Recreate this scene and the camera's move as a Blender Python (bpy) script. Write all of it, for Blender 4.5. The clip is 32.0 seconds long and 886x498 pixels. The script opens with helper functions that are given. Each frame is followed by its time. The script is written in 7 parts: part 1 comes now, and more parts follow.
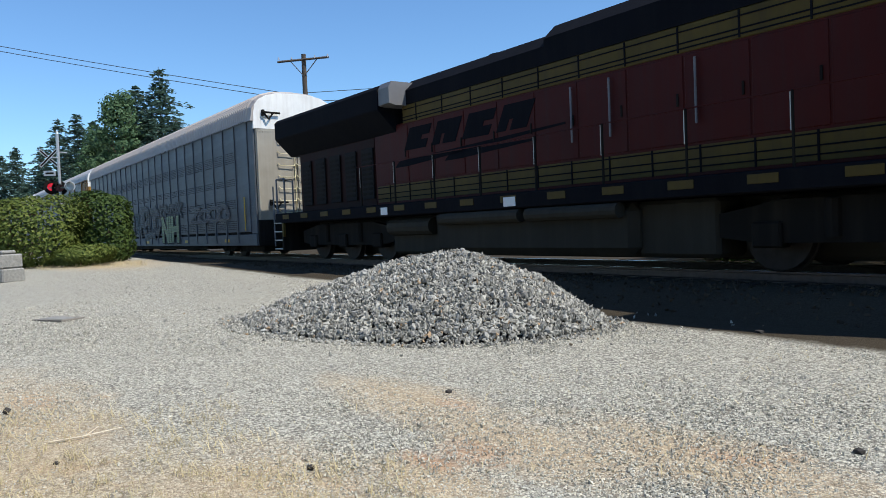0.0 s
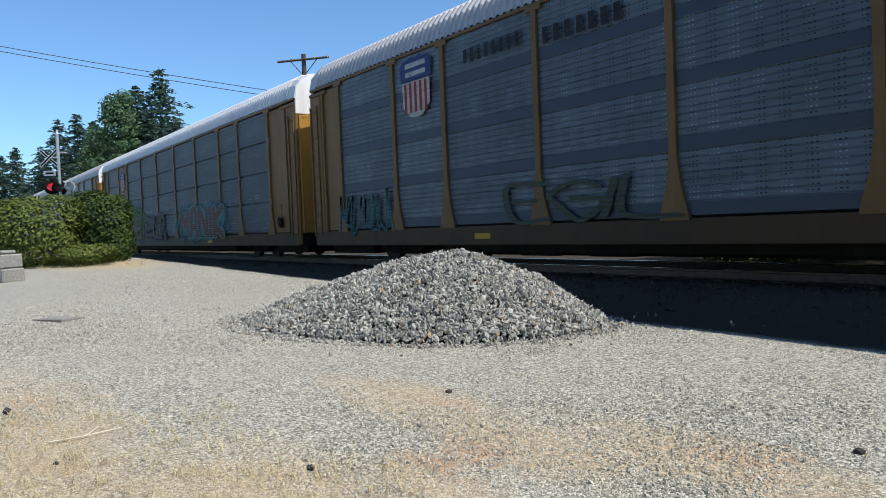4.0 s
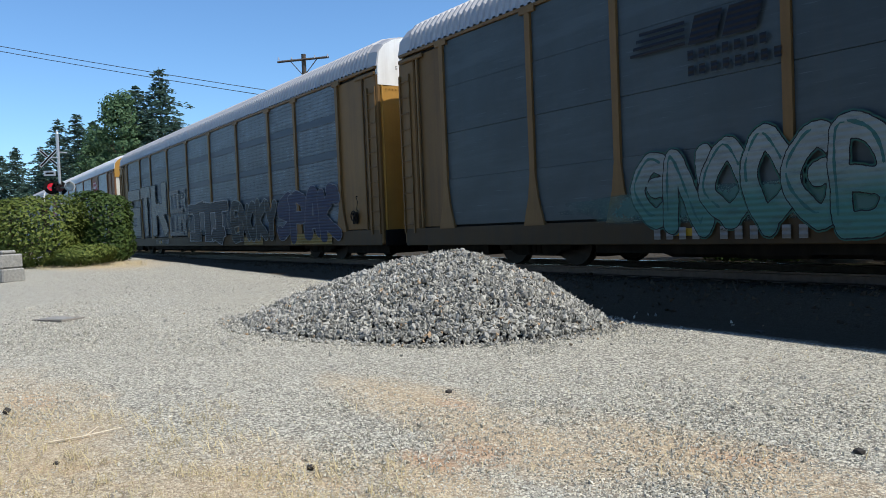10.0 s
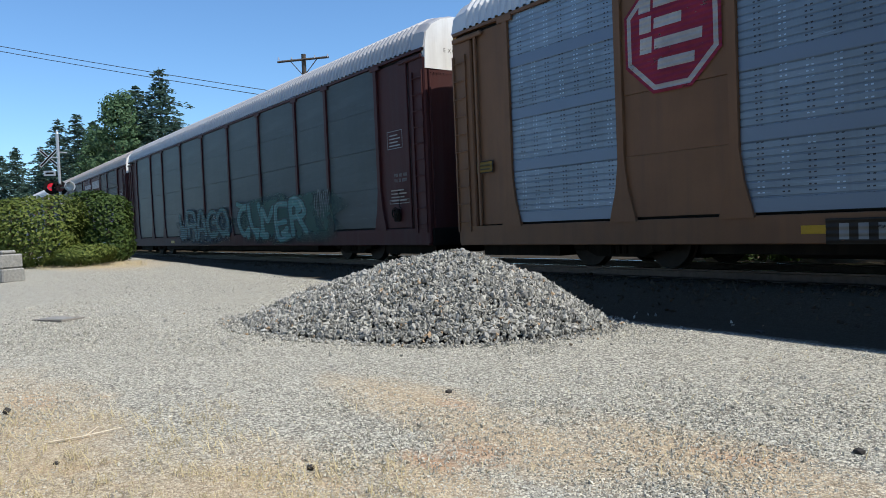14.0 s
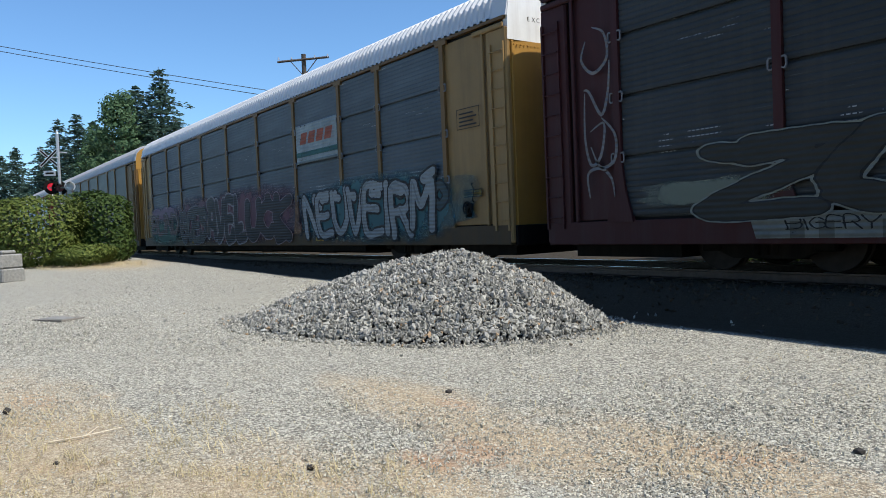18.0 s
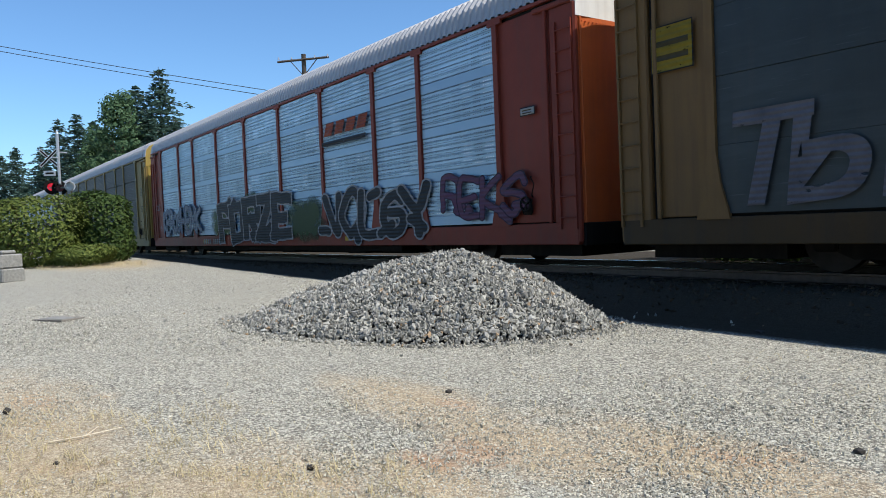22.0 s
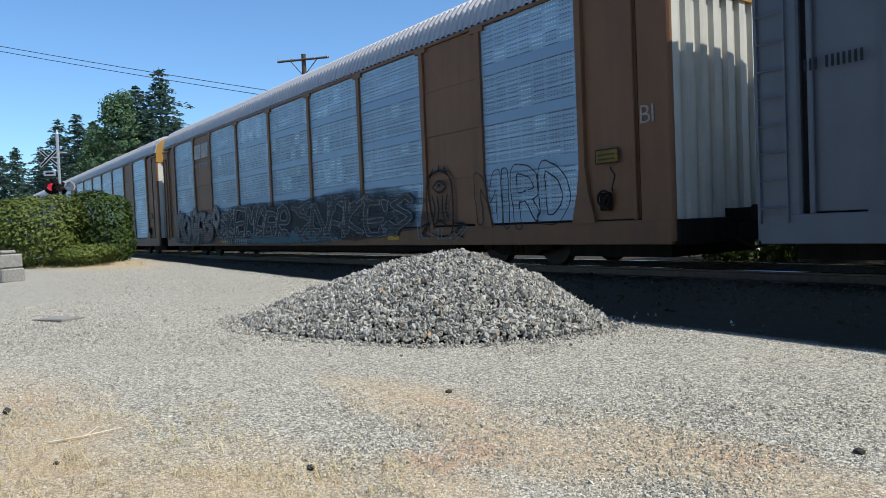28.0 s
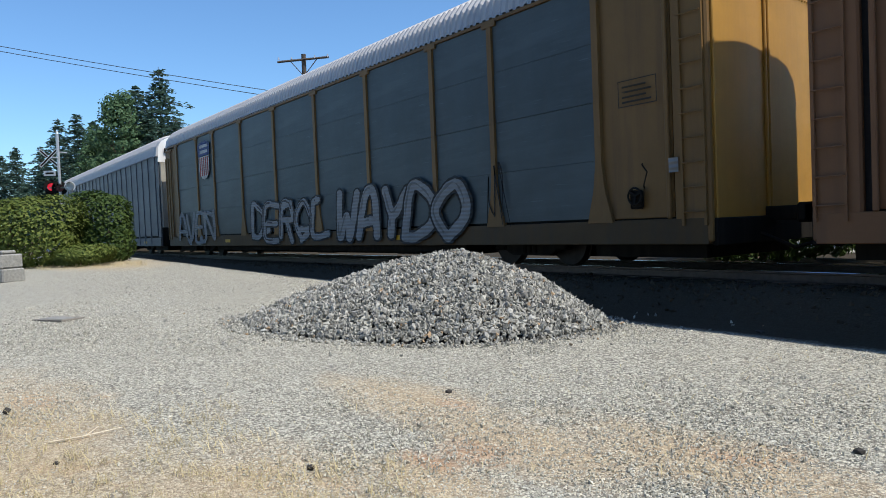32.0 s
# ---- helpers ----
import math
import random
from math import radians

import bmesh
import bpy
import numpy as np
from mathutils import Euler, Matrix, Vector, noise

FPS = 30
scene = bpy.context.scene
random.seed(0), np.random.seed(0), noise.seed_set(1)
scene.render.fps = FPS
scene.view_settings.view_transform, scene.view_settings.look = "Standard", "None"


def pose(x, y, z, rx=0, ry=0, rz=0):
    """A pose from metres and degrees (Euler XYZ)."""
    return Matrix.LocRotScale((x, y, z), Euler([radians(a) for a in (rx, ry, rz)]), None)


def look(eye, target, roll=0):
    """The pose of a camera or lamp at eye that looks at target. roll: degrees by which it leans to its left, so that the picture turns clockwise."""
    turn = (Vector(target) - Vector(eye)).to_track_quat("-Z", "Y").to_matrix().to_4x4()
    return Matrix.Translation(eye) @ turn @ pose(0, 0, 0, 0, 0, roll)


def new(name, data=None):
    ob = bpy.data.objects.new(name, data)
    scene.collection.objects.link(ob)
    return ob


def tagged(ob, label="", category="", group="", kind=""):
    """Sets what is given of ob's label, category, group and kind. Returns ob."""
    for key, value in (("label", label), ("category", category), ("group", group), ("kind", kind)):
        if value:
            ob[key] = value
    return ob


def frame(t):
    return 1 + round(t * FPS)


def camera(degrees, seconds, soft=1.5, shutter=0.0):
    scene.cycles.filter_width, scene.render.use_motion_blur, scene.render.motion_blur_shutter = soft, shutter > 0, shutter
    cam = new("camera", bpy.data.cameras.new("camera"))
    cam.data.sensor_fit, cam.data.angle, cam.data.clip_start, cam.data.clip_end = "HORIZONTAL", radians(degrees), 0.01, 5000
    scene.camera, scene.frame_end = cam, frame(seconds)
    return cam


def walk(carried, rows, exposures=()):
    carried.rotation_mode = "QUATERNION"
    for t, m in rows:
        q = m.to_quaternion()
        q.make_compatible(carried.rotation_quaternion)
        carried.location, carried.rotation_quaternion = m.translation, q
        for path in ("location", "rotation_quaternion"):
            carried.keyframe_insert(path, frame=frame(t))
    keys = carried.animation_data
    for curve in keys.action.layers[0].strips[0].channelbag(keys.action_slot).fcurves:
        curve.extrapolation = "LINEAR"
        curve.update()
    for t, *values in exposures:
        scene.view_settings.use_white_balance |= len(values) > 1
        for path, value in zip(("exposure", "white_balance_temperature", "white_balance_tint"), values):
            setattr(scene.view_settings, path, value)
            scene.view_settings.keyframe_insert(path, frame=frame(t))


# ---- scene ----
# World: x along the track (the train runs towards +x), y away from the camera, z up.
# The rail heads lie at z = 0.2.
RAIL = 0.2
TRACK_Y = 10.76
cam = camera(62.4, 32.0, soft=0.9, shutter=0.0)
EYE = Vector((0.0, 0.0, 1.06))
VIEW = look(EYE, EYE + Vector((-0.8118, 0.5830, -0.0329)), -2.39)
walk(cam, [(0.0, VIEW), (32.0, VIEW)], exposures=[(0.0, 0.12, 6450, 9), (32.0, 0.12, 6450, 9)])

# ---- light ----
SUN = Vector((0.65, 0.325, 1.0)).normalized()
world = bpy.data.worlds.new("sky")
scene.world = world
world.use_nodes = True
wn, wl = world.node_tree.nodes, world.node_tree.links
sky = wn.new("ShaderNodeTexSky")
sky.sky_type = "NISHITA"
sky.sun_disc = False
sky.sun_elevation = math.asin(SUN.z)
sky.sun_rotation = math.atan2(SUN.x, SUN.y)
sky.air_density, sky.dust_density, sky.ozone_density = 1.0, 0.3, 1.6
wn["Background"].inputs[1].default_value = 0.127
tint = wn.new("ShaderNodeMix")
tint.data_type, tint.blend_type = "RGBA", "MULTIPLY"
tint.inputs[0].default_value = 1.0
tint.inputs[7].default_value = (0.73, 1.0, 1.25, 1.0)
wl.new(sky.outputs[0], tint.inputs[6])
wl.new(tint.outputs[2], wn["Background"].inputs[0])
lamp = bpy.data.lights.new("sun", "SUN")
lamp.energy, lamp.angle, lamp.color = 4.85, radians(0.53), (1.0, 0.94, 0.84)
sun = new("sun", lamp)
sun.matrix_world = look((0, 0, 60), Vector((0, 0, 60)) - SUN)


# ---- materials ----
def nodes_of(name, rough=0.7, metal=0.0, spec=0.22):
    m = bpy.data.materials.new(name)
    m.use_nodes = True
    nt = m.node_tree
    b = nt.nodes["Principled BSDF"]
    b.inputs["Roughness"].default_value = rough
    b.inputs["Metallic"].default_value = metal
    b.inputs["Specular IOR Level"].default_value = spec
    return m, nt, b


def mix_node(nt, fac, a, b, kind="MIX"):
    n = nt.nodes.new("ShaderNodeMix")
    n.data_type, n.blend_type = "RGBA", kind
    for sock, v in ((n.inputs[0], fac), (n.inputs[6], a), (n.inputs[7], b)):
        if isinstance(v, bpy.types.NodeSocket):
            nt.links.new(v, sock)
        elif isinstance(v, (tuple, list)):
            sock.default_value = (*v[:3], 1)
        else:
            sock.default_value = v
    return n.outputs[2]


def noise_node(nt, co, scale, detail=4.0, rough=0.6):
    n = nt.nodes.new("ShaderNodeTexNoise")
    n.inputs["Scale"].default_value = scale
    n.inputs["Detail"].default_value = detail
    n.inputs["Roughness"].default_value = rough
    nt.links.new(co, n.inputs["Vector"])
    return n.outputs["Fac"]


def ramp_node(nt, fac, lo, hi):
    n = nt.nodes.new("ShaderNodeMapRange")
    n.inputs[1].default_value, n.inputs[2].default_value = lo, hi
    nt.links.new(fac, n.inputs[0])
    return n.outputs[0]


def math_node(nt, op, a, b=None, c=None):
    n = nt.nodes.new("ShaderNodeMath")
    n.operation = op
    for sock, v in zip(n.inputs, (a, b, c)):
        if v is None:
            continue
        if isinstance(v, bpy.types.NodeSocket):
            nt.links.new(v, sock)
        else:
            sock.default_value = v
    return n.outputs[0]


def coords(nt, stretch=(1, 1, 1), kind="Object"):
    tc = nt.nodes.new("ShaderNodeTexCoord")
    if tuple(stretch) == (1, 1, 1):
        return tc.outputs[kind]
    mp = nt.nodes.new("ShaderNodeMapping")
    mp.inputs["Scale"].default_value = stretch
    nt.links.new(tc.outputs[kind], mp.inputs[0])
    return mp.outputs[0]


def bump(nt, b, height, strength, dist):
    n = nt.nodes.new("ShaderNodeBump")
    n.inputs["Strength"].default_value, n.inputs["Distance"].default_value = strength, dist
    nt.links.new(height, n.inputs["Height"])
    nt.links.new(n.outputs[0], b.inputs["Normal"])


def painted(name, col, rough=0.55, metal=0.0, dirt=(0.12, 0.09, 0.07), amount=0.35, streak=True, vary=0.0, bumps=0.15, spec=0.22):
    """Weathered paint: blotches, vertical run-down streaks, fine grain."""
    m, nt, b = nodes_of(name, rough, metal, spec)
    co = coords(nt)
    big = noise_node(nt, co, 0.9, 5)
    fine = noise_node(nt, co, 26.0, 3)
    run = noise_node(nt, coords(nt, (5.0, 5.0, 0.35)), 1.0, 5) if streak else big
    base = mix_node(nt, ramp_node(nt, big, 0.3, 0.75), tuple(c * 0.82 for c in col), tuple(min(1, c * 1.12) for c in col))
    grime = math_node(nt, "MULTIPLY", ramp_node(nt, run, 0.45, 0.8), amount)
    c1 = mix_node(nt, grime, base, dirt)
    c2 = mix_node(nt, math_node(nt, "MULTIPLY", ramp_node(nt, fine, 0.55, 0.9), 0.25 * amount), c1, dirt)
    if vary:
        info = nt.nodes.new("ShaderNodeObjectInfo")
        k = math_node(nt, "MULTIPLY_ADD", info.outputs["Random"], vary, 1 - vary / 2)
        c2 = mix_node(nt, 1.0, c2, k, "MULTIPLY")
    nt.links.new(c2, b.inputs["Base Color"])
    nt.links.new(math_node(nt, "MULTIPLY_ADD", fine, 0.25, rough - 0.12), b.inputs["Roughness"])
    bump(nt, b, fine, bumps, 0.004)
    return m


def perforated(name, col, rough, metal, dots, dot_dark=0.03, band=0.0, band_col=(0.2, 0.25, 0.3), dirt=0.3, white=0.0, dash=0.0):
    """Steel screen panels of the rack sides, with fields of small punched holes."""
    m, nt, b = nodes_of(name, rough, metal)
    co = coords(nt)
    sep = nt.nodes.new("ShaderNodeSeparateXYZ")
    nt.links.new(co, sep.inputs[0])
    x, z = sep.outputs[0], sep.outputs[2]
    big = noise_node(nt, co, 0.7, 5)
    run = noise_node(nt, coords(nt, (6.0, 6.0, 0.3)), 1.0, 5)
    info = nt.nodes.new("ShaderNodeObjectInfo")
    tone = math_node(nt, "MULTIPLY_ADD", info.outputs["Random"], 0.22, 0.89)
    base = mix_node(nt, ramp_node(nt, big, 0.3, 0.72), tuple(c * 0.8 for c in col), tuple(min(1, c * 1.15) for c in col))
    base = mix_node(nt, 1.0, base, tone, "MULTIPLY")
    # level bands of chalky wear and scraped streaks
    worn = ramp_node(nt, noise_node(nt, coords(nt, (0.3, 1, 2.6)), 1.0, 6, 0.65), 0.46, 0.72)
    base = mix_node(nt, math_node(nt, "MULTIPLY", worn, 0.4), base, tuple(min(1, c * 1.75 + 0.01) for c in col))
    scrape = ramp_node(nt, noise_node(nt, coords(nt, (1.4, 1, 34)), 1.0, 4, 0.6), 0.63, 0.7)
    base = mix_node(nt, math_node(nt, "MULTIPLY", scrape, 0.35), base, tuple(min(1, c * 2.3 + 0.02) for c in col))
    base = mix_node(nt, math_node(nt, "MULTIPLY", ramp_node(nt, run, 0.5, 0.85), dirt), base, (0.1, 0.085, 0.07))
    if band:
        # flat unpunched bands between the punched fields
        ph = math_node(nt, "FRACT", math_node(nt, "DIVIDE", z, band))
        inband = math_node(nt, "LESS_THAN", ph, 0.2)
        base = mix_node(nt, inband, base, band_col)
    if dash:
        # rows of small pale slots, in scattered level patches
        sx = math_node(nt, "GREATER_THAN", math_node(nt, "PINGPONG", math_node(nt, "DIVIDE", x, 0.075), 0.5), 0.16)
        sz = math_node(nt, "GREATER_THAN", math_node(nt, "PINGPONG", math_node(nt, "DIVIDE", z, 0.085), 0.5), 0.41)
        where = ramp_node(nt, noise_node(nt, coords(nt, (0.8, 1, 2.2)), 1.0, 3, 0.6), 0.6, 0.62)
        slots = math_node(nt, "MULTIPLY", math_node(nt, "MULTIPLY", sx, sz), where)
        base = mix_node(nt, math_node(nt, "MULTIPLY", slots, 0.8), base, (dash, dash, dash))
    if dots:
        fx = math_node(nt, "PINGPONG", math_node(nt, "DIVIDE", x, 0.07), 0.5)
        fz = math_node(nt, "PINGPONG", math_node(nt, "DIVIDE", z, 0.075), 0.5)
        hole = math_node(nt, "MULTIPLY", math_node(nt, "GREATER_THAN", fx, 0.26), math_node(nt, "GREATER_THAN", fz, 0.38))
        # slots come in upright columns with plain steel between them
        cell = math_node(nt, "DIVIDE", x, 0.35)
        col_on = math_node(nt, "GREATER_THAN", math_node(nt, "FRACT", cell), 1.0 - dots)
        hole = math_node(nt, "MULTIPLY", hole, col_on)
        pick = nt.nodes.new("ShaderNodeTexWhiteNoise")
        pick.noise_dimensions = "3D"
        spot = nt.nodes.new("ShaderNodeCombineXYZ")
        nt.links.new(math_node(nt, "FLOOR", cell), spot.inputs[0])
        nt.links.new(math_node(nt, "FLOOR", math_node(nt, "DIVIDE", z, 0.42)), spot.inputs[1])
        nt.links.new(info.outputs["Random"], spot.inputs[2])
        nt.links.new(spot.outputs[0], pick.inputs["Vector"])
        # some slots are painted pale for light showing through from behind
        lit_through = math_node(nt, "LESS_THAN", pick.outputs[0], white)
        if band:
            hole = math_node(nt, "MULTIPLY", hole, math_node(nt, "SUBTRACT", 1.0, inband))
        base = mix_node(nt, hole, base, mix_node(nt, lit_through, (dot_dark, dot_dark, dot_dark * 1.2), tuple(min(0.8, c * 2.4) for c in col)))
    nt.links.new(base, b.inputs["Base Color"])
    fine = noise_node(nt, co, 30, 2)
    nt.links.new(math_node(nt, "MULTIPLY_ADD", fine, 0.2, rough - 0.1), b.inputs["Roughness"])
    bump(nt, b, noise_node(nt, co, 3.0, 3), 0.12, 0.01)
    return m


def plain(name, col, rough=0.7, metal=0.0, scale=20.0, spread=0.25, bumps=0.3, dist=0.005):
    m, nt, b = nodes_of(name, rough, metal)
    co = coords(nt)
    n = noise_node(nt, co, scale, 4)
    n2 = noise_node(nt, co, scale * 0.12, 4)
    c = mix_node(nt, ramp_node(nt, n, 0.3, 0.7), tuple(v * (1 - spread) for v in col), tuple(min(1, v * (1 + spread)) for v in col))
    c = mix_node(nt, math_node(nt, "MULTIPLY", ramp_node(nt, n2, 0.4, 0.75), 0.45), c, tuple(v * (1 - 1.3 * spread) for v in col))
    nt.links.new(c, b.inputs["Base Color"])
    bump(nt, b, n, bumps, dist)
    return m


def per_stone(name, a, c, rough=0.85, grain=(0.2, 0.19, 0.17), warm=0.0):
    m, nt, b = nodes_of(name, rough)
    geo = nt.nodes.new("ShaderNodeNewGeometry")
    rnd = geo.outputs["Random Per Island"]
    co = coords(nt)
    base = mix_node(nt, rnd, a, c)
    if warm:
        base = mix_node(nt, math_node(nt, "GREATER_THAN", math_node(nt, "FRACT", math_node(nt, "MULTIPLY", rnd, 91.7)), 1.0 - warm), base, (0.4, 0.28, 0.17))
    base = mix_node(nt, math_node(nt, "MULTIPLY", ramp_node(nt, noise_node(nt, co, 40, 3), 0.4, 0.7), 0.35), base, grain)
    nt.links.new(base, b.inputs["Base Color"])
    bump(nt, b, noise_node(nt, co, 60, 3), 0.5, 0.004)
    return m


def leafy(name, a, c):
    m, nt, b = nodes_of(name, 0.6)
    geo = nt.nodes.new("ShaderNodeNewGeometry")
    base = mix_node(nt, geo.outputs["Random Per Island"], a, c)
    base = mix_node(nt, ramp_node(nt, noise_node(nt, coords(nt), 0.8, 3), 0.35, 0.7), base, tuple(0.5 * (u + v) * 0.75 for u, v in zip(a, c)))
    nt.links.new(base, b.inputs["Base Color"])
    b.inputs["Subsurface Weight"].default_value = 0.0
    tr = nt.nodes.new("ShaderNodeBsdfTranslucent")
    nt.links.new(base, tr.inputs[0])
    ms = nt.nodes.new("ShaderNodeMixShader")
    ms.inputs[0].default_value = 0.25
    nt.links.new(b.outputs[0], ms.inputs[1])
    nt.links.new(tr.outputs[0], ms.inputs[2])
    nt.links.new(ms.outputs[0], nt.nodes["Material Output"].inputs[0])
    return m


SOIL = ((-6.6, 0.5, 2.8, 0.8), (-4.1, 1.5, 1.1, 0.7), (-3.5, 2.4, 0.6, 0.3), (-4.9, 3.3, 1.5, 0.42), (-3.6, 3.2, 0.9, 0.45), (-2.6, 3.8, 1.3, 0.45), (-28.5, 5.6, 3.5, 1.8))
RUST = ((-4.8, 3.48, 0.3, 0.13), (-3.75, 2.9, 0.4, 0.22), (-3.85, 2.58, 0.35, 0.13), (-2.6, 3.95, 0.3, 0.12))


def ground_material():
    """Crushed grey gravel, worn through to tan soil and dry grass litter in ragged patches."""
    m, nt, b = nodes_of("lot_gravel", 0.95, 0.0, 0.08)
    co = coords(nt)
    sep = nt.nodes.new("ShaderNodeSeparateXYZ")
    nt.links.new(co, sep.inputs[0])

    def cells(scale):
        v = nt.nodes.new("ShaderNodeTexVoronoi")
        v.inputs["Scale"].default_value = scale
        nt.links.new(co, v.inputs["Vector"])
        s = nt.nodes.new("ShaderNodeSeparateColor")
        nt.links.new(v.outputs["Color"], s.inputs[0])
        return v.outputs["Distance"], s.outputs[0], s.outputs[1]
    d1, r1, q1 = cells(40)
    d2, r2, q2 = cells(84)
    stone = mix_node(nt, r1, (0.17, 0.163, 0.138), (0.68, 0.655, 0.55))
    fine = mix_node(nt, r2, (0.15, 0.144, 0.122), (0.73, 0.7, 0.585))
    stone = mix_node(nt, math_node(nt, "GREATER_THAN", q1, 0.45), stone, fine)
    tone = noise_node(nt, co, 0.4, 6, 0.65)
    stone = mix_node(nt, math_node(nt, "MULTIPLY", ramp_node(nt, tone, 0.4, 0.65), 0.35), stone, (0.43, 0.41, 0.34))
    gaps = math_node(nt, "GREATER_THAN", d1, 0.62)
    stone = mix_node(nt, math_node(nt, "MULTIPLY", gaps, 0.6), stone, (0.1, 0.085, 0.075))
    # ragged tan patches where the soil shows: centre x, y, reach along and across the track
    rag = math_node(nt, "MULTIPLY_ADD", noise_node(nt, co, 1.6, 9, 0.78), 3.4, -1.75)

    def spots(table):
        most = None
        for cx, cy, ax, ay in table:
            u = math_node(nt, "DIVIDE", math_node(nt, "SUBTRACT", sep.outputs[0], cx), ax)
            v = math_node(nt, "DIVIDE", math_node(nt, "SUBTRACT", sep.outputs[1], cy), ay)
            r = math_node(nt, "ADD", math_node(nt, "MULTIPLY", u, u), math_node(nt, "MULTIPLY", v, v))
            k = math_node(nt, "SUBTRACT", 1.0, r)
            most = k if most is None else math_node(nt, "MAXIMUM", most, k)
        return most
    soil_k = spots(SOIL)
    soil_k = ramp_node(nt, math_node(nt, "ADD", soil_k, rag), -0.6, 1.5)
    soil = mix_node(nt, noise_node(nt, co, 14, 5), (0.43, 0.315, 0.19), (0.66, 0.51, 0.33))
    dusty = mix_node(nt, 1.0, stone, (1.1, 0.88, 0.6), "MULTIPLY")
    soil = mix_node(nt, 0.3, soil, dusty)
    col = mix_node(nt, math_node(nt, "MULTIPLY", soil_k, 0.85), stone, soil)
    # Dark cinders along the track, widened to paint the train's shade into the ground
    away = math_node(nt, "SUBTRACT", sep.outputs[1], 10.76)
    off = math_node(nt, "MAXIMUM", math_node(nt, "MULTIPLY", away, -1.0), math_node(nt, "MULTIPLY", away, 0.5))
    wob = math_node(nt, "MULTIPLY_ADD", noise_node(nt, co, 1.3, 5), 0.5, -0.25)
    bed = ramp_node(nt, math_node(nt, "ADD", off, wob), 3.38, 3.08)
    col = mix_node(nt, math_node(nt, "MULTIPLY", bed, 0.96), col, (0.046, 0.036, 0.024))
    # rusty patches
    rust = ramp_node(nt, noise_node(nt, co, 0.8, 5, 0.7), 0.62, 0.74)
    rust = math_node(nt, "MULTIPLY", rust, math_node(nt, "MULTIPLY_ADD", soil_k, 0.7, 0.08))
    col = mix_node(nt, math_node(nt, "MULTIPLY", rust, 0.6), col, (0.56, 0.31, 0.17))
    red = ramp_node(nt, math_node(nt, "ADD", spots(RUST), rag), -0.2, 1.4)
    col = mix_node(nt, math_node(nt, "MULTIPLY", red, 0.55), col, (0.52, 0.29, 0.165))
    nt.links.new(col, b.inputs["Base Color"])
    h = math_node(nt, "ADD", math_node(nt, "MULTIPLY", d1, -1.0), math_node(nt, "MULTIPLY", d2, -0.8))
    bump(nt, b, h, 0.66, 0.021)
    return m


M = {}
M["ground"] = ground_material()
M["pile"] = per_stone("crushed_rock", (0.15, 0.148, 0.132), (0.5, 0.49, 0.44), warm=0.02)
M["rock"] = painted("grey_rock", (0.36, 0.35, 0.32), 0.85, 0, (0.2, 0.19, 0.18), 0.5, False, 0.7, 0.5)
M["lot_stone"] = per_stone("lot_stone", (0.3, 0.29, 0.245), (0.68, 0.65, 0.55))
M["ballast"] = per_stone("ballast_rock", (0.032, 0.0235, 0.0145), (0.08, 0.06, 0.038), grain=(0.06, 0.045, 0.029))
# shade in the gaps between the heap's stones, painted as a near-black mound
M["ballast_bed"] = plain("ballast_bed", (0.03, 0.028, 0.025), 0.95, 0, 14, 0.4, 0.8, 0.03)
M["asphalt"] = plain("asphalt", (0.09, 0.088, 0.085), 0.9, 0, 60, 0.3, 0.3, 0.003)
M["rail"] = plain("rail_steel", (0.12, 0.09, 0.075), 0.55, 0.7, 10)
M["railhead"] = plain("rail_head_polished", (0.62, 0.62, 0.63), 0.22, 1.0, 30, 0.08, 0.05)
M["tie"] = plain("creosoted_wood", (0.03, 0.025, 0.02), 0.9, 0, 12, 0.35)
M["far_stone"] = per_stone("far_lot_stone", (0.2, 0.19, 0.165), (0.72, 0.69, 0.59))
M["black"] = painted("grimy_black_steel", (0.0125, 0.0115, 0.0105), 0.75, 0.0, (0.04, 0.033, 0.026), 0.5, spec=0.08)
M["wheel"] = plain("wheel_steel", (0.035, 0.03, 0.0275), 0.6, 0.5, 8)
# sides of the tan cars: shade put into the yellow-brown colour
M["tan"] = painted("shaded_yellow_brown_paint", (0.165, 0.095, 0.034), 0.55, 0, (0.085, 0.05, 0.028), 0.65, vary=0.25)
# tan end bays of one car, sunlight on them put into the colour
M["buff"] = painted("sunlit_tan_paint", (0.29, 0.185, 0.075), 0.55, 0, (0.12, 0.075, 0.04), 0.45, vary=0.15)
# tan cars' ends: tan with sunlight put into its colour; also yellow gables
M["yellow"] = painted("sunlit_yellow_paint", (0.4, 0.215, 0.045), 0.5, 0, (0.2, 0.12, 0.05), 0.3)
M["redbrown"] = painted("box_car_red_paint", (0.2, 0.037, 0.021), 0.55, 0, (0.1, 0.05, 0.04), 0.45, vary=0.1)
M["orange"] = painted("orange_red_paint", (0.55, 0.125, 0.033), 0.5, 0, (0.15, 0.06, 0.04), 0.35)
M["maroon"] = painted("dark_maroon_paint", (0.052, 0.0135, 0.0135), 0.6, 0, (0.06, 0.04, 0.04), 0.5)
M["brown"] = painted("brown_paint", (0.182, 0.091, 0.0455), 0.55, 0, (0.1, 0.06, 0.04), 0.5, vary=0.12)
M["olive"] = painted("dull_olive_yellow_paint", (0.21, 0.152, 0.052), 0.55, 0, (0.14, 0.1, 0.05), 0.45, vary=0.15)
M["steel"] = painted("grey_steel_paint", (0.18, 0.18, 0.186), 0.5, 0.15, (0.13, 0.11, 0.1), 0.35)
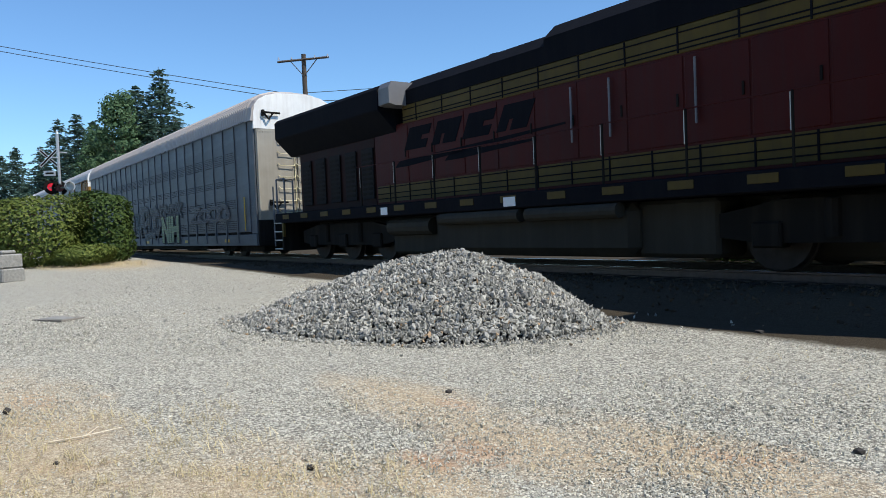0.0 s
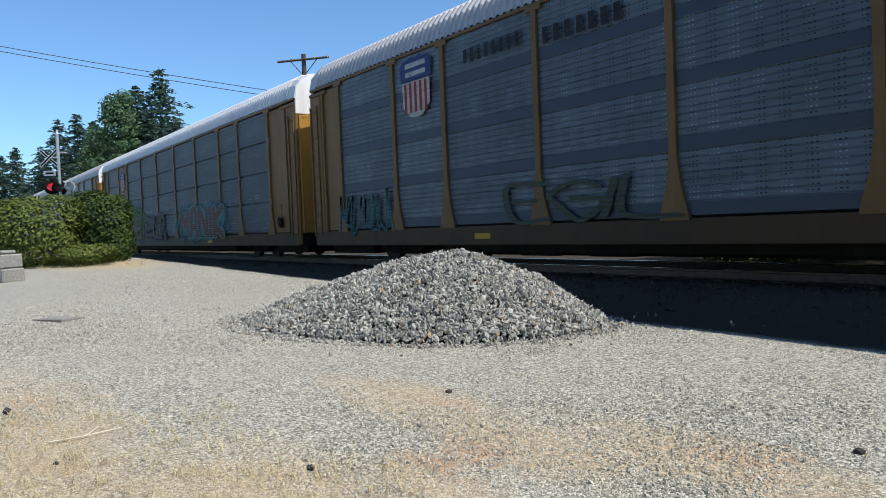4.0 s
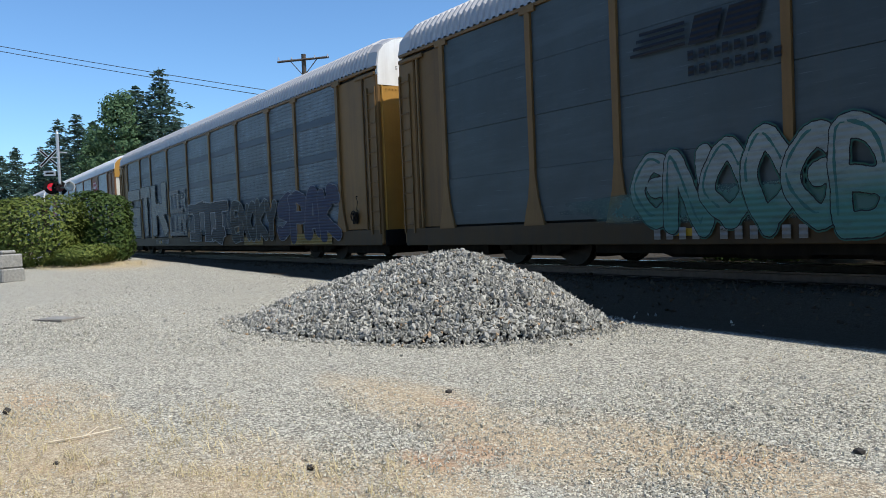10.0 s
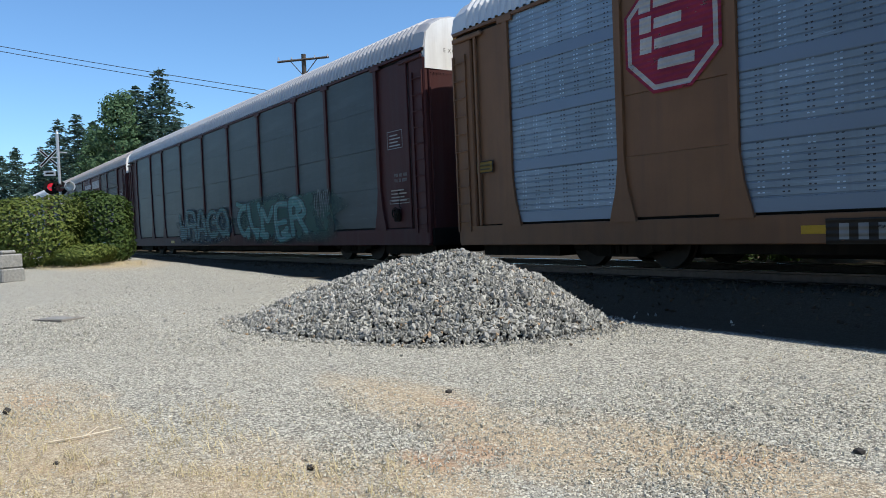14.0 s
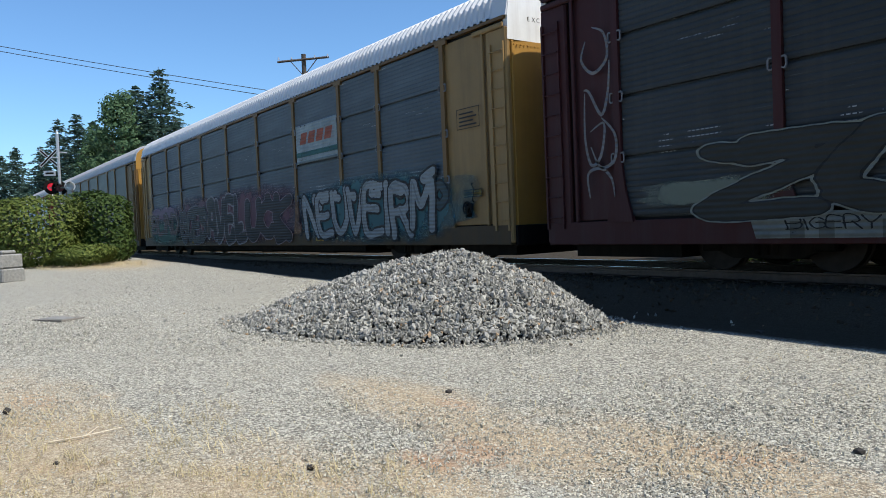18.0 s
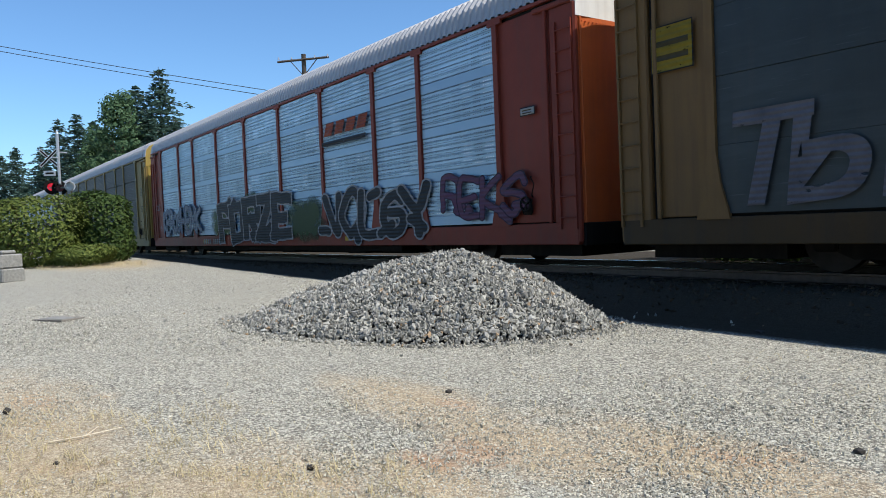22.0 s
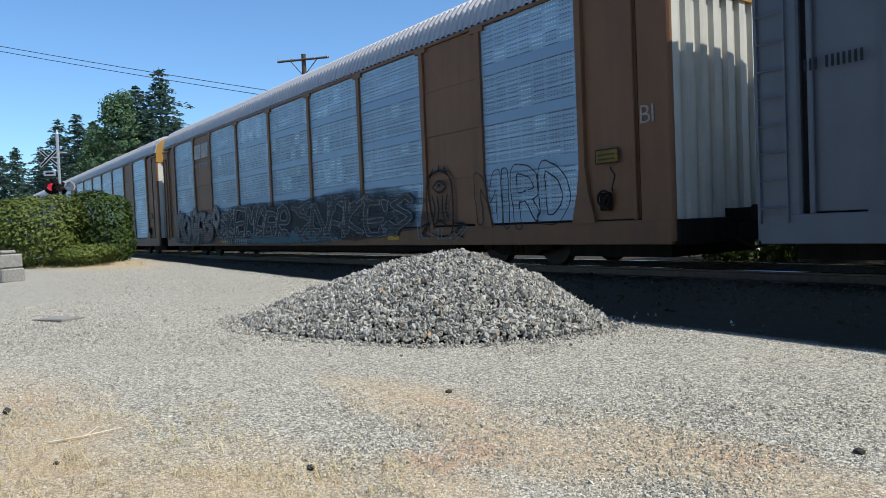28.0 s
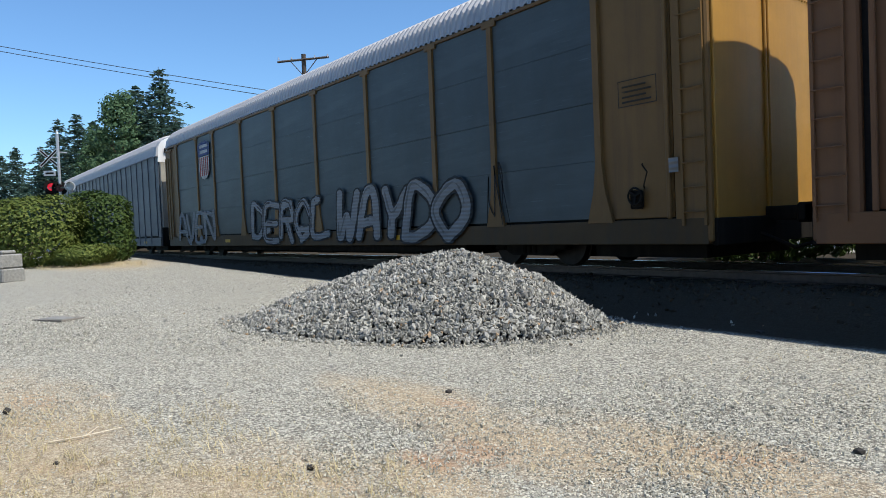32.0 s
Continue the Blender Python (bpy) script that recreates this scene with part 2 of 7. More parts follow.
M["bluegrey"] = painted("blue_grey_steel_paint", (0.125, 0.14, 0.165), 0.5, 0.15, (0.12, 0.11, 0.1), 0.35)
M["pale"] = painted("pale_grey_paint", (0.55, 0.55, 0.5), 0.5, 0, (0.25, 0.22, 0.18), 0.4)
M["white"] = painted("white_paint", (0.78, 0.78, 0.76), 0.5, 0, (0.35, 0.3, 0.25), 0.35)
M["roof_white"] = painted("galvanised_roof_white", (0.6072, 0.6164, 0.6256), 0.5, 0.2, (0.3, 0.27, 0.24), 0.3, False)
M["roof_grey"] = painted("galvanised_roof_grey", (0.43, 0.43, 0.44), 0.5, 0.25, (0.22, 0.19, 0.17), 0.45, False)
M["roof_warm"] = painted("galvanised_roof_stained", (0.4, 0.368, 0.344), 0.55, 0.2, (0.25, 0.18, 0.14), 0.5, False)
M["flat"] = perforated("weathered_steel_screen", (0.052, 0.067, 0.075), 0.5, 0.2, 0.0, dirt=0.18)
M["flatdots"] = perforated("weathered_punched_screen", (0.092, 0.118, 0.146), 0.5, 0.3, 0.5, 0.02, 0.968, (0.05, 0.064, 0.085), white=0.25)
M["corr"] = perforated("slate_corrugated_screen", (0.07, 0.09, 0.106), 0.55, 0.1, 0.0, dirt=0.2, dash=0.4)
M["corr_sooty"] = perforated("sooty_corrugated_screen", (0.036, 0.041, 0.044), 0.55, 0.1, 0.0, dirt=0.25, dash=0.4)
M["flat_sooty"] = perforated("sooty_steel_screen", (0.045, 0.056, 0.06), 0.5, 0.15, 0.0, dirt=0.2)
M["bright"] = perforated("bright_galvanised_screen", (0.33, 0.46, 0.57), 0.45, 0.35, 0.82, 0.04, 0.968, (0.29, 0.41, 0.52), dirt=0.15, white=0.15)
M["bright_dull"] = perforated("dull_galvanised_screen", (0.24, 0.34, 0.44), 0.45, 0.35, 0.75, 0.035, 0.968, (0.21, 0.3, 0.4), dirt=0.2, white=0.1)
M["mid"] = perforated("blue_galvanised_screen", (0.165, 0.215, 0.275), 0.45, 0.4, 0.4, 0.04, 0.968, (0.16, 0.2, 0.26), dirt=0.25, white=0.4)
M["cpside"] = perforated("grey_side_sheet", (0.09, 0.101, 0.116), 0.55, 0.3, 0.0, dirt=0.4)
M["holes"] = plain("punched_field", (0.02, 0.02, 0.022), 0.8)
M["core"] = plain("dark_inside", (0.015, 0.015, 0.016), 0.9)
M["loco_red"] = painted("dark_red_locomotive_paint", (0.056, 0.0075, 0.006), 0.55, 0, (0.03, 0.018, 0.018), 0.5, spec=0.12)
M["loco_sooty"] = painted("darker_red_paint", (0.02, 0.0042, 0.0038), 0.6, 0, (0.012, 0.01, 0.009), 0.6, spec=0.1)
M["loco_black"] = painted("dark_blue_black_paint", (0.0075, 0.0082, 0.0115), 0.85, 0, (0.02, 0.019, 0.018), 0.3, spec=0.06)
M["tank"] = painted("dusty_tank_paint", (0.04, 0.037, 0.03), 0.75, 0.0, (0.075, 0.065, 0.05), 0.4, spec=0.08)
M["sill_tan"] = painted("grimy_tan_sill_paint", (0.066, 0.041, 0.018), 0.6, 0, (0.045, 0.035, 0.025), 0.85, vary=0.3)
M["end_grey"] = painted("warm_grey_end_paint", (0.33, 0.31, 0.265), 0.55, 0, (0.2, 0.17, 0.13), 0.35)
M["rung"] = painted("pale_yellow_rung_paint", (0.62, 0.56, 0.36), 0.5, 0, (0.3, 0.25, 0.15), 0.3)
# olive car's ends: its side paint with sunlight put into the colour
M["olive_end"] = painted("sunlit_olive_paint", (0.36, 0.26, 0.065), 0.55, 0, (0.14, 0.1, 0.05), 0.4)
M["stick"] = plain("bleached_wood", (0.68, 0.6, 0.47), 0.8, 0, 30, 0.15)
M["loco_stripe"] = painted("dirty_yellow_stripe", (0.09, 0.064, 0.016), 0.55, 0, (0.05, 0.035, 0.02), 0.6, spec=0.12)
M["reflector"] = plain("yellow_reflector", (0.42, 0.25, 0.015), 0.4, 0, 30, 0.1)
M["wood_pole"] = plain("weathered_pole_wood", (0.085, 0.07, 0.058), 0.9, 0, 8, 0.3)
M["wire"] = plain("dark_cable", (0.04, 0.04, 0.045), 0.6)
M["concrete"] = plain("old_concrete", (0.27, 0.265, 0.245), 0.92, 0, 14, 0.25, 0.5, 0.01)
M["galv"] = plain("galvanised_mast", (0.5, 0.5, 0.5), 0.45, 0.6, 20, 0.12)
M["sign_white"] = plain("reflective_white_sign", (0.78, 0.78, 0.76), 0.5, 0, 20, 0.06)
M["lens_dark"] = plain("dark_red_lens", (0.12, 0.012, 0.012), 0.2, 0, 20, 0.1)
M["conifer"] = leafy("conifer_needles", (0.06, 0.115, 0.098), (0.14, 0.22, 0.165))
M["broadleaf"] = leafy("broad_leaves", (0.055, 0.11, 0.055), (0.13, 0.21, 0.095))
M["hedge"] = leafy("hedge_leaves", (0.05, 0.085, 0.014), (0.19, 0.225, 0.05))
M["hedge_dark"] = leafy("dark_hedge_leaves", (0.03, 0.065, 0.014), (0.1, 0.15, 0.035))
M["bark"] = plain("bark", (0.1, 0.075, 0.055), 0.95, 0, 10, 0.3, 0.6, 0.02)
M["straw"] = leafy("dry_grass", (0.55, 0.45, 0.24), (0.78, 0.67, 0.41))
M["iron"] = plain("rusted_cast_iron", (0.27, 0.245, 0.21), 0.8, 0.3, 25, 0.3)
M["clod"] = plain("dark_clod", (0.06, 0.055, 0.05), 0.9, 0, 40, 0.3)


def glow(name, col, power):
    m, nt, b = nodes_of(name, 0.3)
    b.inputs["Base Color"].default_value = (*col, 1)
    b.inputs["Emission Color"].default_value = (*col, 1)
    b.inputs["Emission Strength"].default_value = power
    return m


M["lens_red"] = glow("lit_red_lens", (1.0, 0.03, 0.06), 0.5)
PAINTS = {}


def spray(col):
    """Spray paint of one colour, slightly uneven."""
    key = tuple(round(c * 0.6, 3) for c in col)
    col = key
    if key not in PAINTS:
        m, nt, b = nodes_of("spray_paint", 0.55)
        n = noise_node(nt, coords(nt), 2.2, 5, 0.65)
        c = mix_node(nt, ramp_node(nt, n, 0.3, 0.75), tuple(v * 0.65 for v in col), tuple(min(1, v * 1.2) for v in col))
        nt.links.new(c, b.inputs["Base Color"])
        wave = nt.nodes.new("ShaderNodeTexWave")
        wave.bands_direction = "Z"
        wave.inputs["Scale"].default_value = 3.7
        nt.links.new(coords(nt), wave.inputs["Vector"])
        bump(nt, b, wave.outputs["Fac"], 0.7, 0.02)
        flaked(nt, b, ramp_node(nt, noise_node(nt, coords(nt, (3, 3, 9)), 1.0, 7, 0.72), 0.31, 0.38))
        PAINTS[key] = m
    return PAINTS[key]


def faded(low, high, z0, z1):
    """Spray paint that runs from one colour at the letters' feet to another at their heads."""
    m, nt, b = nodes_of("faded_spray_paint", 0.55)
    sep = nt.nodes.new("ShaderNodeSeparateXYZ")
    nt.links.new(coords(nt), sep.inputs[0])
    ragged = math_node(nt, "MULTIPLY_ADD", noise_node(nt, coords(nt), 1.4, 5, 0.6), 0.9, -0.45)
    k = ramp_node(nt, math_node(nt, "ADD", sep.outputs[2], ragged), z0 + 0.3 * (z1 - z0), z0 + 0.7 * (z1 - z0))
    weathered(nt, b, mix_node(nt, k, tuple(0.6 * v for v in low), tuple(0.6 * v for v in high)))
    return m


def weathered(nt, b, col):
    """Paint thinned by weather, over the level ribs of a screen."""
    big = ramp_node(nt, noise_node(nt, coords(nt), 1.6, 6, 0.7), 0.32, 0.72)
    worn = ramp_node(nt, noise_node(nt, coords(nt, (3, 3, 12)), 1.0, 7, 0.72), 0.5, 0.66)
    wave = nt.nodes.new("ShaderNodeTexWave")
    wave.bands_direction = "Z"
    wave.inputs["Scale"].default_value = 3.7
    nt.links.new(coords(nt), wave.inputs["Vector"])
    c = mix_node(nt, math_node(nt, "MULTIPLY", big, 0.3), col, (0.06, 0.065, 0.07))
    c = mix_node(nt, math_node(nt, "MULTIPLY", worn, 0.35), c, (0.045, 0.05, 0.053))
    nt.links.new(c, b.inputs["Base Color"])
    bump(nt, b, wave.outputs["Fac"], 0.5, 0.02)


def solid_spray(col):
    """Thick spray paint of one colour, weathered."""
    key = ("solid",) + tuple(round(c * 0.62, 3) for c in col)
    if key not in PAINTS:
        m, nt, b = nodes_of("thick_spray_paint", 0.55)
        rgb = nt.nodes.new("ShaderNodeRGB")
        rgb.outputs[0].default_value = (*key[1:], 1)
        weathered(nt, b, rgb.outputs[0])
        PAINTS[key] = m
    return PAINTS[key]


def flaked(nt, b, cover):
    """Lets what lies under the paint show where it has not taken."""
    tr = nt.nodes.new("ShaderNodeBsdfTransparent")
    ms = nt.nodes.new("ShaderNodeMixShader")
    nt.links.new(cover, ms.inputs[0])
    nt.links.new(tr.outputs[0], ms.inputs[1])
    nt.links.new(b.outputs[0], ms.inputs[2])
    nt.links.new(ms.outputs[0], nt.nodes["Material Output"].inputs[0])


def overspray(col):
    """Thin mist of spray paint that fades out towards its edge."""
    key = ("mist",) + tuple(round(c * 0.6, 3) for c in col)
    if key not in PAINTS:
        m, nt, b = nodes_of("spray_mist", 0.6)
        b.inputs["Base Color"].default_value = (*key[1:], 1)
        sep = nt.nodes.new("ShaderNodeSeparateXYZ")
        nt.links.new(coords(nt, kind="Generated"), sep.inputs[0])
        r = None
        for s in (0, 2):
            u = math_node(nt, "POWER", math_node(nt, "ABSOLUTE", math_node(nt, "MULTIPLY_ADD", sep.outputs[s], 2.0, -1.0)), 3.0)
            r = u if r is None else math_node(nt, "ADD", r, u)
        n = noise_node(nt, coords(nt), 1.3, 7, 0.68)
        k = math_node(nt, "ADD", math_node(nt, "SUBTRACT", 0.95, r), math_node(nt, "MULTIPLY_ADD", n, 2.0, -1.0))
        flaked(nt, b, math_node(nt, "MULTIPLY", ramp_node(nt, k, 0.0, 0.75), 0.85))
        PAINTS[key] = m
    return PAINTS[key]


# ---- mesh helpers ----
def box(bm, x0, x1, y0, y1, z0, z1):
    v = [bm.verts.new(c) for c in ((x0, y0, z0), (x1, y0, z0), (x1, y1, z0), (x0, y1, z0), (x0, y0, z1), (x1, y0, z1), (x1, y1, z1), (x0, y1, z1))]
    for f in ((0, 3, 2, 1), (4, 5, 6, 7), (0, 1, 5, 4), (1, 2, 6, 5), (2, 3, 7, 6), (3, 0, 4, 7)):
        bm.faces.new([v[i] for i in f])
    return v


def rbox(bm, x0, x1, y0, y1, z0, z1, r=0.01):
    """A box with chamfered edges."""
    v = box(bm, x0, x1, y0, y1, z0, z1)
    es = list({e for q in v for e in q.link_edges})
    bmesh.ops.bevel(bm, geom=es, offset=r, segments=1, affect="EDGES")


def tube(bm, a, b, r, n=8, r2=None, cap=True):
    a, b = Vector(a), Vector(b)
    q = (b - a).to_track_quat("Z", "Y")
    rings = []
    for p, rr in ((a, r), (b, r if r2 is None else r2)):
        rings.append([bm.verts.new(p + q @ Vector((rr * math.cos(6.28319 * i / n), rr * math.sin(6.28319 * i / n), 0))) for i in range(n)])
    for i in range(n):
        bm.faces.new((rings[0][i], rings[0][(i + 1) % n], rings[1][(i + 1) % n], rings[1][i]))
    if cap:
        bm.faces.new(rings[0][::-1])
        bm.faces.new(rings[1])


def prism(bm, outline, d0, d1, axis="y"):
    """Extrudes an outline of (u, v) pairs: axis y -> (u, d, v), x -> (d, u, v), z -> (u, v, d)."""
    put = {"y": lambda u, v, d: (u, d, v), "x": lambda u, v, d: (d, u, v), "z": lambda u, v, d: (u, v, d)}[axis]
    a = [bm.verts.new(put(u, v, d0)) for u, v in outline]
    b = [bm.verts.new(put(u, v, d1)) for u, v in outline]
    n = len(outline)
    for i in range(n):
        bm.faces.new((a[i], a[(i + 1) % n], b[(i + 1) % n], b[i]))
    bm.faces.new(a[::-1])
    bm.faces.new(b)


def mesh_of(name, bm, smooth=False):
    bmesh.ops.recalc_face_normals(bm, faces=bm.faces[:])
    me = bpy.data.meshes.new(name)
    bm.to_mesh(me)
    bm.free()
    if smooth:
        for p in me.polygons:
            p.use_smooth = True
    return me


def link_mesh(name, me, material, parent=None, label="", at=None):
    """One object on a mesh that may be shared; the material belongs to the object."""
    ob = new(name, me)
    if not me.materials:
        me.materials.append(None)
    ob.material_slots[0].link = "OBJECT"
    ob.material_slots[0].material = M[material] if isinstance(material, str) else material
    if parent:
        ob.parent = parent
    if at:
        ob.location = at
    if label:
        ob["label"] = label
    return ob


def part(name, bm, material, parent=None, label="", smooth=False, at=None):
    return link_mesh(name, mesh_of(name, bm, smooth), material, parent, label, at)


def empty(name, at, label, category, group=""):
    ob = new(name)
    ob.location = at
    ob.empty_display_size = 0.2
    return tagged(ob, label, category, group)


CACHE = {}


def shared(key, build):
    if key not in CACHE:
        bm = bmesh.new()
        build(bm)
        CACHE[key] = mesh_of(key if isinstance(key, str) else str(key[0]), bm)
    return CACHE[key]


# ---- ground ----
GX = ((-2500, 0.2), (-60, 0.24), (-33, 0.22), (-21, 0.0), (-15, -0.09), (-7, -0.3), (0, -0.38), (20, -0.42), (2500, -0.42))


def ground_z(x, y):
    for (xa, za), (xb, zb) in zip(GX, GX[1:]):
        if x <= xb:
            k = max(0.0, (x - xa) / (xb - xa))
            z = za + (zb - za) * k
            break
    else:
        z = GX[-1][1]
    near = min(max((7.4 - y) / 7.4, 0.0), 1.4)
    z -= 0.15 * near * min(1.0, max(0.0, (x + 45) / 30))
    d = abs(y - TRACK_Y)
    if y > TRACK_Y:
        z = max(z, 0.02) if d < 6 else z + (0.05 - z) * min(1.0, (d - 2) / 4)
    k = min(max((2.6 - d) / 1.1, 0.0), 1.0)
    k = k * k * (3 - 2 * k)
    z = z + (0.03 - z) * k if z < 0.03 else z
    if d < 1.6:
        z = 0.03
    return z


def axis_steps(fine0, fine1, step, far0, far1):
    a = list(np.arange(fine0, fine1 + 1e-6, step))
    lo, hi, d = fine0, fine1, step
    while lo > far0:
        d *= 1.35
        lo = max(far0, lo - d)
        a.insert(0, lo)
    d = step
    while hi < far1:
        d *= 1.35
        hi = min(far1, hi + d)
        a.append(hi)
    return a


def build_ground():
    xs = axis_steps(-45, 8, 0.4, -2500, 2500)
    ys = axis_steps(-2, 17, 0.25, -2500, 2500)
    verts = []
    for x in xs:
        for y in ys:
            z = ground_z(x, y)
            if abs(y - TRACK_Y) > 1.7 and -40 < x < 12 and y < 14:
                z += 0.035 * (noise.noise((x * 0.35, y * 0.35, 0)) + 0.5 * noise.noise((x * 1.3, y * 1.3, 3))) * 0.7
            verts.append((x, y, z))
    n = len(ys)
    faces = [(i * n + j, (i + 1) * n + j, (i + 1) * n + j + 1, i * n + j + 1) for i in range(len(xs) - 1) for j in range(n - 1)]
    me = bpy.data.meshes.new("ground")
    me.from_pydata(verts, [], faces)
    for p in me.polygons:
        p.use_smooth = True
    me.update()
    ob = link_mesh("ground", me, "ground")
    return tagged(ob, "grey crushed gravel lot with tan dry soil patches", "ground", kind="structure")


ground = build_ground()


def stone_verts(rng, r):
    """An angular stone: an octahedron with pushed corners."""
    s = (r * rng.uniform(0.8, 1.55), r * rng.uniform(0.6, 1.15), r * rng.uniform(0.35, 0.75))
    pts = [(1, 0, 0), (-1, 0, 0), (0, 1, 0), (0, -1, 0), (0, 0, 1), (0, 0, -1)]
    q = Euler((rng.uniform(0, 6.3), rng.uniform(0, 6.3), rng.uniform(0, 6.3))).to_matrix()
    return [q @ Vector((p[0] * s[0] * rng.uniform(0.7, 1.2) + rng.uniform(-.25, .25) * r, p[1] * s[1] * rng.uniform(0.7, 1.2) + rng.uniform(-.25, .25) * r, p[2] * s[2] * rng.uniform(0.7, 1.2))) for p in pts]


OCT = ((0, 2, 4), (2, 1, 4), (1, 3, 4), (3, 0, 4), (2, 0, 5), (1, 2, 5), (3, 1, 5), (0, 3, 5))


def stones(name, places, material, parent=None):
    verts, faces = [], []
    for (x, y, z, r, rng) in places:
        k = len(verts)
        verts += [(x + v.x, y + v.y, z + v.z) for v in stone_verts(rng, r)]
        faces += [tuple(k + i for i in f) for f in OCT]
    me = bpy.data.meshes.new(name)
    me.from_pydata(verts, [], faces)
    me.update()
    return link_mesh(name, me, material, parent)


# ---- track ----
def build_track():
    for k, dy in enumerate((-0.7525, 0.7525)):
        rail = empty("rail", (0, TRACK_Y + dy, RAIL), "long steel running rail with polished head on ties", "rail", "rails of the track")
        bm = bmesh.new()
        prism(bm, ((-0.07, -0.17), (0.07, -0.17), (0.07, -0.155), (0.012, -0.14), (0.012, -0.045), (0.035, -0.035), (0.035, -0.008), (-0.035, -0.008), (-0.035, -0.035), (-0.012, -0.045), (-0.012, -0.14), (-0.07, -0.155)), -620, 620, "x")
        part("web", bm, "rail", rail, "brown rusted web")
        bm = bmesh.new()
        prism(bm, ((-0.033, -0.008), (0.033, -0.008), (0.028, 0.0), (-0.028, 0.0)), -620, 620, "x")
        part("head", bm, "railhead", rail, "bright worn rail head")
    bed = tagged(new("ballast_shoulder"), "dark stone ballast bed under the track", "ballast", kind="stuff")
    rng = random.Random(5)
    pl = []
    for _ in range(7000):
        x = rng.uniform(-34, 6)
        y = TRACK_Y + rng.choice((-1, 1)) * rng.uniform(0.0, 2.1) if rng.random() < 0.75 else TRACK_Y - rng.uniform(0.8, 2.4)
        pl.append((x, y, ground_z(x, y) + 0.005, rng.uniform(0.02, 0.045), rng))
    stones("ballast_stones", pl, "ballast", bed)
    tie = shared("tie", lambda bm: rbox(bm, -0.115, 0.115, -1.3, 1.3, -0.17, 0.0, 0.012))
    for i in range(110):
        ob = link_mesh("railway_tie", tie, "tie", at=(-52 + i * 0.53, TRACK_Y, RAIL - 0.155))
        tagged(ob, "dark creosoted timber railway tie set in ballast", "railway tie", "ties under the rails")


build_track()

# ---- autorack cars ----
LEN = 27.25
HALF = 1.52
REAR, FRONT = 0.05, 27.62
EAVE = 4.78
SILL0, SILL1 = 0.42, 0.81
POSTS = (1.75, 4.45, 6.45, 9.3, 12.2, 15.1, 18.0, 20.85, 22.85, 25.55)
PANEL_Z0, PANEL_Z1 = 0.85, EAVE - 0.06


def roof_section(n=9):
    """Half-round shoulders and a low crown, (y, z) from the camera's side to the far side."""
    pts = [(-HALF - 0.02, EAVE)]
    for i in range(n):
        a = math.pi * (i / (n - 1))
        c, s = math.cos(a), math.sin(a)
        y = -(HALF - 0.0) * math.copysign(abs(c) ** 0.72, c)
        z = EAVE + 0.06 + 0.8 * abs(s) ** 0.8
        pts.append((y, z))
    pts.append((HALF + 0.02, EAVE))
    return pts


def corrugated_roof(bm, length):
    sec = roof_section(11)
    pitch = 0.2
    xs = [0.35]
    x = 0.35
    while x < length - 0.5:
        xs += [x + 0.06, x + 0.1, x + 0.16, x + 0.2]
        x += pitch
    rows = []
    for i, x in enumerate(xs):
        up = 0.05 if i % 4 in (2, 3) else 0.0
        row = []
        for j, (y, z) in enumerate(sec):
            k = up if 0 < j < len(sec) - 1 else up * 0.8
            ny, nz = y / HALF * 0.5, 0.9
            row.append(bm.verts.new((x, y + ny * k, z + nz * k)))
        rows.append(row)
    for a, b in zip(rows, rows[1:]):
        for j in range(len(sec) - 1):
            bm.faces.new((a[j], b[j], b[j + 1], a[j + 1]))


def end_cap(bm):
    """The smooth rounded roof hood at one end."""
    sec = roof_section(11)
    rows = []
    for x, k in ((0.0, 0.88), (0.06, 0.95), (0.2, 1.0), (0.42, 1.03)):
        rows.append([bm.verts.new((x, y * (1 if j in (0, len(sec) - 1) else 0.985 + 0.015 * k), EAVE + (z - EAVE) * k)) for j, (y, z) in enumerate(sec)])
    for a, b in zip(rows, rows[1:]):
        for j in range(len(sec) - 1):
            bm.faces.new((a[j], b[j], b[j + 1], a[j + 1]))
    bm.faces.new(rows[0][::-1])


def post_mesh(bm):
    """Upright channel post that flares into a gusset at its foot."""
    w = 0.066
    out = [(-w, EAVE - 0.12), (w, EAVE - 0.12), (w, 1.75), (w + 0.06, 1.3), (w + 0.16, 0.95), (w + 0.2, SILL1 - 0.03), (-w - 0.2, SILL1 - 0.03), (-w - 0.16, 0.95), (-w - 0.06, 1.3), (-w, 1.75)]
    prism(bm, out, -HALF - 0.045, -HALF + 0.03, "y")
    prism(bm, ((-0.2, EAVE - 0.14), (0.2, EAVE - 0.14), (0.2, EAVE - 0.04), (-0.2, EAVE - 0.04)), -HALF - 0.05, -HALF, "y")


def slim_post(bm):
    box(bm, -0.045, 0.045, -HALF - 0.05, -HALF + 0.03, 0.5, EAVE - 0.16)


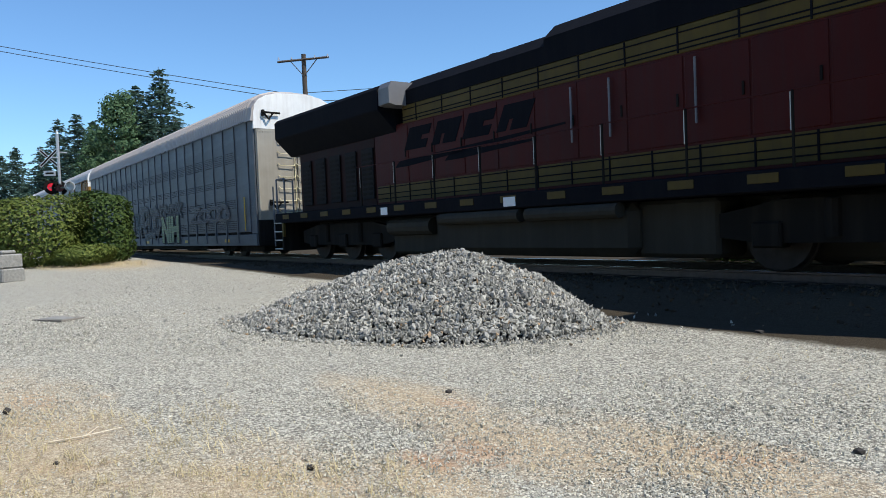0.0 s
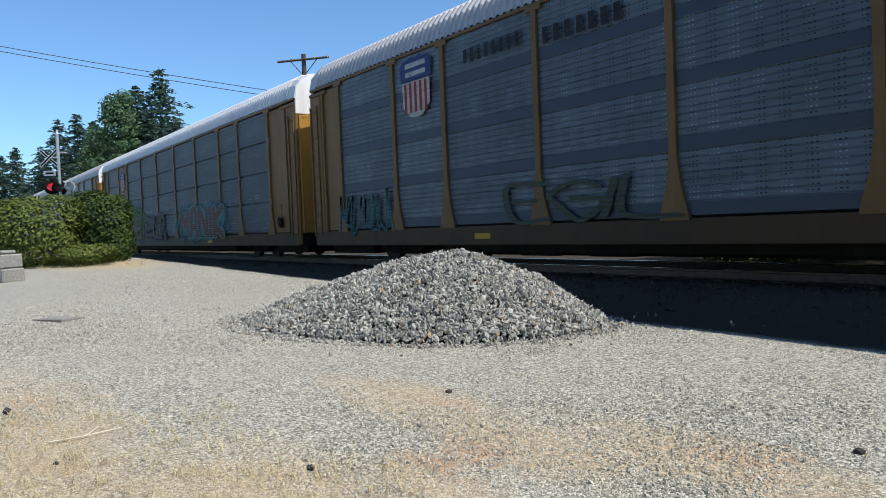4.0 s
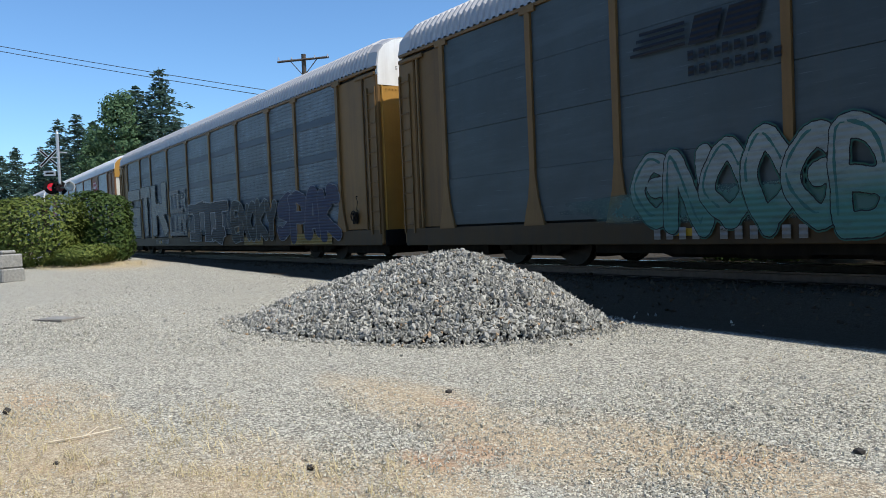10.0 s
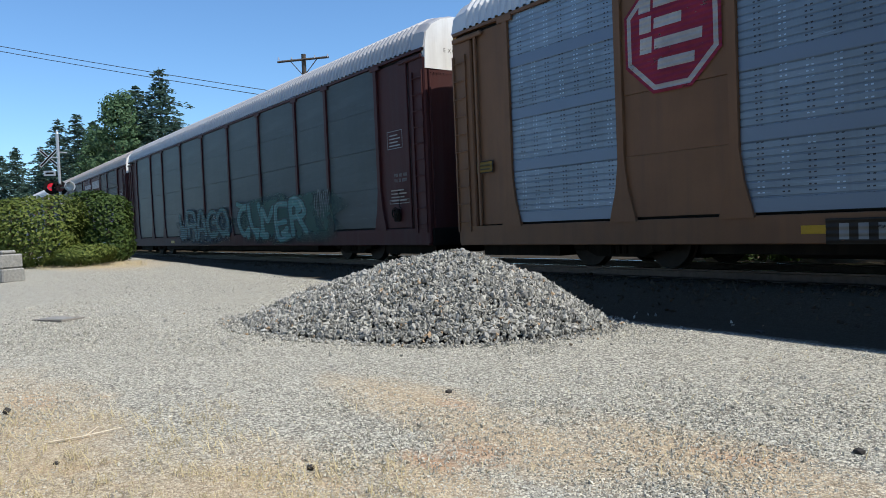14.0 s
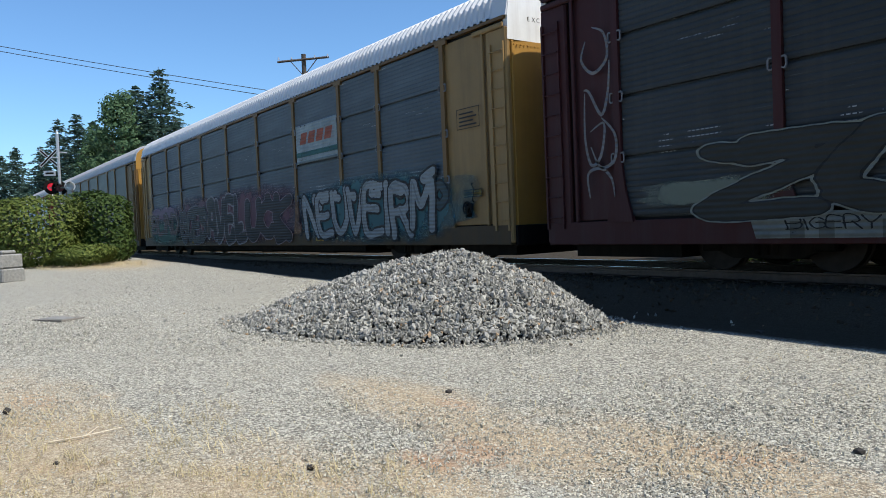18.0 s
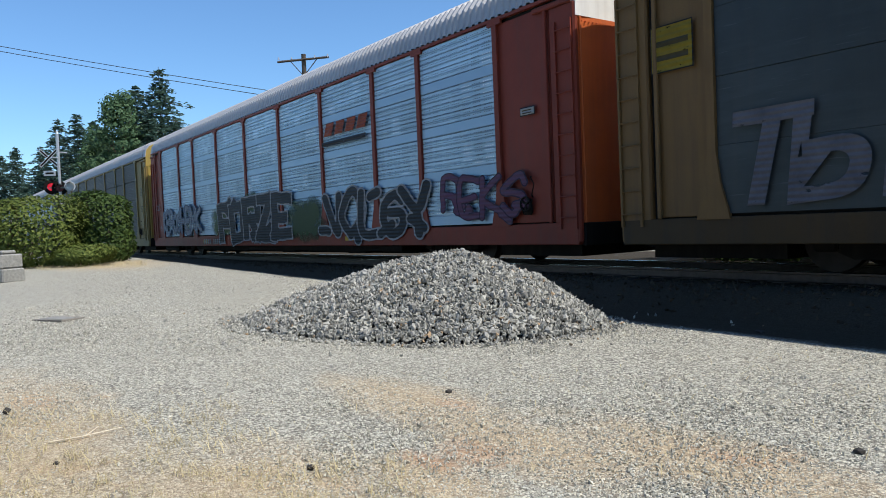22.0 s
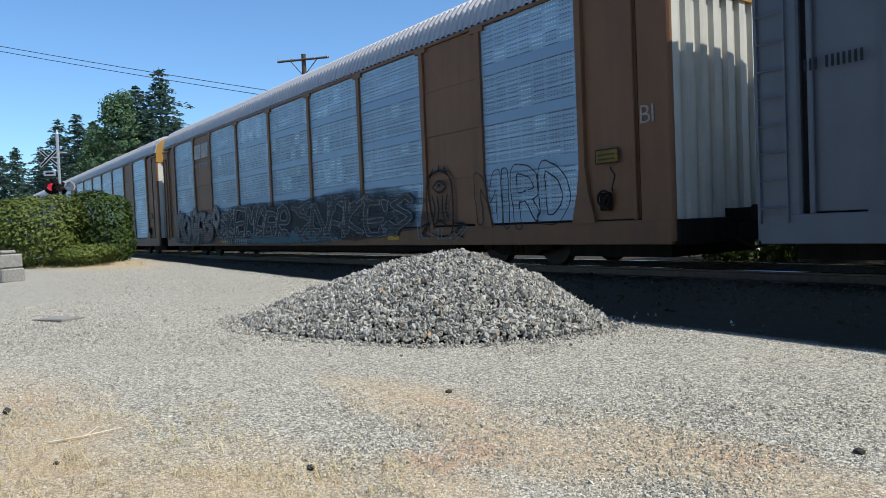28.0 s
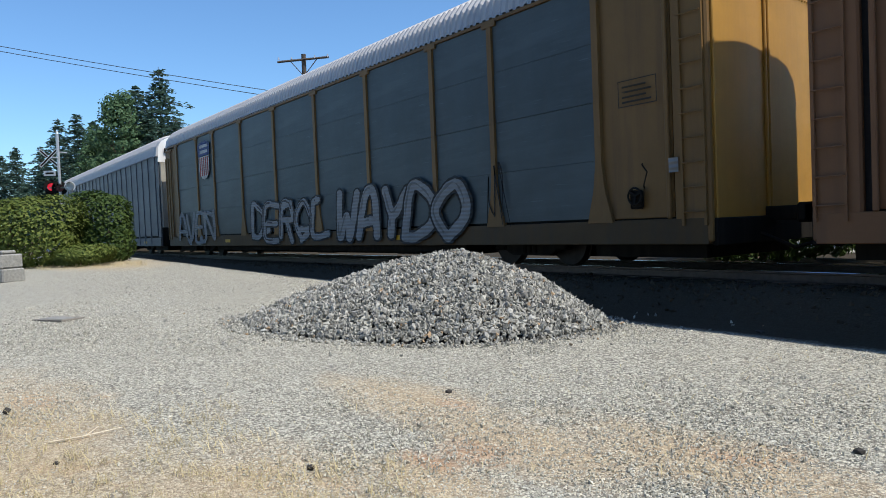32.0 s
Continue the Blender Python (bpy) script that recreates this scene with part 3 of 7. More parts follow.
def panel_mesh(style, w):
    """A screen panel w wide; its origin lies at its lower rear corner, its face towards -y."""
    h = PANEL_Z1 - PANEL_Z0

    def build(bm):
        prof = []
        if style == "corr":
            n = 4
            for k in range(n):
                z0, z1 = h * k / n + 0.026, h * (k + 1) / n - 0.026
                prof.append((0.066, z0 - 0.026))
                prof.append((0.066, z0))
                ribs = int((z1 - z0) / 0.085)
                for r in range(ribs):
                    a = z0 + (z1 - z0) * r / ribs
                    d = (z1 - z0) / ribs
                    prof += [(0.011, a + d * 0.02), (0.003, a + d * 0.25), (0.0, a + d * 0.55), (0.002, a + d * 0.8), (0.011, a + d * 0.98)]
                prof.append((0.012, z1))
                prof.append((0.066, z1))
            prof.append((0.066, h))
        elif style in ("bright", "plaid"):
            deep = 0.034 if style == "bright" else 0.018
            n = 4
            for k in range(n):
                z0, z1 = h * k / n, h * (k + 1) / n
                prof += [(0.0, z0), (0.0, z0 + 0.19), (deep, z0 + 0.2)]
                ribs = 7
                for r in range(ribs):
                    a = z0 + 0.21 + (z1 - z0 - 0.22) * r / ribs
                    d = (z1 - z0 - 0.22) / ribs
                    prof += [(deep, a), (0.008, a + d * 0.1), (0.004, a + d * 0.8), (deep, a + d * 0.9)]
            prof.append((deep, h))
        else:
            for k in range(4):
                z0, z1 = h * k / 4, h * (k + 1) / 4
                off = 0.006 * (k % 2)
                prof += [(off, z0 + 0.004), (off, z1 - 0.012), (off + 0.012, z1 - 0.008), (off + 0.012, z1)]
        front = [(bm.verts.new((0, y, z)), bm.verts.new((w, y, z))) for y, z in prof]
        for a, b in zip(front, front[1:]):
            bm.faces.new((a[0], a[1], b[1], b[0]))
        # back and rims give it thickness
        bk = [bm.verts.new(c) for c in ((0, 0.069, prof[0][1]), (w, 0.069, prof[0][1]), (w, 0.069, prof[-1][1]), (0, 0.069, prof[-1][1]))]
        bm.faces.new(bk)
        bm.faces.new((front[0][0], front[0][1], bk[1], bk[0]))
        bm.faces.new((front[-1][1], front[-1][0], bk[3], bk[2]))
        bm.faces.new([p[0] for p in front] + [bk[3], bk[0]])
        bm.faces.new([p[1] for p in front][::-1] + [bk[1], bk[2]])
    return shared(("side_panel_" + style, round(w, 2)), build)


def wheel_mesh(bm):
    """A wheelset: two flanged wheels on one axle, turning about y."""
    prof = ((0.02, 0.10), (0.42, 0.10), (0.425, 0.06), (0.435, 0.0), (0.46, -0.01), (0.46, -0.035), (0.40, -0.045), (0.37, -0.02), (0.12, 0.0), (0.10, -0.03), (0.02, -0.03))
    n = 24
    for s in (-1, 1):
        rings = [[bm.verts.new((r * math.cos(6.28319 * i / n), s * (0.76 + y), r * math.sin(6.28319 * i / n))) for i in range(n)] for r, y in prof]
        for a, b in zip(rings, rings[1:]):
            for i in range(n):
                bm.faces.new((a[i], a[(i + 1) % n], b[(i + 1) % n], b[i]))
    tube(bm, (0, -1.0, 0), (0, 1.0, 0), 0.075, 8)


WHEELSETS = {}


def frame_mesh(bm):
    out = [(-1.15, 0.48), (-1.1, 0.62), (-0.5, 0.72), (0.5, 0.72), (1.1, 0.62), (1.15, 0.48), (0.95, 0.4), (0.5, 0.2), (-0.5, 0.2), (-0.95, 0.4)]
    prism(bm, out, -0.07, 0.07, "y")
    for x in (-0.85, 0.85):
        rbox(bm, x - 0.16, x + 0.16, -0.12, 0.1, 0.3, 0.62, 0.03)
    for x in (-0.14, 0.0, 0.14):
        tube(bm, (x, -0.06, 0.25), (x, -0.06, 0.55), 0.06, 8)


def add_truck(car, x):
    bm = bmesh.new()
    rbox(bm, -0.2, 0.2, -0.95, 0.95, 0.36, 0.62, 0.03)
    rbox(bm, -1.35, 1.35, -0.6, 0.6, 0.16, 0.55, 0.04)
    truck = part("truck", bm, "black", car, "black cast steel wheel truck", at=(x, 0, 0))
    for s in (-1, 1):
        link_mesh("side_frame", shared("side_frame", frame_mesh), "black", truck, at=(0, s * 1.02, 0))
    for a in (-0.85, 0.85):
        w = link_mesh("wheelset", shared("wheelset", wheel_mesh), "wheel", truck, at=(a, 0, 0.435))
        WHEELSETS.setdefault((a, 0.435), []).append(w)
    return truck


def coupler_mesh(bm):
    rbox(bm, -0.75, 0.15, -0.11, 0.11, 0.72, 0.94, 0.02)
    rbox(bm, -0.95, -0.6, -0.17, 0.17, 0.68, 0.98, 0.04)
    tube(bm, (0.1, 0.35, 0.6), (-0.55, 0.3, 0.32), 0.03, 6)
    tube(bm, (-0.55, 0.3, 0.32), (-0.8, 0.2, 0.4), 0.03, 6)


def ladder_mesh(bm):
    for x in (0.0, 0.38):
        box(bm, x - 0.02, x + 0.02, -0.05, -0.01, 0.7, 4.3)
    for i in range(10):
        tube(bm, (0, -0.06, 0.9 + i * 0.36), (0.38, -0.06, 0.9 + i * 0.36), 0.012, 6)


def hook_mesh(bm):
    """A bent clip that holds two screens to a post."""
    outer = [(0.065, 0.08), (0.11, 0.09), (0.137, 0.055), (0.137, -0.055), (0.11, -0.09), (0.065, -0.08)]
    inner = [(0.065, -0.06), (0.1, -0.068), (0.115, -0.045), (0.115, 0.045), (0.1, 0.068), (0.065, 0.06)]
    prism(bm, outer + inner, -0.012, 0.012, "y")


def wide_ladder_mesh(bm):
    box(bm, 0.61, 0.63, -0.03, -0.01, 0.95, 4.7)
    for i in range(9):
        z = 1.1 + i * 0.4
        tube(bm, (0.05, -0.09, z), (0.57, -0.09, z), 0.015, 6)
        tube(bm, (0.0, -0.04, z + 0.08), (0.05, -0.09, z), 0.014, 6)
        tube(bm, (0.62, -0.04, z + 0.08), (0.57, -0.09, z), 0.014, 6)


def brake_mesh(bm):
    """A bent brake step bracket on the end wall."""
    tube(bm, (0.1, 0.0, 0.12), (0.1, 0.62, 0.1), 0.035, 6)
    tube(bm, (0.1, 0.05, 0.12), (0.12, 0.2, -0.12), 0.03, 6)
    tube(bm, (0.12, 0.2, -0.12), (0.1, 0.38, 0.1), 0.03, 6)
    box(bm, 0.0, 0.1, 0.0, 0.08, 0.0, 0.2)


def end_door_mesh(bm):
    """Folding end door: upright ribbed leaves, its face towards +x, 1.45 wide."""
    prof = []
    for k in range(4):
        y = k * 0.36
        prof += [(0.0, y), (0.0, y + 0.17), (-0.075, y + 0.21), (-0.075, y + 0.32)]
    prof.append((0.0, 1.44))
    lo, hi = [], []
    for x, y in prof:
        lo.append(bm.verts.new((x, y, 0.6)))
        hi.append(bm.verts.new((x, y, EAVE - 0.45)))
    for i in range(len(prof) - 1):
        bm.faces.new((lo[i], lo[i + 1], hi[i + 1], hi[i]))
    # back
    a = [bm.verts.new(c) for c in ((-0.09, 0, 0.6), (-0.09, 1.44, 0.6), (-0.09, 1.44, EAVE - 0.45), (-0.09, 0, EAVE - 0.45))]
    bm.faces.new(a)
    bm.faces.new(lo + [a[1], a[0]])
    bm.faces.new(hi[::-1] + [a[3], a[2]])


def smooth_door_mesh(bm):
    """Plain end door leaf, bowed a little, with a rolled edge and a row of rivets along its top."""
    top = EAVE - 0.45
    n = 8
    front = [(0.035 * math.sin(math.pi * k / n), 1.42 * k / n + 0.01) for k in range(n + 1)]
    prism(bm, front + [(-0.09, 1.43), (-0.09, 0.01)], 0.6, top, "z")
    for y in (0.03, 1.38):
        rbox(bm, 0.0, 0.045, y, y + 0.05, 0.62, top - 0.02, 0.012)
    for k in range(15):
        box(bm, 0.0, 0.05, 0.08 + k * 0.09, 0.1 + k * 0.09, top - 0.1, top - 0.08)


def brake_wheel_mesh(bm):
    """A hand wheel of round bar with a flat web, facing -y, its hub at the origin."""
    n, m = 14, 5
    rows = []
    for k in range(n):
        a = 2 * math.pi * k / n
        rows.append([bm.verts.new(((0.13 + 0.018 * math.cos(b)) * math.cos(a), -0.07 + 0.018 * math.sin(b), (0.13 + 0.018 * math.cos(b)) * math.sin(a))) for b in (2 * math.pi * q / m for q in range(m))])
    for k in range(n):
        for q in range(m):
            bm.faces.new((rows[k][q], rows[k][(q + 1) % m], rows[(k + 1) % n][(q + 1) % m], rows[(k + 1) % n][q]))
    for a in (0.4, 2.5, 4.6):
        tube(bm, (0, -0.05, 0), (0.13 * math.cos(a), -0.07, 0.13 * math.sin(a)), 0.026, 5)


def grab_mesh(bm):
    """A bent grab iron: one bar out from the side, up and back."""
    ring, pts = None, ((0.0, 0.0, 0.0), (0.04, -0.07, 0.03), (0.12, -0.08, 0.24), (0.02, -0.07, 0.36), (-0.02, 0.0, 0.38))
    for p in pts:
        now = [bm.verts.new((p[0] + 0.014 * math.cos(a), p[1] + 0.006 * math.sin(2 * a), p[2] + 0.014 * math.sin(a))) for a in (0.4, 1.97, 3.54, 5.11)]
        if ring:
            for q in range(4):
                bm.faces.new((ring[q], ring[(q + 1) % 4], now[(q + 1) % 4], now[q]))
        ring = now


def gable_mesh(bm):
    """The flat top of the end wall under the rounded roof, facing +x."""
    sec = [(y * 0.975, EAVE - 0.45 if j in (0, 12) else EAVE + (z - EAVE) * 0.92) for j, (y, z) in enumerate(roof_section(11))]
    prism(bm, sec, -0.12, 0.0, "x")


def autorack(spec):
    """A closed car-carrying rail car; its origin is at rail level, at the rear end on the centre line."""
    car = empty("autorack_car", (0, 0, 0), spec["label"], "rail car", "autorack cars of the train")
    body, screen, roof = spec["body"], spec["screen"], spec["roof"]
    style = spec.get("style", "flat")
    xa, xb = (0.0, LEN) if style == "sheet" else (REAR, spec.get("front", FRONT))
    bm = bmesh.new()
    box(bm, xa + 0.1, xb - 0.1, -HALF + 0.07, HALF - 0.07, 0.75, EAVE + 0.02)
    part("inner_shell", bm, "core", car)
    bm = bmesh.new()
    box(bm, xa + 0.3, xb - 0.3, -0.32, 0.32, 0.36, 0.76)
    if style != "sheet":
        prism(bm, ((5.6, 0.5), (6.6, 0.16), (LEN - 6.6, 0.16), (LEN - 5.6, 0.5)), -0.42, 0.42, "y")
    for x in np.arange(1.2, LEN - 1, 2.4):
        box(bm, x - 0.06, x + 0.06, -1.4, 1.4, 0.5, 0.74)
    box(bm, 5.7, LEN - 5.7, -1.3, 1.3, 0.27, 0.6)
    for x in (xa + 0.35, xb - 2.55):
        box(bm, x, x + 2.2, -1.15, 1.15, 0.2, 0.55)
    for x in (8.3, 10.1, 14.2, 18.6):
        rbox(bm, x, x + 1.1, -1.25, -0.7, 0.2, 0.5, 0.05)
    part("underframe", bm, "black", car, "black grimy underframe")
    top = [link_mesh("roof", shared(("roof", round(xb - xa, 2)), lambda bm: corrugated_roof(bm, xb - xa)), roof, car, spec.get("roof_label", "corrugated galvanised roof"), at=(xa, 0, 0))]
    for s in (0, 1):
        cap = link_mesh("roof_hood", shared("roof_hood", end_cap), roof, car, at=(xa, 0, 0))
        if s:
            cap.location, cap.rotation_euler = (xb, 0, 0), (0, 0, math.pi)
        top.append(cap)
    if style == "sheet":
        # its roof turns further down over the sides
        for ob in top:
            ob.scale = (1.0, 1.045, 1.22)
            ob.location.z = EAVE - 0.2 - 1.22 * EAVE
    fa = spec.get("fascia", body)
    for s in (-1, 1):
        turn = 0 if s < 0 else math.pi

        def side(name, me, mat, x, z=0.0, lab="", width=0.0):
            ob = link_mesh(name, me, mat, car, lab)
            ob.location = (x if s < 0 else x + width, 0, z)
            ob.rotation_euler = (0, 0, turn)
            return ob
        bm = bmesh.new()
        rbox(bm, xa + 0.05, xb - 0.05, -HALF - 0.02 if s < 0 else HALF - 0.1, -HALF + 0.1 if s < 0 else HALF + 0.02, SILL0, SILL1, 0.012)
        part("side_sill", bm, spec.get("sill", "sill_tan" if body == "tan" else body), car)
        bm = bmesh.new()
        box(bm, xa + 0.05, xb - 0.05, -HALF - 0.03 if s < 0 else HALF - 0.06, -HALF + 0.06 if s < 0 else HALF + 0.03, EAVE - 0.055, EAVE + 0.005)
        part("top_rail", bm, fa, car)
        if style == "sheet":
            n = 23
            for i in range(n):
                x0 = 0.55 + i * (LEN - 1.1) / n
                w = (LEN - 1.1) / n - 0.012
                pm = shared(("sheet", round(w, 2)), lambda bm, w=w: rbox(bm, 0, w, -0.01, 0.04, 0.0, PANEL_Z1 - 0.9, 0.006))
                ob = side("side_panel", pm, screen, x0, 0.9, width=w)
                ob.location.y = s * (HALF + 0.005) if s > 0 else -HALF - 0.005
                if i:
                    side("post", shared("slim_post", slim_post), body, x0 - 0.006)
        else:
            edges = list(POSTS)
            for i, (a, b) in enumerate(zip(edges, edges[1:])):
                w = round(b - a - 0.15, 2)
                plate = i in spec.get("plates", ())
                st = "plate" if plate else style
                pm = panel_mesh(st, w)
                ob = side("side_panel", pm, body if plate else (spec.get("alt", {}).get(i, screen)), a + 0.075, PANEL_Z0, width=w)
                ob.location.y = s * HALF
            for a in edges:
                side("post", shared("post", post_mesh), body, a)
                if style == "corr" and s < 0:
                    for k in (1, 2, 3):
                        for flip in (0, 1):
                            cl = link_mesh("clip", shared("clip", hook_mesh), "steel", car, at=(a, -HALF - 0.04, PANEL_Z0 + k * (PANEL_Z1 - PANEL_Z0) / 4))
                            cl.rotation_euler.y = math.pi * flip
        # end bays: recessed plate, corner post, ladder
        for e, (x0, x1) in enumerate(((xa + 0.72, POSTS[0] + 0.05), (POSTS[-1] - 0.05, xb - 0.645)) if style != "sheet" else ((0.08, 0.55), (LEN - 0.55, LEN - 0.08))):
            pm = shared(("end_plate", round(x1 - x0, 2)), lambda bm, w=x1 - x0: rbox(bm, 0, w, 0.0, 0.06, SILL1 + 0.02, EAVE - 0.12, 0.01))
            ob = side("end_plate", pm, spec.get("endplate", body), x0, 0, width=x1 - x0)
            ob.location.y = s * (HALF - 0.02)
            if style != "sheet":
                pm = shared("corner_post", lambda bm: rbox(bm, 0.0, 0.62, -0.015, 0.1, SILL0 + 0.03, EAVE - 0.2, 0.03))
                ob = side("corner_post", pm, spec.get("endplate", body), xa if e == 0 else xb - 0.62, 0, width=0.62)
                ob.location.y = s * (HALF - 0.0)
                if s < 0:
                    pm = shared("stile", lambda bm: rbox(bm, 0, 0.07, -0.05, 0.0, SILL1, EAVE - 0.16, 0.012))
                    link_mesh("stile", pm, spec.get("endplate", body), car, at=((x0 + 0.02) if e == 0 else (x1 - 0.09), -HALF + 0.0, 0))
                    pm = shared("bracket", lambda bm: rbox(bm, 0, 0.95, -0.06, 0.0, EAVE - 0.22, EAVE - 0.12, 0.02))
                    link_mesh("bracket", pm, spec.get("endplate", body), car, at=(xa + 0.05 if e == 0 else xb - 1.0, -HALF, 0))
    for s in (0, 1):
        dm = shared("end_door", end_door_mesh) if spec.get("ribbed_end") else shared("smooth_door", smooth_door_mesh)
        for k in (0, 1):
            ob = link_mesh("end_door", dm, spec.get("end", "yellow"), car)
            if s:
                ob.location = (xb - 0.02, -1.44 + k * 1.44, 0)
            else:
                ob.location, ob.rotation_euler = (xa + 0.02, 1.44 - k * 1.44, 0), (0, 0, math.pi)
        gb = link_mesh("gable", shared("gable", gable_mesh), spec.get("hood", "white"), car)
        gb.location, gb.rotation_euler = ((xb + 0.01, 0, 0), (0, 0, 0)) if s else ((xa - 0.01, 0, 0), (0, 0, math.pi))
        cp = link_mesh("coupler", shared("coupler", coupler_mesh), "black", car, at=(xa, 0, 0))
        if s:
            cp.location, cp.rotation_euler = (xb, 0, 0), (0, 0, math.pi)
        if style == "sheet":
            for k in (0, 1):
                ld = link_mesh("ladder", shared("wide_ladder", wide_ladder_mesh), "rung", car, "pale yellow end ladder")
                ld.location, ld.rotation_euler = ((LEN + 0.0, -0.7 + 0.66 * k, 0), (0, 0, math.pi / 2)) if s else ((0.0, 0.7 - 0.66 * k, 0), (0, 0, -math.pi / 2))
                if k == 0:
                    es = link_mesh("end_sill", shared("end_sill", lambda bm: rbox(bm, -0.05, 0.05, -1.47, 1.47, 0.4, 1.28, 0.015)), "black", car, "black end sill")
                    es.location.x = LEN + 0.0 if s else 0.0
                if s:
                    link_mesh("brake_step", shared("brake_step", brake_mesh), "black", car, at=(LEN + 0.0, -1.2 + 0.15 * k, 4.75 if k == 0 else 1.75))
        else:
            es = link_mesh("end_sill", shared("low_end_sill", lambda bm: rbox(bm, -0.04, 0.045, -1.46, 1.46, 0.4, 0.8, 0.015)), "black", car, "black end sill")
            es.location.x = xb if s else xa
            if not (s and spec.get("bare_corner")):
                ld = link_mesh("ladder", shared("ladder", ladder_mesh), spec.get("endplate", body), car)
                ld.location = (xb - 0.45 if s else xa + 0.06, -HALF - 0.004, 0)
            if s:
                housing = shared("brake_housing", lambda bm: rbox(bm, -0.12, 0.12, -0.03, 0.0, -0.2, 0.1, 0.028))
                link_mesh("brake_housing", housing, "black", car, at=(xb - 1.3, -HALF - 0.02, 1.18))
                link_mesh("brake_wheel", shared("brake_wheel", brake_wheel_mesh), "black", car, "black hand brake wheel", at=(xb - 1.3, -HALF - 0.02, 1.18))
                link_mesh("grab_iron", shared("grab_iron", grab_mesh), "black", car, at=(xb - 1.16, -HALF - 0.02, 1.3))
    for x in (3.95, LEN - 3.95):
        add_truck(car, x)
    for x in (2.6, 7.4, 13.4, 19.6, 24.4) if style == "sheet" else (7.6, 19.4):
        rf = shared("reflector", lambda bm: rbox(bm, -0.25, 0.25, -0.008, 0.0, 0.55, 0.66, 0.003))
        link_mesh("reflector_strip", rf, "reflector", car, "small yellow reflective strip", at=(x, -HALF - 0.02, 0))
    return car

CARS = [
    dict(label="grey sheet-sided autorack rail car covered in faded graffiti", body="cpside", screen="cpside", roof="roof_warm", style="sheet", end="end_grey"),
    dict(label="tan-framed autorack rail car with dark blue steel screens", body="tan", screen="flatdots", style="plaid", roof="roof_grey", plates=()),
    dict(label="tan-framed autorack rail car with dark corrugated screens and white roof", body="tan", screen="corr", roof="roof_white", style="corr", plates=()),
    dict(label="tan-framed autorack rail car with weathered screens and teal graffiti", body="tan", screen="flatdots", style="plaid", roof="roof_grey"),
    dict(label="tan-framed autorack rail car with smooth dark screens and silver graffiti", body="tan", screen="flat", roof="roof_grey"),
    dict(label="tan-framed autorack rail car with block letter graffiti along its side", body="tan", screen="flatdots", style="plaid", roof="roof_grey"),
    dict(label="brown autorack rail car with blue screens and red octagon emblems", body="brown", screen="mid", roof="roof_white", style="plaid", plates=(1, 7), end="pale", hood="yellow", ribbed_end=True, bare_corner=True, front=27.36),
    dict(label="dark maroon autorack rail car with black screens and teal graffiti", body="maroon", screen="flat_sooty", roof="roof_grey", end="maroon"),
    dict(label="maroon autorack rail car with dark corrugated screens and large letter graffiti", body="maroon", screen="corr_sooty", roof="roof_warm", style="corr", end="maroon"),
    dict(label="tan-framed autorack rail car with dark screens and a white roof", body="tan", screen="corr", roof="roof_white", style="corr", endplate="buff"),
    dict(label="tan-framed autorack rail car with smooth black screens and white graffiti", body="tan", screen="flat_sooty", roof="roof_grey", hood="yellow"),
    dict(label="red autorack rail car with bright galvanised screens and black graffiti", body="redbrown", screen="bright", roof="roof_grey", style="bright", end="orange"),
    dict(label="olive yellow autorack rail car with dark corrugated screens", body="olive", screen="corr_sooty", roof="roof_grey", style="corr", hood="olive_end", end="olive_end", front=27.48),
    dict(label="blue-grey autorack rail car with dark red stripes and graffiti", body="bluegrey", screen="bright_dull", roof="roof_grey", style="plaid", end="pale", ribbed_end=True),
    dict(label="brown autorack rail car with galvanised screens and graffiti along the sill", body="brown", screen="bright_dull", roof="roof_grey", style="plaid", plates=(1, 7), end="pale", hood="yellow", ribbed_end=True, bare_corner=True, front=27.36),
    dict(label="brown autorack rail car with bright galvanised screens and black lettering", body="brown", screen="bright", roof="roof_grey", style="bright", plates=(1, 7), end="pale", hood="yellow", ribbed_end=True, bare_corner=True, front=27.36),
    dict(label="tan-framed autorack rail car with smooth dark screens and pale graffiti", body="tan", screen="flat", roof="roof_grey"),
    dict(label="grey autorack rail car with dark weathered screens", body="cpside", screen="cpside", roof="roof_grey", style="sheet", end="end_grey"),
]
# distance of each car's rear end behind the rear of the locomotive
BEHIND = (29.41, 57.95, 86.57, 115.25, 143.94, 172.52, 201.28, 229.91, 258.11, 286.62, 315.46, 343.91, 372.42, 400.82, 429.46, 458.10, 487.11, 515.70)
cars = [autorack(spec) for spec in CARS]
cars[0].scale.x = 1.0275


# ---- paint on the cars ----
def glyph(ch, offset):
    """Outline mesh of one character: vertices (u, v), faces, advance width."""
    key = (ch, round(offset, 3))
    if key in CACHE:
        return CACHE[key]
    cu = bpy.data.curves.new("glyph", "FONT")
    cu.body, cu.offset, cu.resolution_u, cu.size = ch, offset, 3, 1.0
    cu.fill_mode = "FRONT"
    ob = bpy.data.objects.new("glyph", cu)
    me = ob.to_mesh()
    v = [(p.co.x, p.co.y) for p in me.vertices]
    f = [tuple(p.vertices) for p in me.polygons]
    ob.to_mesh_clear()
    bpy.data.objects.remove(ob)
    bpy.data.curves.remove(cu)
    CACHE[key] = (v, f)
    return CACHE[key]


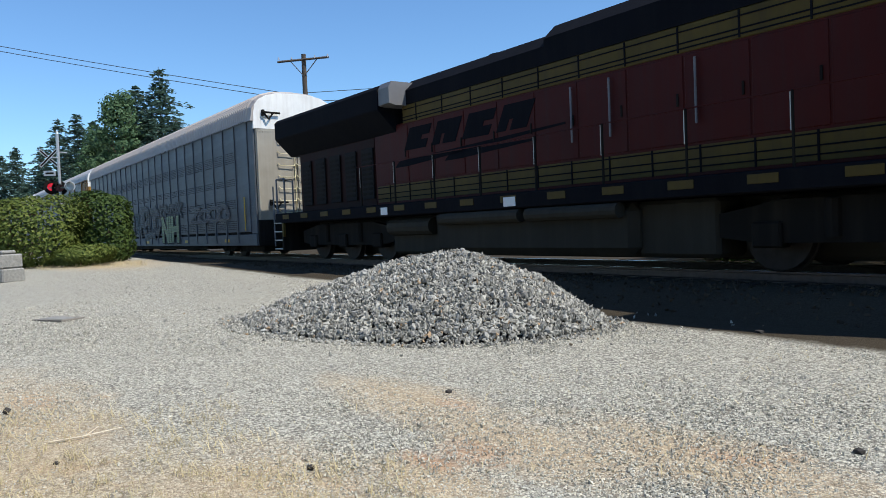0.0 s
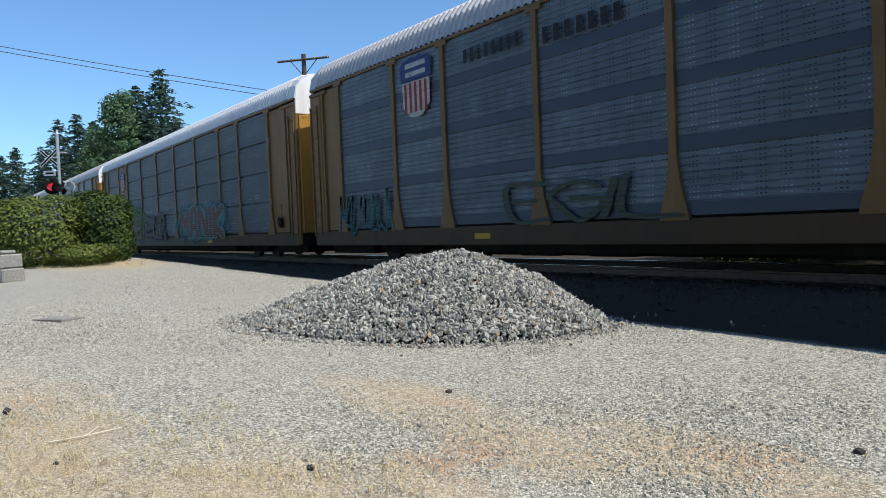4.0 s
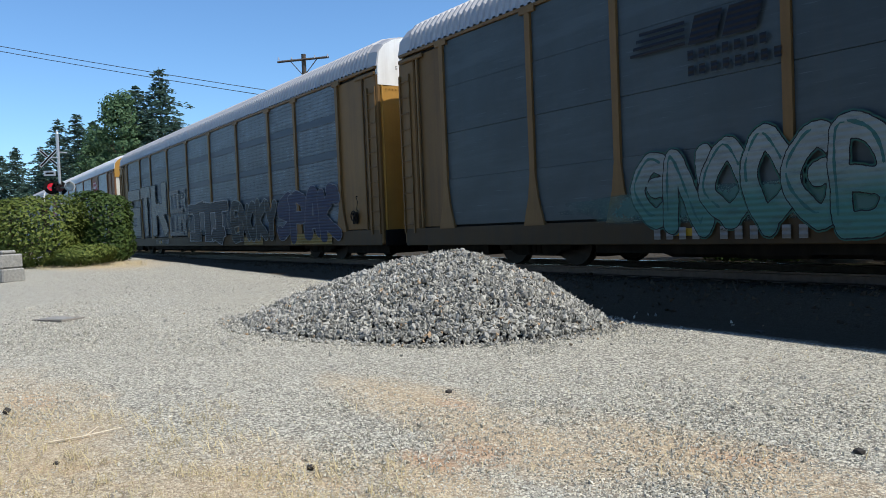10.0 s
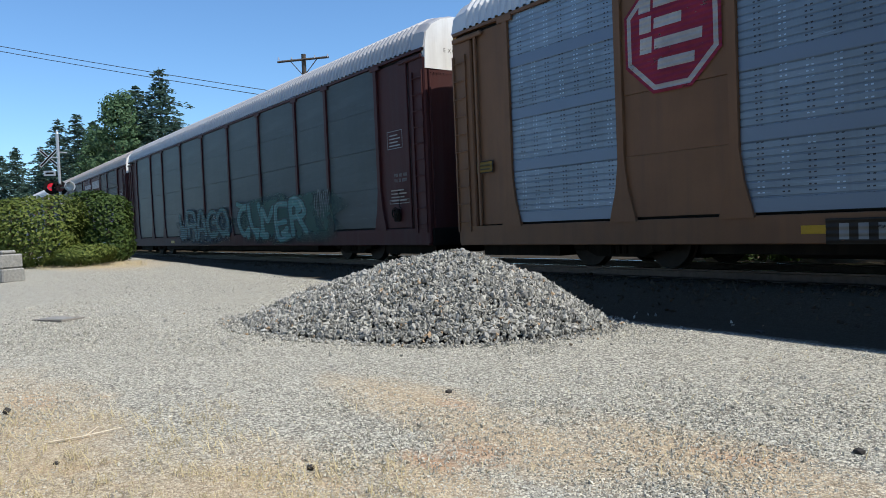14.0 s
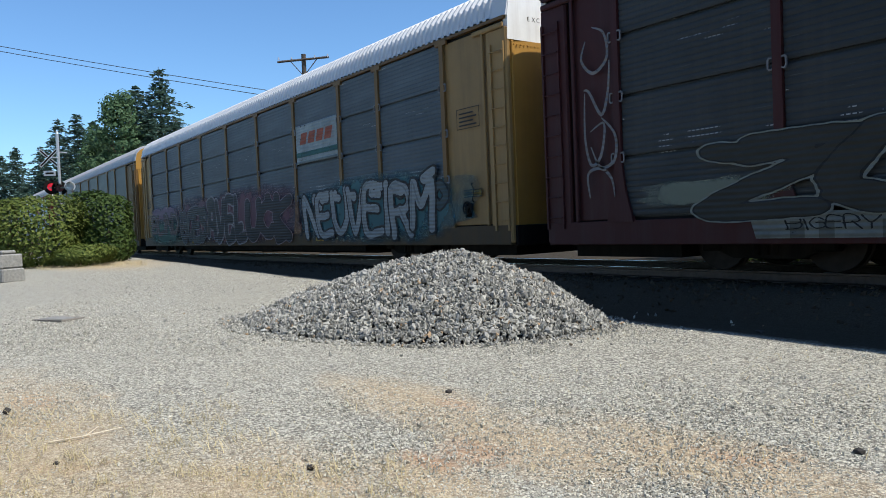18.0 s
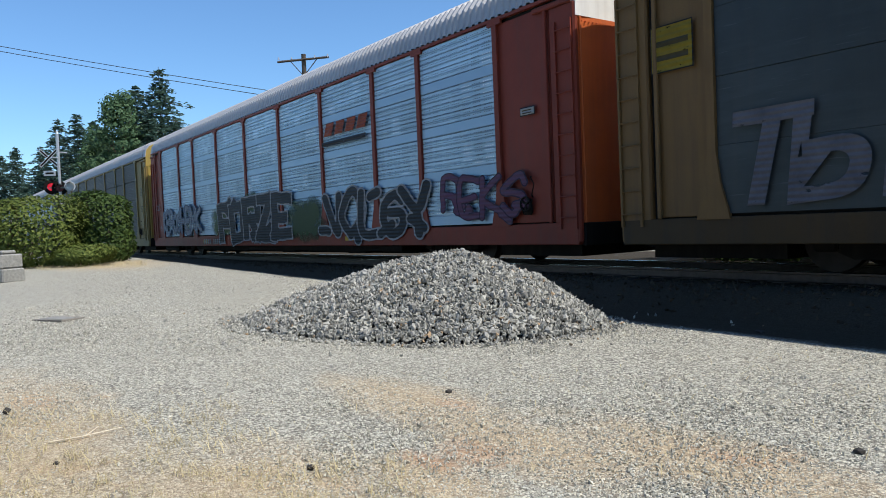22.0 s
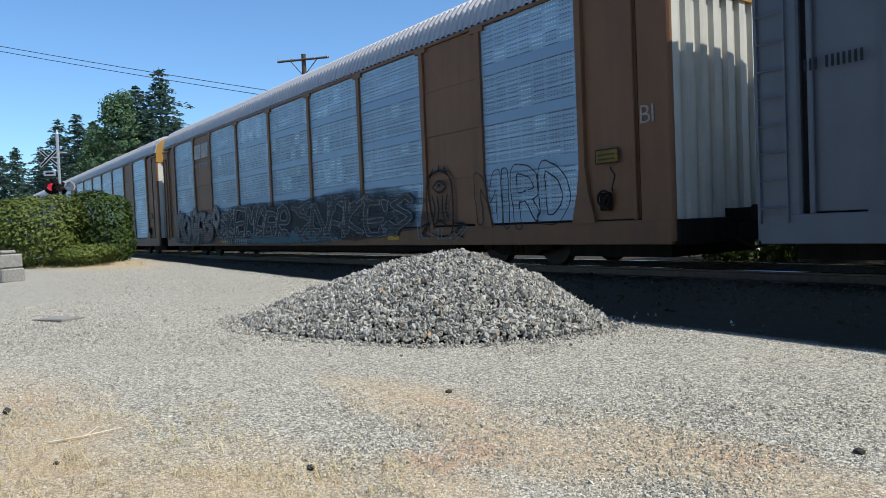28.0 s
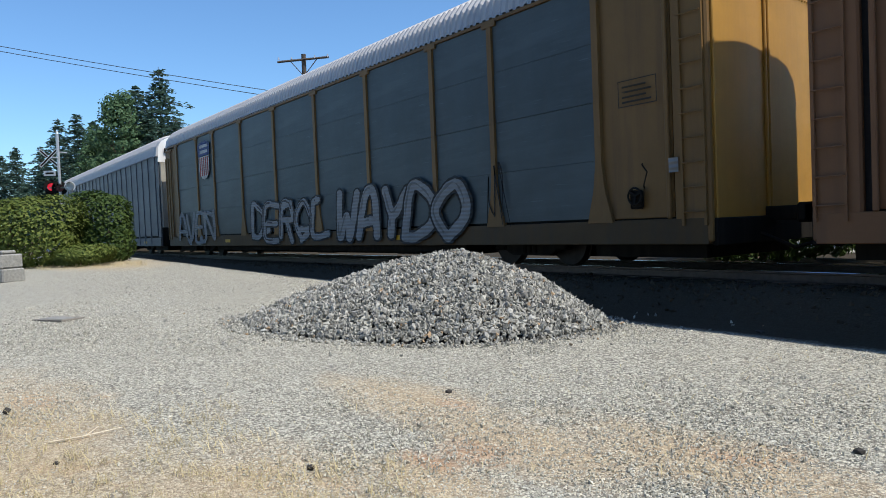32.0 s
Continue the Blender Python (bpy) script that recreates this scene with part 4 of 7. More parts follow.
def letters(car, word, x0, x1, z0, z1, layers, seed=0, wild=1.0, name="graffiti", label="", y=-HALF - 0.056, tight=0.82):
    """Words on the car's side. layers: (fatness, colour) from the widest at the back to the narrowest in front."""
    rng = random.Random(seed)
    core = layers[-1][0]
    spots, pen = [], 0.0
    for ch in word:
        v, f = glyph(ch, core)
        if not v:
            pen += 0.35
            continue
        lo, hi = min(p[0] for p in v), max(p[0] for p in v)
        spots.append((ch, pen - lo, rng.uniform(-0.13, 0.13) * wild, rng.uniform(-0.07, 0.07) * wild, 1 + rng.uniform(-0.1, 0.16) * wild, rng.uniform(-0.25, 0.25) * wild))
        pen += (hi - lo) * tight
    if wild > 0.9 and len(layers) > 1:
        # loose inner strokes in the outline's colour
        nn = int(len(word) * 2.5)
        scribble(car, x0 + 0.1, x1 - 0.1, z0 + 0.12, z1 - 0.12, layers[-2][1], seed + 7, nn, 0.018, y - 0.02)
    drawn, ext = [], None
    for k, (fat, col) in enumerate(layers):
        verts, faces = [], []
        for idx, (ch, px, rot, dv, sc, shear) in enumerate(spots):
            v, f = glyph(ch, fat)
            b = len(verts)
            for u, w in v:
                w2 = (w - 0.35) * sc
                a = u + shear * w2 * 0.5
                c, s = math.cos(rot), math.sin(rot)
                uu, vv = c * (a - 0.3) - s * w2 + 0.3 + px, s * (a - 0.3) + c * w2 + 0.35 + dv
                vv += 0.05 * wild * math.sin(uu * 3.1 + seed)
                uu += 0.04 * wild * math.sin(vv * 7.0 + seed * 2)
                verts.append((uu, vv, idx * min(0.0008, 0.0055 / len(spots))))
            faces += [tuple(b + i for i in g) for g in f]
        if k == 0:
            us, vs = [p[0] for p in verts], [p[1] for p in verts]
            ext = (min(us), max(us), min(vs), max(vs))
        drawn.append((verts, faces, col))
    for k, (verts, faces, col) in enumerate(drawn):
        me = bpy.data.meshes.new(name)
        sx, sz = (x1 - x0) / (ext[1] - ext[0]), (z1 - z0) / (ext[3] - ext[2])
        # the paint is a hair uneven, so that crossing strokes share no plane
        loose = [p + ((n * 0.618) % 1.0 * 0.0007,) for n, p in enumerate(verts)]
        me.from_pydata([(x0 + (u - ext[0]) * sx, y - 0.006 * k - w - e, z0 + (v - ext[2]) * sz) for u, v, w, e in loose], [], faces)
        me.update()
        link_mesh(name, me, M[col] if isinstance(col, str) else spray(col), car, label)


def patch(car, outline, col, y=-HALF - 0.054, name="graffiti_patch", label=""):
    me = bpy.data.meshes.new(name)
    me.from_pydata([(u, y, v) for u, v in outline], [], [tuple(range(len(outline)))])
    me.update()
    return link_mesh(name, me, spray(col), car, label)


def cloud(car, x0, x1, z0, z1, col, seed=0, y=-HALF - 0.054, n=40, rag=0.18):
    """A sprayed background with an uneven lobed edge."""
    rng = random.Random(seed)
    ph = [rng.uniform(0, 6.28) for _ in range(4)]
    cx, cz, a, b = (x0 + x1) / 2, (z0 + z1) / 2, (x1 - x0) / 2, (z1 - z0) / 2
    pts = []
    for i in range(n):
        t = 6.28319 * i / n
        r = 1 + rag * (0.5 * math.sin(5 * t + ph[0]) + 0.4 * math.sin(9 * t + ph[1]) + 0.3 * math.sin(14 * t + ph[2]))
        c, s = math.cos(t), math.sin(t)
        k = (abs(c) ** 4 + abs(s) ** 4) ** -0.25
        pts.append((cx + a * c * k * r * 1.08, max(SILL0 + 0.02, cz + b * s * k * r * 1.08)))
    patch(car, pts, col, y).material_slots[0].material = overspray(col)


def bar(car, x0, x1, z0, z1, col, name="lettering_bar", lean=0.0, y=-HALF - 0.058, label=""):
    d = lean * (z1 - z0)
    return patch(car, [(x0, z0), (x1, z0), (x1 + d, z1), (x0 + d, z1)], col, y, name, label)


def curl(car, pts, width, col, y=-HALF - 0.06):
    """A tapering sprayed stroke through points (x, z)."""
    left, right = [], []
    n = len(pts)
    dense = []
    for i in range(n - 1):
        for k in range(6):
            t = k / 6
            p0, p1, p2, p3 = pts[max(i - 1, 0)], pts[i], pts[i + 1], pts[min(i + 2, n - 1)]
            dense.append(tuple(0.5 * (2 * p1[j] + (p2[j] - p0[j]) * t + (2 * p0[j] - 5 * p1[j] + 4 * p2[j] - p3[j]) * t * t + (3 * p1[j] - p0[j] - 3 * p2[j] + p3[j]) * t ** 3) for j in (0, 1)))
    dense.append(pts[-1])
    m = len(dense)
    for i, p in enumerate(dense):
        a, b = dense[max(i - 1, 0)], dense[min(i + 1, m - 1)]
        d = Vector((b[0] - a[0], b[1] - a[1]))
        if d.length < 1e-6:
            continue
        d.normalize()
        w = width * (0.15 + 0.85 * math.sin(math.pi * min(0.98, 0.04 + i / m)) ** 0.6)
        left.append((p[0] - d.y * w, p[1] + d.x * w))
        right.append((p[0] + d.y * w, p[1] - d.x * w))
    verts = [(u, y, v) for u, v in left] + [(u, y, v) for u, v in right]
    k = len(left)
    me = bpy.data.meshes.new("graffiti_stroke")
    me.from_pydata(verts, [], [(i, i + 1, k + i + 1, k + i) for i in range(k - 1)])
    me.update()
    link_mesh("graffiti_stroke", me, spray(col), car)


def scribble(car, x0, x1, z0, z1, col, seed, count=9, width=0.03, y=-HALF - 0.06):
    """A wild tag: overlapping bent strokes."""
    rng = random.Random(seed)
    step = (x1 - x0) / count
    for i in range(count):
        cx = x0 + step * (i + 0.5)
        pts = [(cx + rng.uniform(-0.7, 0.7) * step, rng.uniform(z0, z1)) for _ in range(3)]
        pts = [(cx - 0.4 * step, z0 + rng.random() * 0.25 * (z1 - z0)), (cx + rng.uniform(-0.4, 0.2) * step, z1 - rng.random() * 0.2 * (z1 - z0))] + pts[:1] + [(cx + 0.6 * step, z0 + rng.random() * 0.3 * (z1 - z0))]
        curl(car, pts, width, col, y - 0.0004 * i)


def stencil(car, text, x0, x1, z0, z1, col=(0.75, 0.74, 0.7), plate=None):
    """Painted marks on the sill, as one small plain bar a character."""
    if plate:
        bar(car, x0 - 0.12, x1 + 0.12, z0 - 0.06, z1 + 0.06, plate, "number_plate", y=-HALF - 0.053)
    verts, faces = [], []
    step = (x1 - x0) / len(text)
    for n, ch in enumerate(text):
        if ch != " ":
            a, b, k = x0 + step * (n + 0.2), x0 + step * (n + 0.72), len(verts)
            verts += [(a, -HALF - 0.058, z0), (b, -HALF - 0.058, z0), (b, -HALF - 0.058, z1), (a, -HALF - 0.058, z1)]
            faces.append((k, k + 1, k + 2, k + 3))
    me = bpy.data.meshes.new("lettering_bar")
    me.from_pydata(verts, [], faces)
    me.update()
    tagged(link_mesh("lettering_bar", me, spray(tuple(v * 0.5 for v in col)), car, "row of small painted bars"), kind="stuff")


# letter skeletons on a grid four wide and six high: strokes of points
ABC = {"A": "00.16.36.40 12.32", "B": "00.06.36.44.33.03 33.42.30.00", "C": "45.26.04.02.20.41", "D": "00.06.26.44.42.20.00", "E": "40.00.06.46 03.33",
       "F": "00.06.46 03.33", "G": "45.26.04.02.20.41.43.23", "H": "00.06 40.46 03.43", "I": "20.26", "J": "06.46 26.21.10.01", "K": "00.06 46.03.40", "L": "06.00.40",
       "M": "00.06.23.46.40", "N": "00.06.40.46", "O": "20.02.04.26.44.42.20", "P": "00.06.36.44.33.03", "R": "00.06.36.44.33.03 23.40",
       "S": "45.36.15.04.33.42.31.10.01", "T": "06.46 26.20", "U": "06.02.20.42.46", "V": "06.20.46", "W": "06.10.23.30.46", "X": "06.40 00.46", "Y": "06.23.46 23.20",
       "Z": "06.46.00.40", "!": "26.22 20.21"}
# the same with square corners
BLOCK = {"S": "46.06.03.43.40.00", "C": "46.06.00.40", "O": "00.06.46.40.00", "U": "06.00.40.46", "G": "46.06.00.40.43.23", "J": "06.46 26.20.00", "R": "00.06.46.43.03 23.40", "D": "00.06.36.44.42.30.00", "K": "00.06 46.43.03 23.40"}


def rounded_line(pts, steps=5):
    out, n = [], len(pts)
    for i in range(n - 1):
        p0, p1, p2, p3 = pts[max(i - 1, 0)], pts[i], pts[i + 1], pts[min(i + 2, n - 1)]
        for k in range(steps):
            t = k / steps
            out.append(tuple(0.5 * (2 * p1[j] + (p2[j] - p0[j]) * t + (2 * p0[j] - 5 * p1[j] + 4 * p2[j] - p3[j]) * t * t + (3 * p1[j] - p0[j] - 3 * p2[j] + p3[j]) * t ** 3) for j in (0, 1)))
    return out + [pts[-1]]


def away_from(lines, us, vs, square=False):
    """Distance of every point of the grid us x vs from a set of lines, with round or square ends."""
    gu, gv = np.meshgrid(us, vs, indexing="ij")
    least = np.full(gu.shape, 1e3)
    for ln in lines:
        for (ax, ay), (bx, by) in zip(ln, ln[1:]):
            dx, dy = bx - ax, by - ay
            k = ((gu - ax) * dx + (gv - ay) * dy) / (dx * dx + dy * dy + 1e-9)
            if square:
                long = math.hypot(dx, dy) + 1e-9
                over = np.maximum(np.maximum(-k, k - 1), 0) * long
                np.minimum(least, np.maximum(over, np.abs((gu - ax) * dy - (gv - ay) * dx) / long), out=least)
                continue
            k = np.clip(k, 0, 1)
            np.minimum(least, np.hypot(gu - ax - k * dx, gv - ay - k * dy), out=least)
    return least


def sheet(field, us, vs, put):
    """Flat faces over the part of the grid where field is below nought, cut off along its zero line."""
    verts, faces, seen = [], [], {}

    def at(key, u, v):
        if key not in seen:
            seen[key] = len(verts)
            verts.append(put(u, v))
        return seen[key]
    inside = field < 0
    count = inside[:-1, :-1].astype(int) + inside[1:, :-1] + inside[:-1, 1:] + inside[1:, 1:]
    nu, nv = count.shape
    for a in range(nu):
        b = 0
        while b < nv:
            if count[a, b] == 4:
                e = b
                while e < nv and count[a, e] == 4:
                    e += 1
                faces.append((at((a, b), us[a], vs[b]), at((a + 1, b), us[a + 1], vs[b]), at((a + 1, e), us[a + 1], vs[e]), at((a, e), us[a], vs[e])))
                b = e
                continue
            if count[a, b]:
                ring = ((a, b), (a + 1, b), (a + 1, b + 1), (a, b + 1))
                loop = []
                for p, q in zip(ring, ring[1:] + ring[:1]):
                    fp, fq = field[p], field[q]
                    if fp < 0:
                        loop.append(at(p, us[p[0]], vs[p[1]]))
                    if (fp < 0) != (fq < 0):
                        t = fp / (fp - fq)
                        loop.append(at((min(p, q), max(p, q)), us[p[0]] + t * (us[q[0]] - us[p[0]]), vs[p[1]] + t * (vs[q[1]] - vs[p[1]])))
                if len(loop) > 2:
                    faces.append(tuple(loop))
            b += 1
    return verts, faces


COATS = {}


def piece(car, word, x0, x1, z0, z1, layers, fat=0.75, seed=0, wild=0.6, curved=True, slant=0.0, shine=None, tight=0.7, y=-HALF - 0.056, spikes=0, hollow=0.0):
    """Sprayed fat lettering. layers: (how much wider than the letter's body, colour), the widest first; shine: thin lines inside; hollow: only the letter's rim, so wide."""
    rng = random.Random(seed)
    # neighbours overlap: every other piece lies on top
    COATS[car.name] = COATS.get(car.name, 0) + 1
    y -= 0.014 * (COATS[car.name] % 2)
    fat *= 0.84
    strokes, pen = [], 0.0
    for ch in word:
        lines = [[(float(p[0]), float(p[1])) for p in st.split(".")] for st in (ABC[ch] if curved else BLOCK.get(ch, ABC[ch])).split()]
        if ch in "I!":
            lines = [[(u - 1.4, v) for u, v in ln] for ln in lines]
        turn, lift, tall = rng.uniform(-0.12, 0.12) * wild, rng.uniform(-0.5, 0.5) * wild, 1 + rng.uniform(-0.08, 0.18) * wild
        made = []
        for ln in lines:
            ln = [(u + rng.uniform(-0.45, 0.45) * wild, (v - 3) * tall + 3 + lift + rng.uniform(-0.4, 0.4) * wild) for u, v in ln]
            ln = [(pen + u + slant * v - turn * (v - 3), v + turn * (u - 2)) for u, v in ln]
            made.append(rounded_line(ln) if curved else ln)
        for _ in range(spikes):
            # flourishes off the letter
            u, v = pen + rng.uniform(0, 4), rng.choice((rng.uniform(-0.6, 0.8), rng.uniform(5, 6.6)))
            made.append(rounded_line([(u, v), (u + rng.uniform(-1, 1), v + rng.uniform(-0.5, 0.5)), (u + rng.uniform(-2.4, 2.4), v + rng.uniform(-1.2, 1.2))], 3))
        strokes.append(made)
        pen += (1.2 if ch in "I!" else 4.0) + 2 * fat * tight
    wide = max(g for g, _ in layers) + fat
    edge = wide + 0.3
    pts = [p for made in strokes for ln in made for p in ln]
    u0, u1 = min(p[0] for p in pts) - edge, max(p[0] for p in pts) + edge
    v0, v1 = min(p[1] for p in pts) - edge, max(p[1] for p in pts) + edge
    fine = 0.16
    us, vs = np.arange(u0, u1 + fine, fine), np.arange(v0, v1 + fine, fine)
    sx, sz = (x1 - x0) / (u1 - u0 - 0.6), (z1 - z0) / (v1 - v0 - 0.6)
    shake = 0.07 * np.sin(us[:, None] * 2.3 + seed) * np.sin(vs[None, :] * 1.9 + 2 * seed) + 0.03 * np.sin(us[:, None] * 7.1) * np.sin(vs[None, :] * 6.3 + seed)
    fields = [away_from(made, us, vs, not curved) + shake for made in strokes]

    def lay(name, field, col, deep):
        verts, faces = sheet(field, us, vs, lambda u, v: (x0 + (u - u0 - 0.3) * sx, y - deep, z0 + (v - v0 - 0.3) * sz))
        if faces:
            me = bpy.data.meshes.new(name)
            me.from_pydata(verts, [], faces)
            me.update()
            link_mesh(name, me, faded(col[0], col[1], z0, z1) if isinstance(col[0], tuple) else solid_spray(col), car)
    every = np.minimum.reduce(fields)
    for k, (grow, col) in enumerate(layers[:-1]):
        lay("graffiti_outline", every - fat - grow, col, 0.003 * k)
    gap = layers[-2][0] if len(layers) > 1 else 0.0
    deep = 0.003 * len(layers)
    for n, own in enumerate(fields):
        body = own - fat
        for later in fields[n + 1:]:
            body = np.maximum(body, fat + min(gap, 0.3) - later)
        lay("graffiti_letter", np.maximum(body, -body - hollow) if hollow else body, layers[-1][1], deep)
        if shine:
            thin = []
            for ln in strokes[n]:
                a = rng.randint(0, max(0, len(ln) // 3))
                thin.append([(u - 0.4 * fat, v + 0.35 * fat) for u, v in ln[a:max(a + 2, int(len(ln) * rng.uniform(0.5, 0.9)))]])
            lay("graffiti_line", np.maximum(away_from(thin, us, vs) + shake - 0.13, body + 0.12), shine, deep + 0.003)


def mark(car, text, x0, x1, z0, z1, col, y=-HALF - 0.06, name="lettering"):
    """Plain stencilled words."""
    letters(car, text, x0, x1, z0, z1, [(-0.004, col)], 0, 0.0, name, "", y, 1.12)


def shield(car, x0, x1, z0, z1):
    """A striped shield emblem."""
    w, h, y = x1 - x0, z1 - z0, -HALF - 0.052
    top = [(0.02, 0.62), (0.98, 0.62), (1.0, 0.9), (0.85, 0.95), (0.62, 1.0), (0.5, 0.96), (0.38, 1.0), (0.15, 0.95), (0.0, 0.9)]
    patch(car, [(x0 + u * w, z0 + v * h) for u, v in top], (0.05, 0.09, 0.28), y, "emblem", "dark blue emblem top")
    low = [(0.06, 0.6), (0.08, 0.2), (0.3, 0.04), (0.5, 0.0), (0.7, 0.04), (0.92, 0.2), (0.94, 0.6)]
    patch(car, [(x0 + u * w, z0 + v * h) for u, v in low], (0.7, 0.68, 0.66), y, "emblem", "white emblem field")
    for i in range(5):
        u = 0.13 + i * 0.16
        bar(car, x0 + u * w, x0 + (u + 0.08) * w, z0 + 0.1 * h, z0 + 0.58 * h, (0.45, 0.06, 0.05), "emblem_stripe", y=y - 0.003)
    for v in (0.68, 0.82):
        bar(car, x0 + 0.18 * w, x0 + 0.82 * w, z0 + v * h, z0 + (v + 0.08) * h, (0.7, 0.7, 0.72), "emblem_bar", y=y - 0.003)


def octagon(car, x0, x1, z0, z1):
    w, h = x1 - x0, z1 - z0
    oct8 = [(0.0, 0.27), (0.3, 0.0), (0.7, 0.0), (1.0, 0.27), (1.0, 0.73), (0.7, 1.0), (0.3, 1.0), (0.0, 0.73)]
    for k, (s, col) in enumerate((((1.0), (0.42, 0.03, 0.08)), (0.94, (0.72, 0.68, 0.66)), (0.85, (0.42, 0.03, 0.08)))):
        patch(car, [(x0 + w * (0.5 + (u - 0.5) * s), z0 + h * (0.5 + (v - 0.5) * s)) for u, v in oct8], col, -HALF - 0.02 - 0.004 * k, "emblem", "dark red octagon emblem with white border")
    for k, (u0, u1, v0, v1) in enumerate(((0.17, 0.3, 0.72, 0.86), (0.33, 0.7, 0.74, 0.83), (0.17, 0.3, 0.54, 0.68), (0.33, 0.62, 0.56, 0.65), (0.17, 0.3, 0.36, 0.5), (0.33, 0.82, 0.38, 0.47), (0.36, 0.74, 0.2, 0.29))):
        bar(car, x0 + u0 * w, x0 + u1 * w, z0 + v0 * h, z0 + v1 * h, (0.72, 0.68, 0.66), "emblem_bar", 0.08, y=-HALF - 0.034)


def logo_bars(car, x0, x1, z0, z1, col, n=3, lean=0.15, under=True):
    """A company mark as plain blocks in its colour."""
    w = (x1 - x0) / n
    zb = z0 + (0.28 * (z1 - z0) if under else 0)
    for i in range(n):
        a, b = x0 + i * w, x0 + (i + 0.84) * w
        bar(car, a, b, zb, z1, col, "emblem_block", lean)
    if under:
        bar(car, x0 - 0.05, x1, z0, z0 + 0.12 * (z1 - z0), col, "emblem_block")


def warning_plate(car, x, z, w=0.5, h=0.24, col=(0.3, 0.2, 0.03)):
    bar(car, x, x + w, z, z + h, (0.03, 0.03, 0.03), "notice_plate", y=-HALF - 0.03)
    bar(car, x + 0.02, x + w - 0.02, z + 0.02, z + h - 0.02, col, "notice_plate", y=-HALF - 0.034)
    for k in range(2):
        bar(car, x + 0.06, x + w - 0.08, z + h * (0.25 + 0.3 * k), z + h * (0.37 + 0.3 * k), (0.1, 0.08, 0.03), "notice_line", y=-HALF - 0.037)


def data_box(car, x, z, w=0.75, h=0.42, col=(0.06, 0.05, 0.04)):
    """Outlined block of small stencilled lines."""
    for a in ((x, x + w, z, z + 0.015), (x, x + w, z + h - 0.015, z + h), (x, x + 0.015, z, z + h), (x + w - 0.015, x + w, z, z + h)):
        bar(car, *a, col, "stencil_line", y=-HALF - 0.026)
    for k in range(4):
        bar(car, x + 0.08, x + w - 0.1 - 0.1 * (k % 2), z + 0.06 + 0.08 * k, z + 0.09 + 0.08 * k, col, "stencil_line", y=-HALF - 0.026)


BLK, WHT, SLV = (0.01, 0.01, 0.012), (0.44, 0.44, 0.45), (0.27, 0.28, 0.3)
TEAL, DTEAL, GRN, LIME = (0.1, 0.42, 0.42), (0.04, 0.17, 0.17), (0.06, 0.17, 0.05), (0.36, 0.46, 0.24)
PUR, DPUR, RED, DRED = (0.3, 0.28, 0.42), (0.12, 0.08, 0.2), (0.35, 0.05, 0.04), (0.15, 0.035, 0.025)
NAVY, PINK, LILAC, MAG = (0.02, 0.03, 0.13), (0.5, 0.2, 0.32), (0.4, 0.33, 0.42), (0.33, 0.07, 0.22)

c = cars[0]
piece(c, "FAYR", 1.5, 6.7, 0.54, 2.2, [(0.3, (0.36, 0.42, 0.4)), (0.0, (0.1, 0.17, 0.15))], 0.55, 3, shine=(0.3, 0.36, 0.34))
stencil(c, "xx xxx xxx", 4.4, 7.5, 1.46, 1.82, (0.8, 0.8, 0.78), (0.012, 0.012, 0.014))
piece(c, "MSER", 7.7, 11.2, 0.84, 2.13, [(0.3, (0.3, 0.3, 0.32)), (0.0, (0.2, 0.19, 0.21))], 0.8, 4, 0.9)
scribble(c, 11.4, 12.3, 1.23, 2.2, (0.05, 0.1, 0.1), 5, 4, 0.04)
piece(c, "RELIC", 12.2, 15.9, 0.7, 2.4, [(0.34, BLK), (0.14, (0.17, 0.175, 0.18)), (0.0, (0.1, 0.105, 0.11))], 0.7, 6, 0.9, shine=(0.18, 0.185, 0.19), spikes=2)
piece(c, "KMNX", 15.8, 19.4, 1.5, 2.35, [(0.3, BLK), (0.0, (0.12, 0.125, 0.13))], 0.5, 61, 1.0, spikes=2)
piece(c, "NIH", 16.1, 18.8, 0.52, 1.8, [(0.3, BLK), (0.0, LIME)], 1.0, 7, 0.12, False)
piece(c, "ZOCO", 20.3, 24.9, 1.2, 2.0, [(0.22, (0.24, 0.25, 0.27)), (0.0, (0.12, 0.125, 0.14))], 0.6, 8, 1.0)
bar(c, 26.28, 26.38, 0.95, 2.1, (0.7, 0.48, 0.02), "hazard_stripe")
bar(c, 1.28, 1.4, 0.95, 2.1, (0.7, 0.48, 0.02), "hazard_stripe")
vents = bmesh.new()
for k in range(5, 22):
    for zz, rows in ((3.35, 6), (2.55, 4), (1.75, 5), (1.0, 5)):
        for r in range(rows):
            for q in range(11):
                xx = 0.72 + (k + 0.0) * (LEN - 1.1) / 23 + q * 0.078
                box(vents, xx, xx + 0.032, -HALF - 0.019, -HALF - 0.014, zz + r * 0.068, zz + r * 0.068 + 0.034)
tagged(part("vent_field", vents, "holes", c), kind="stuff")


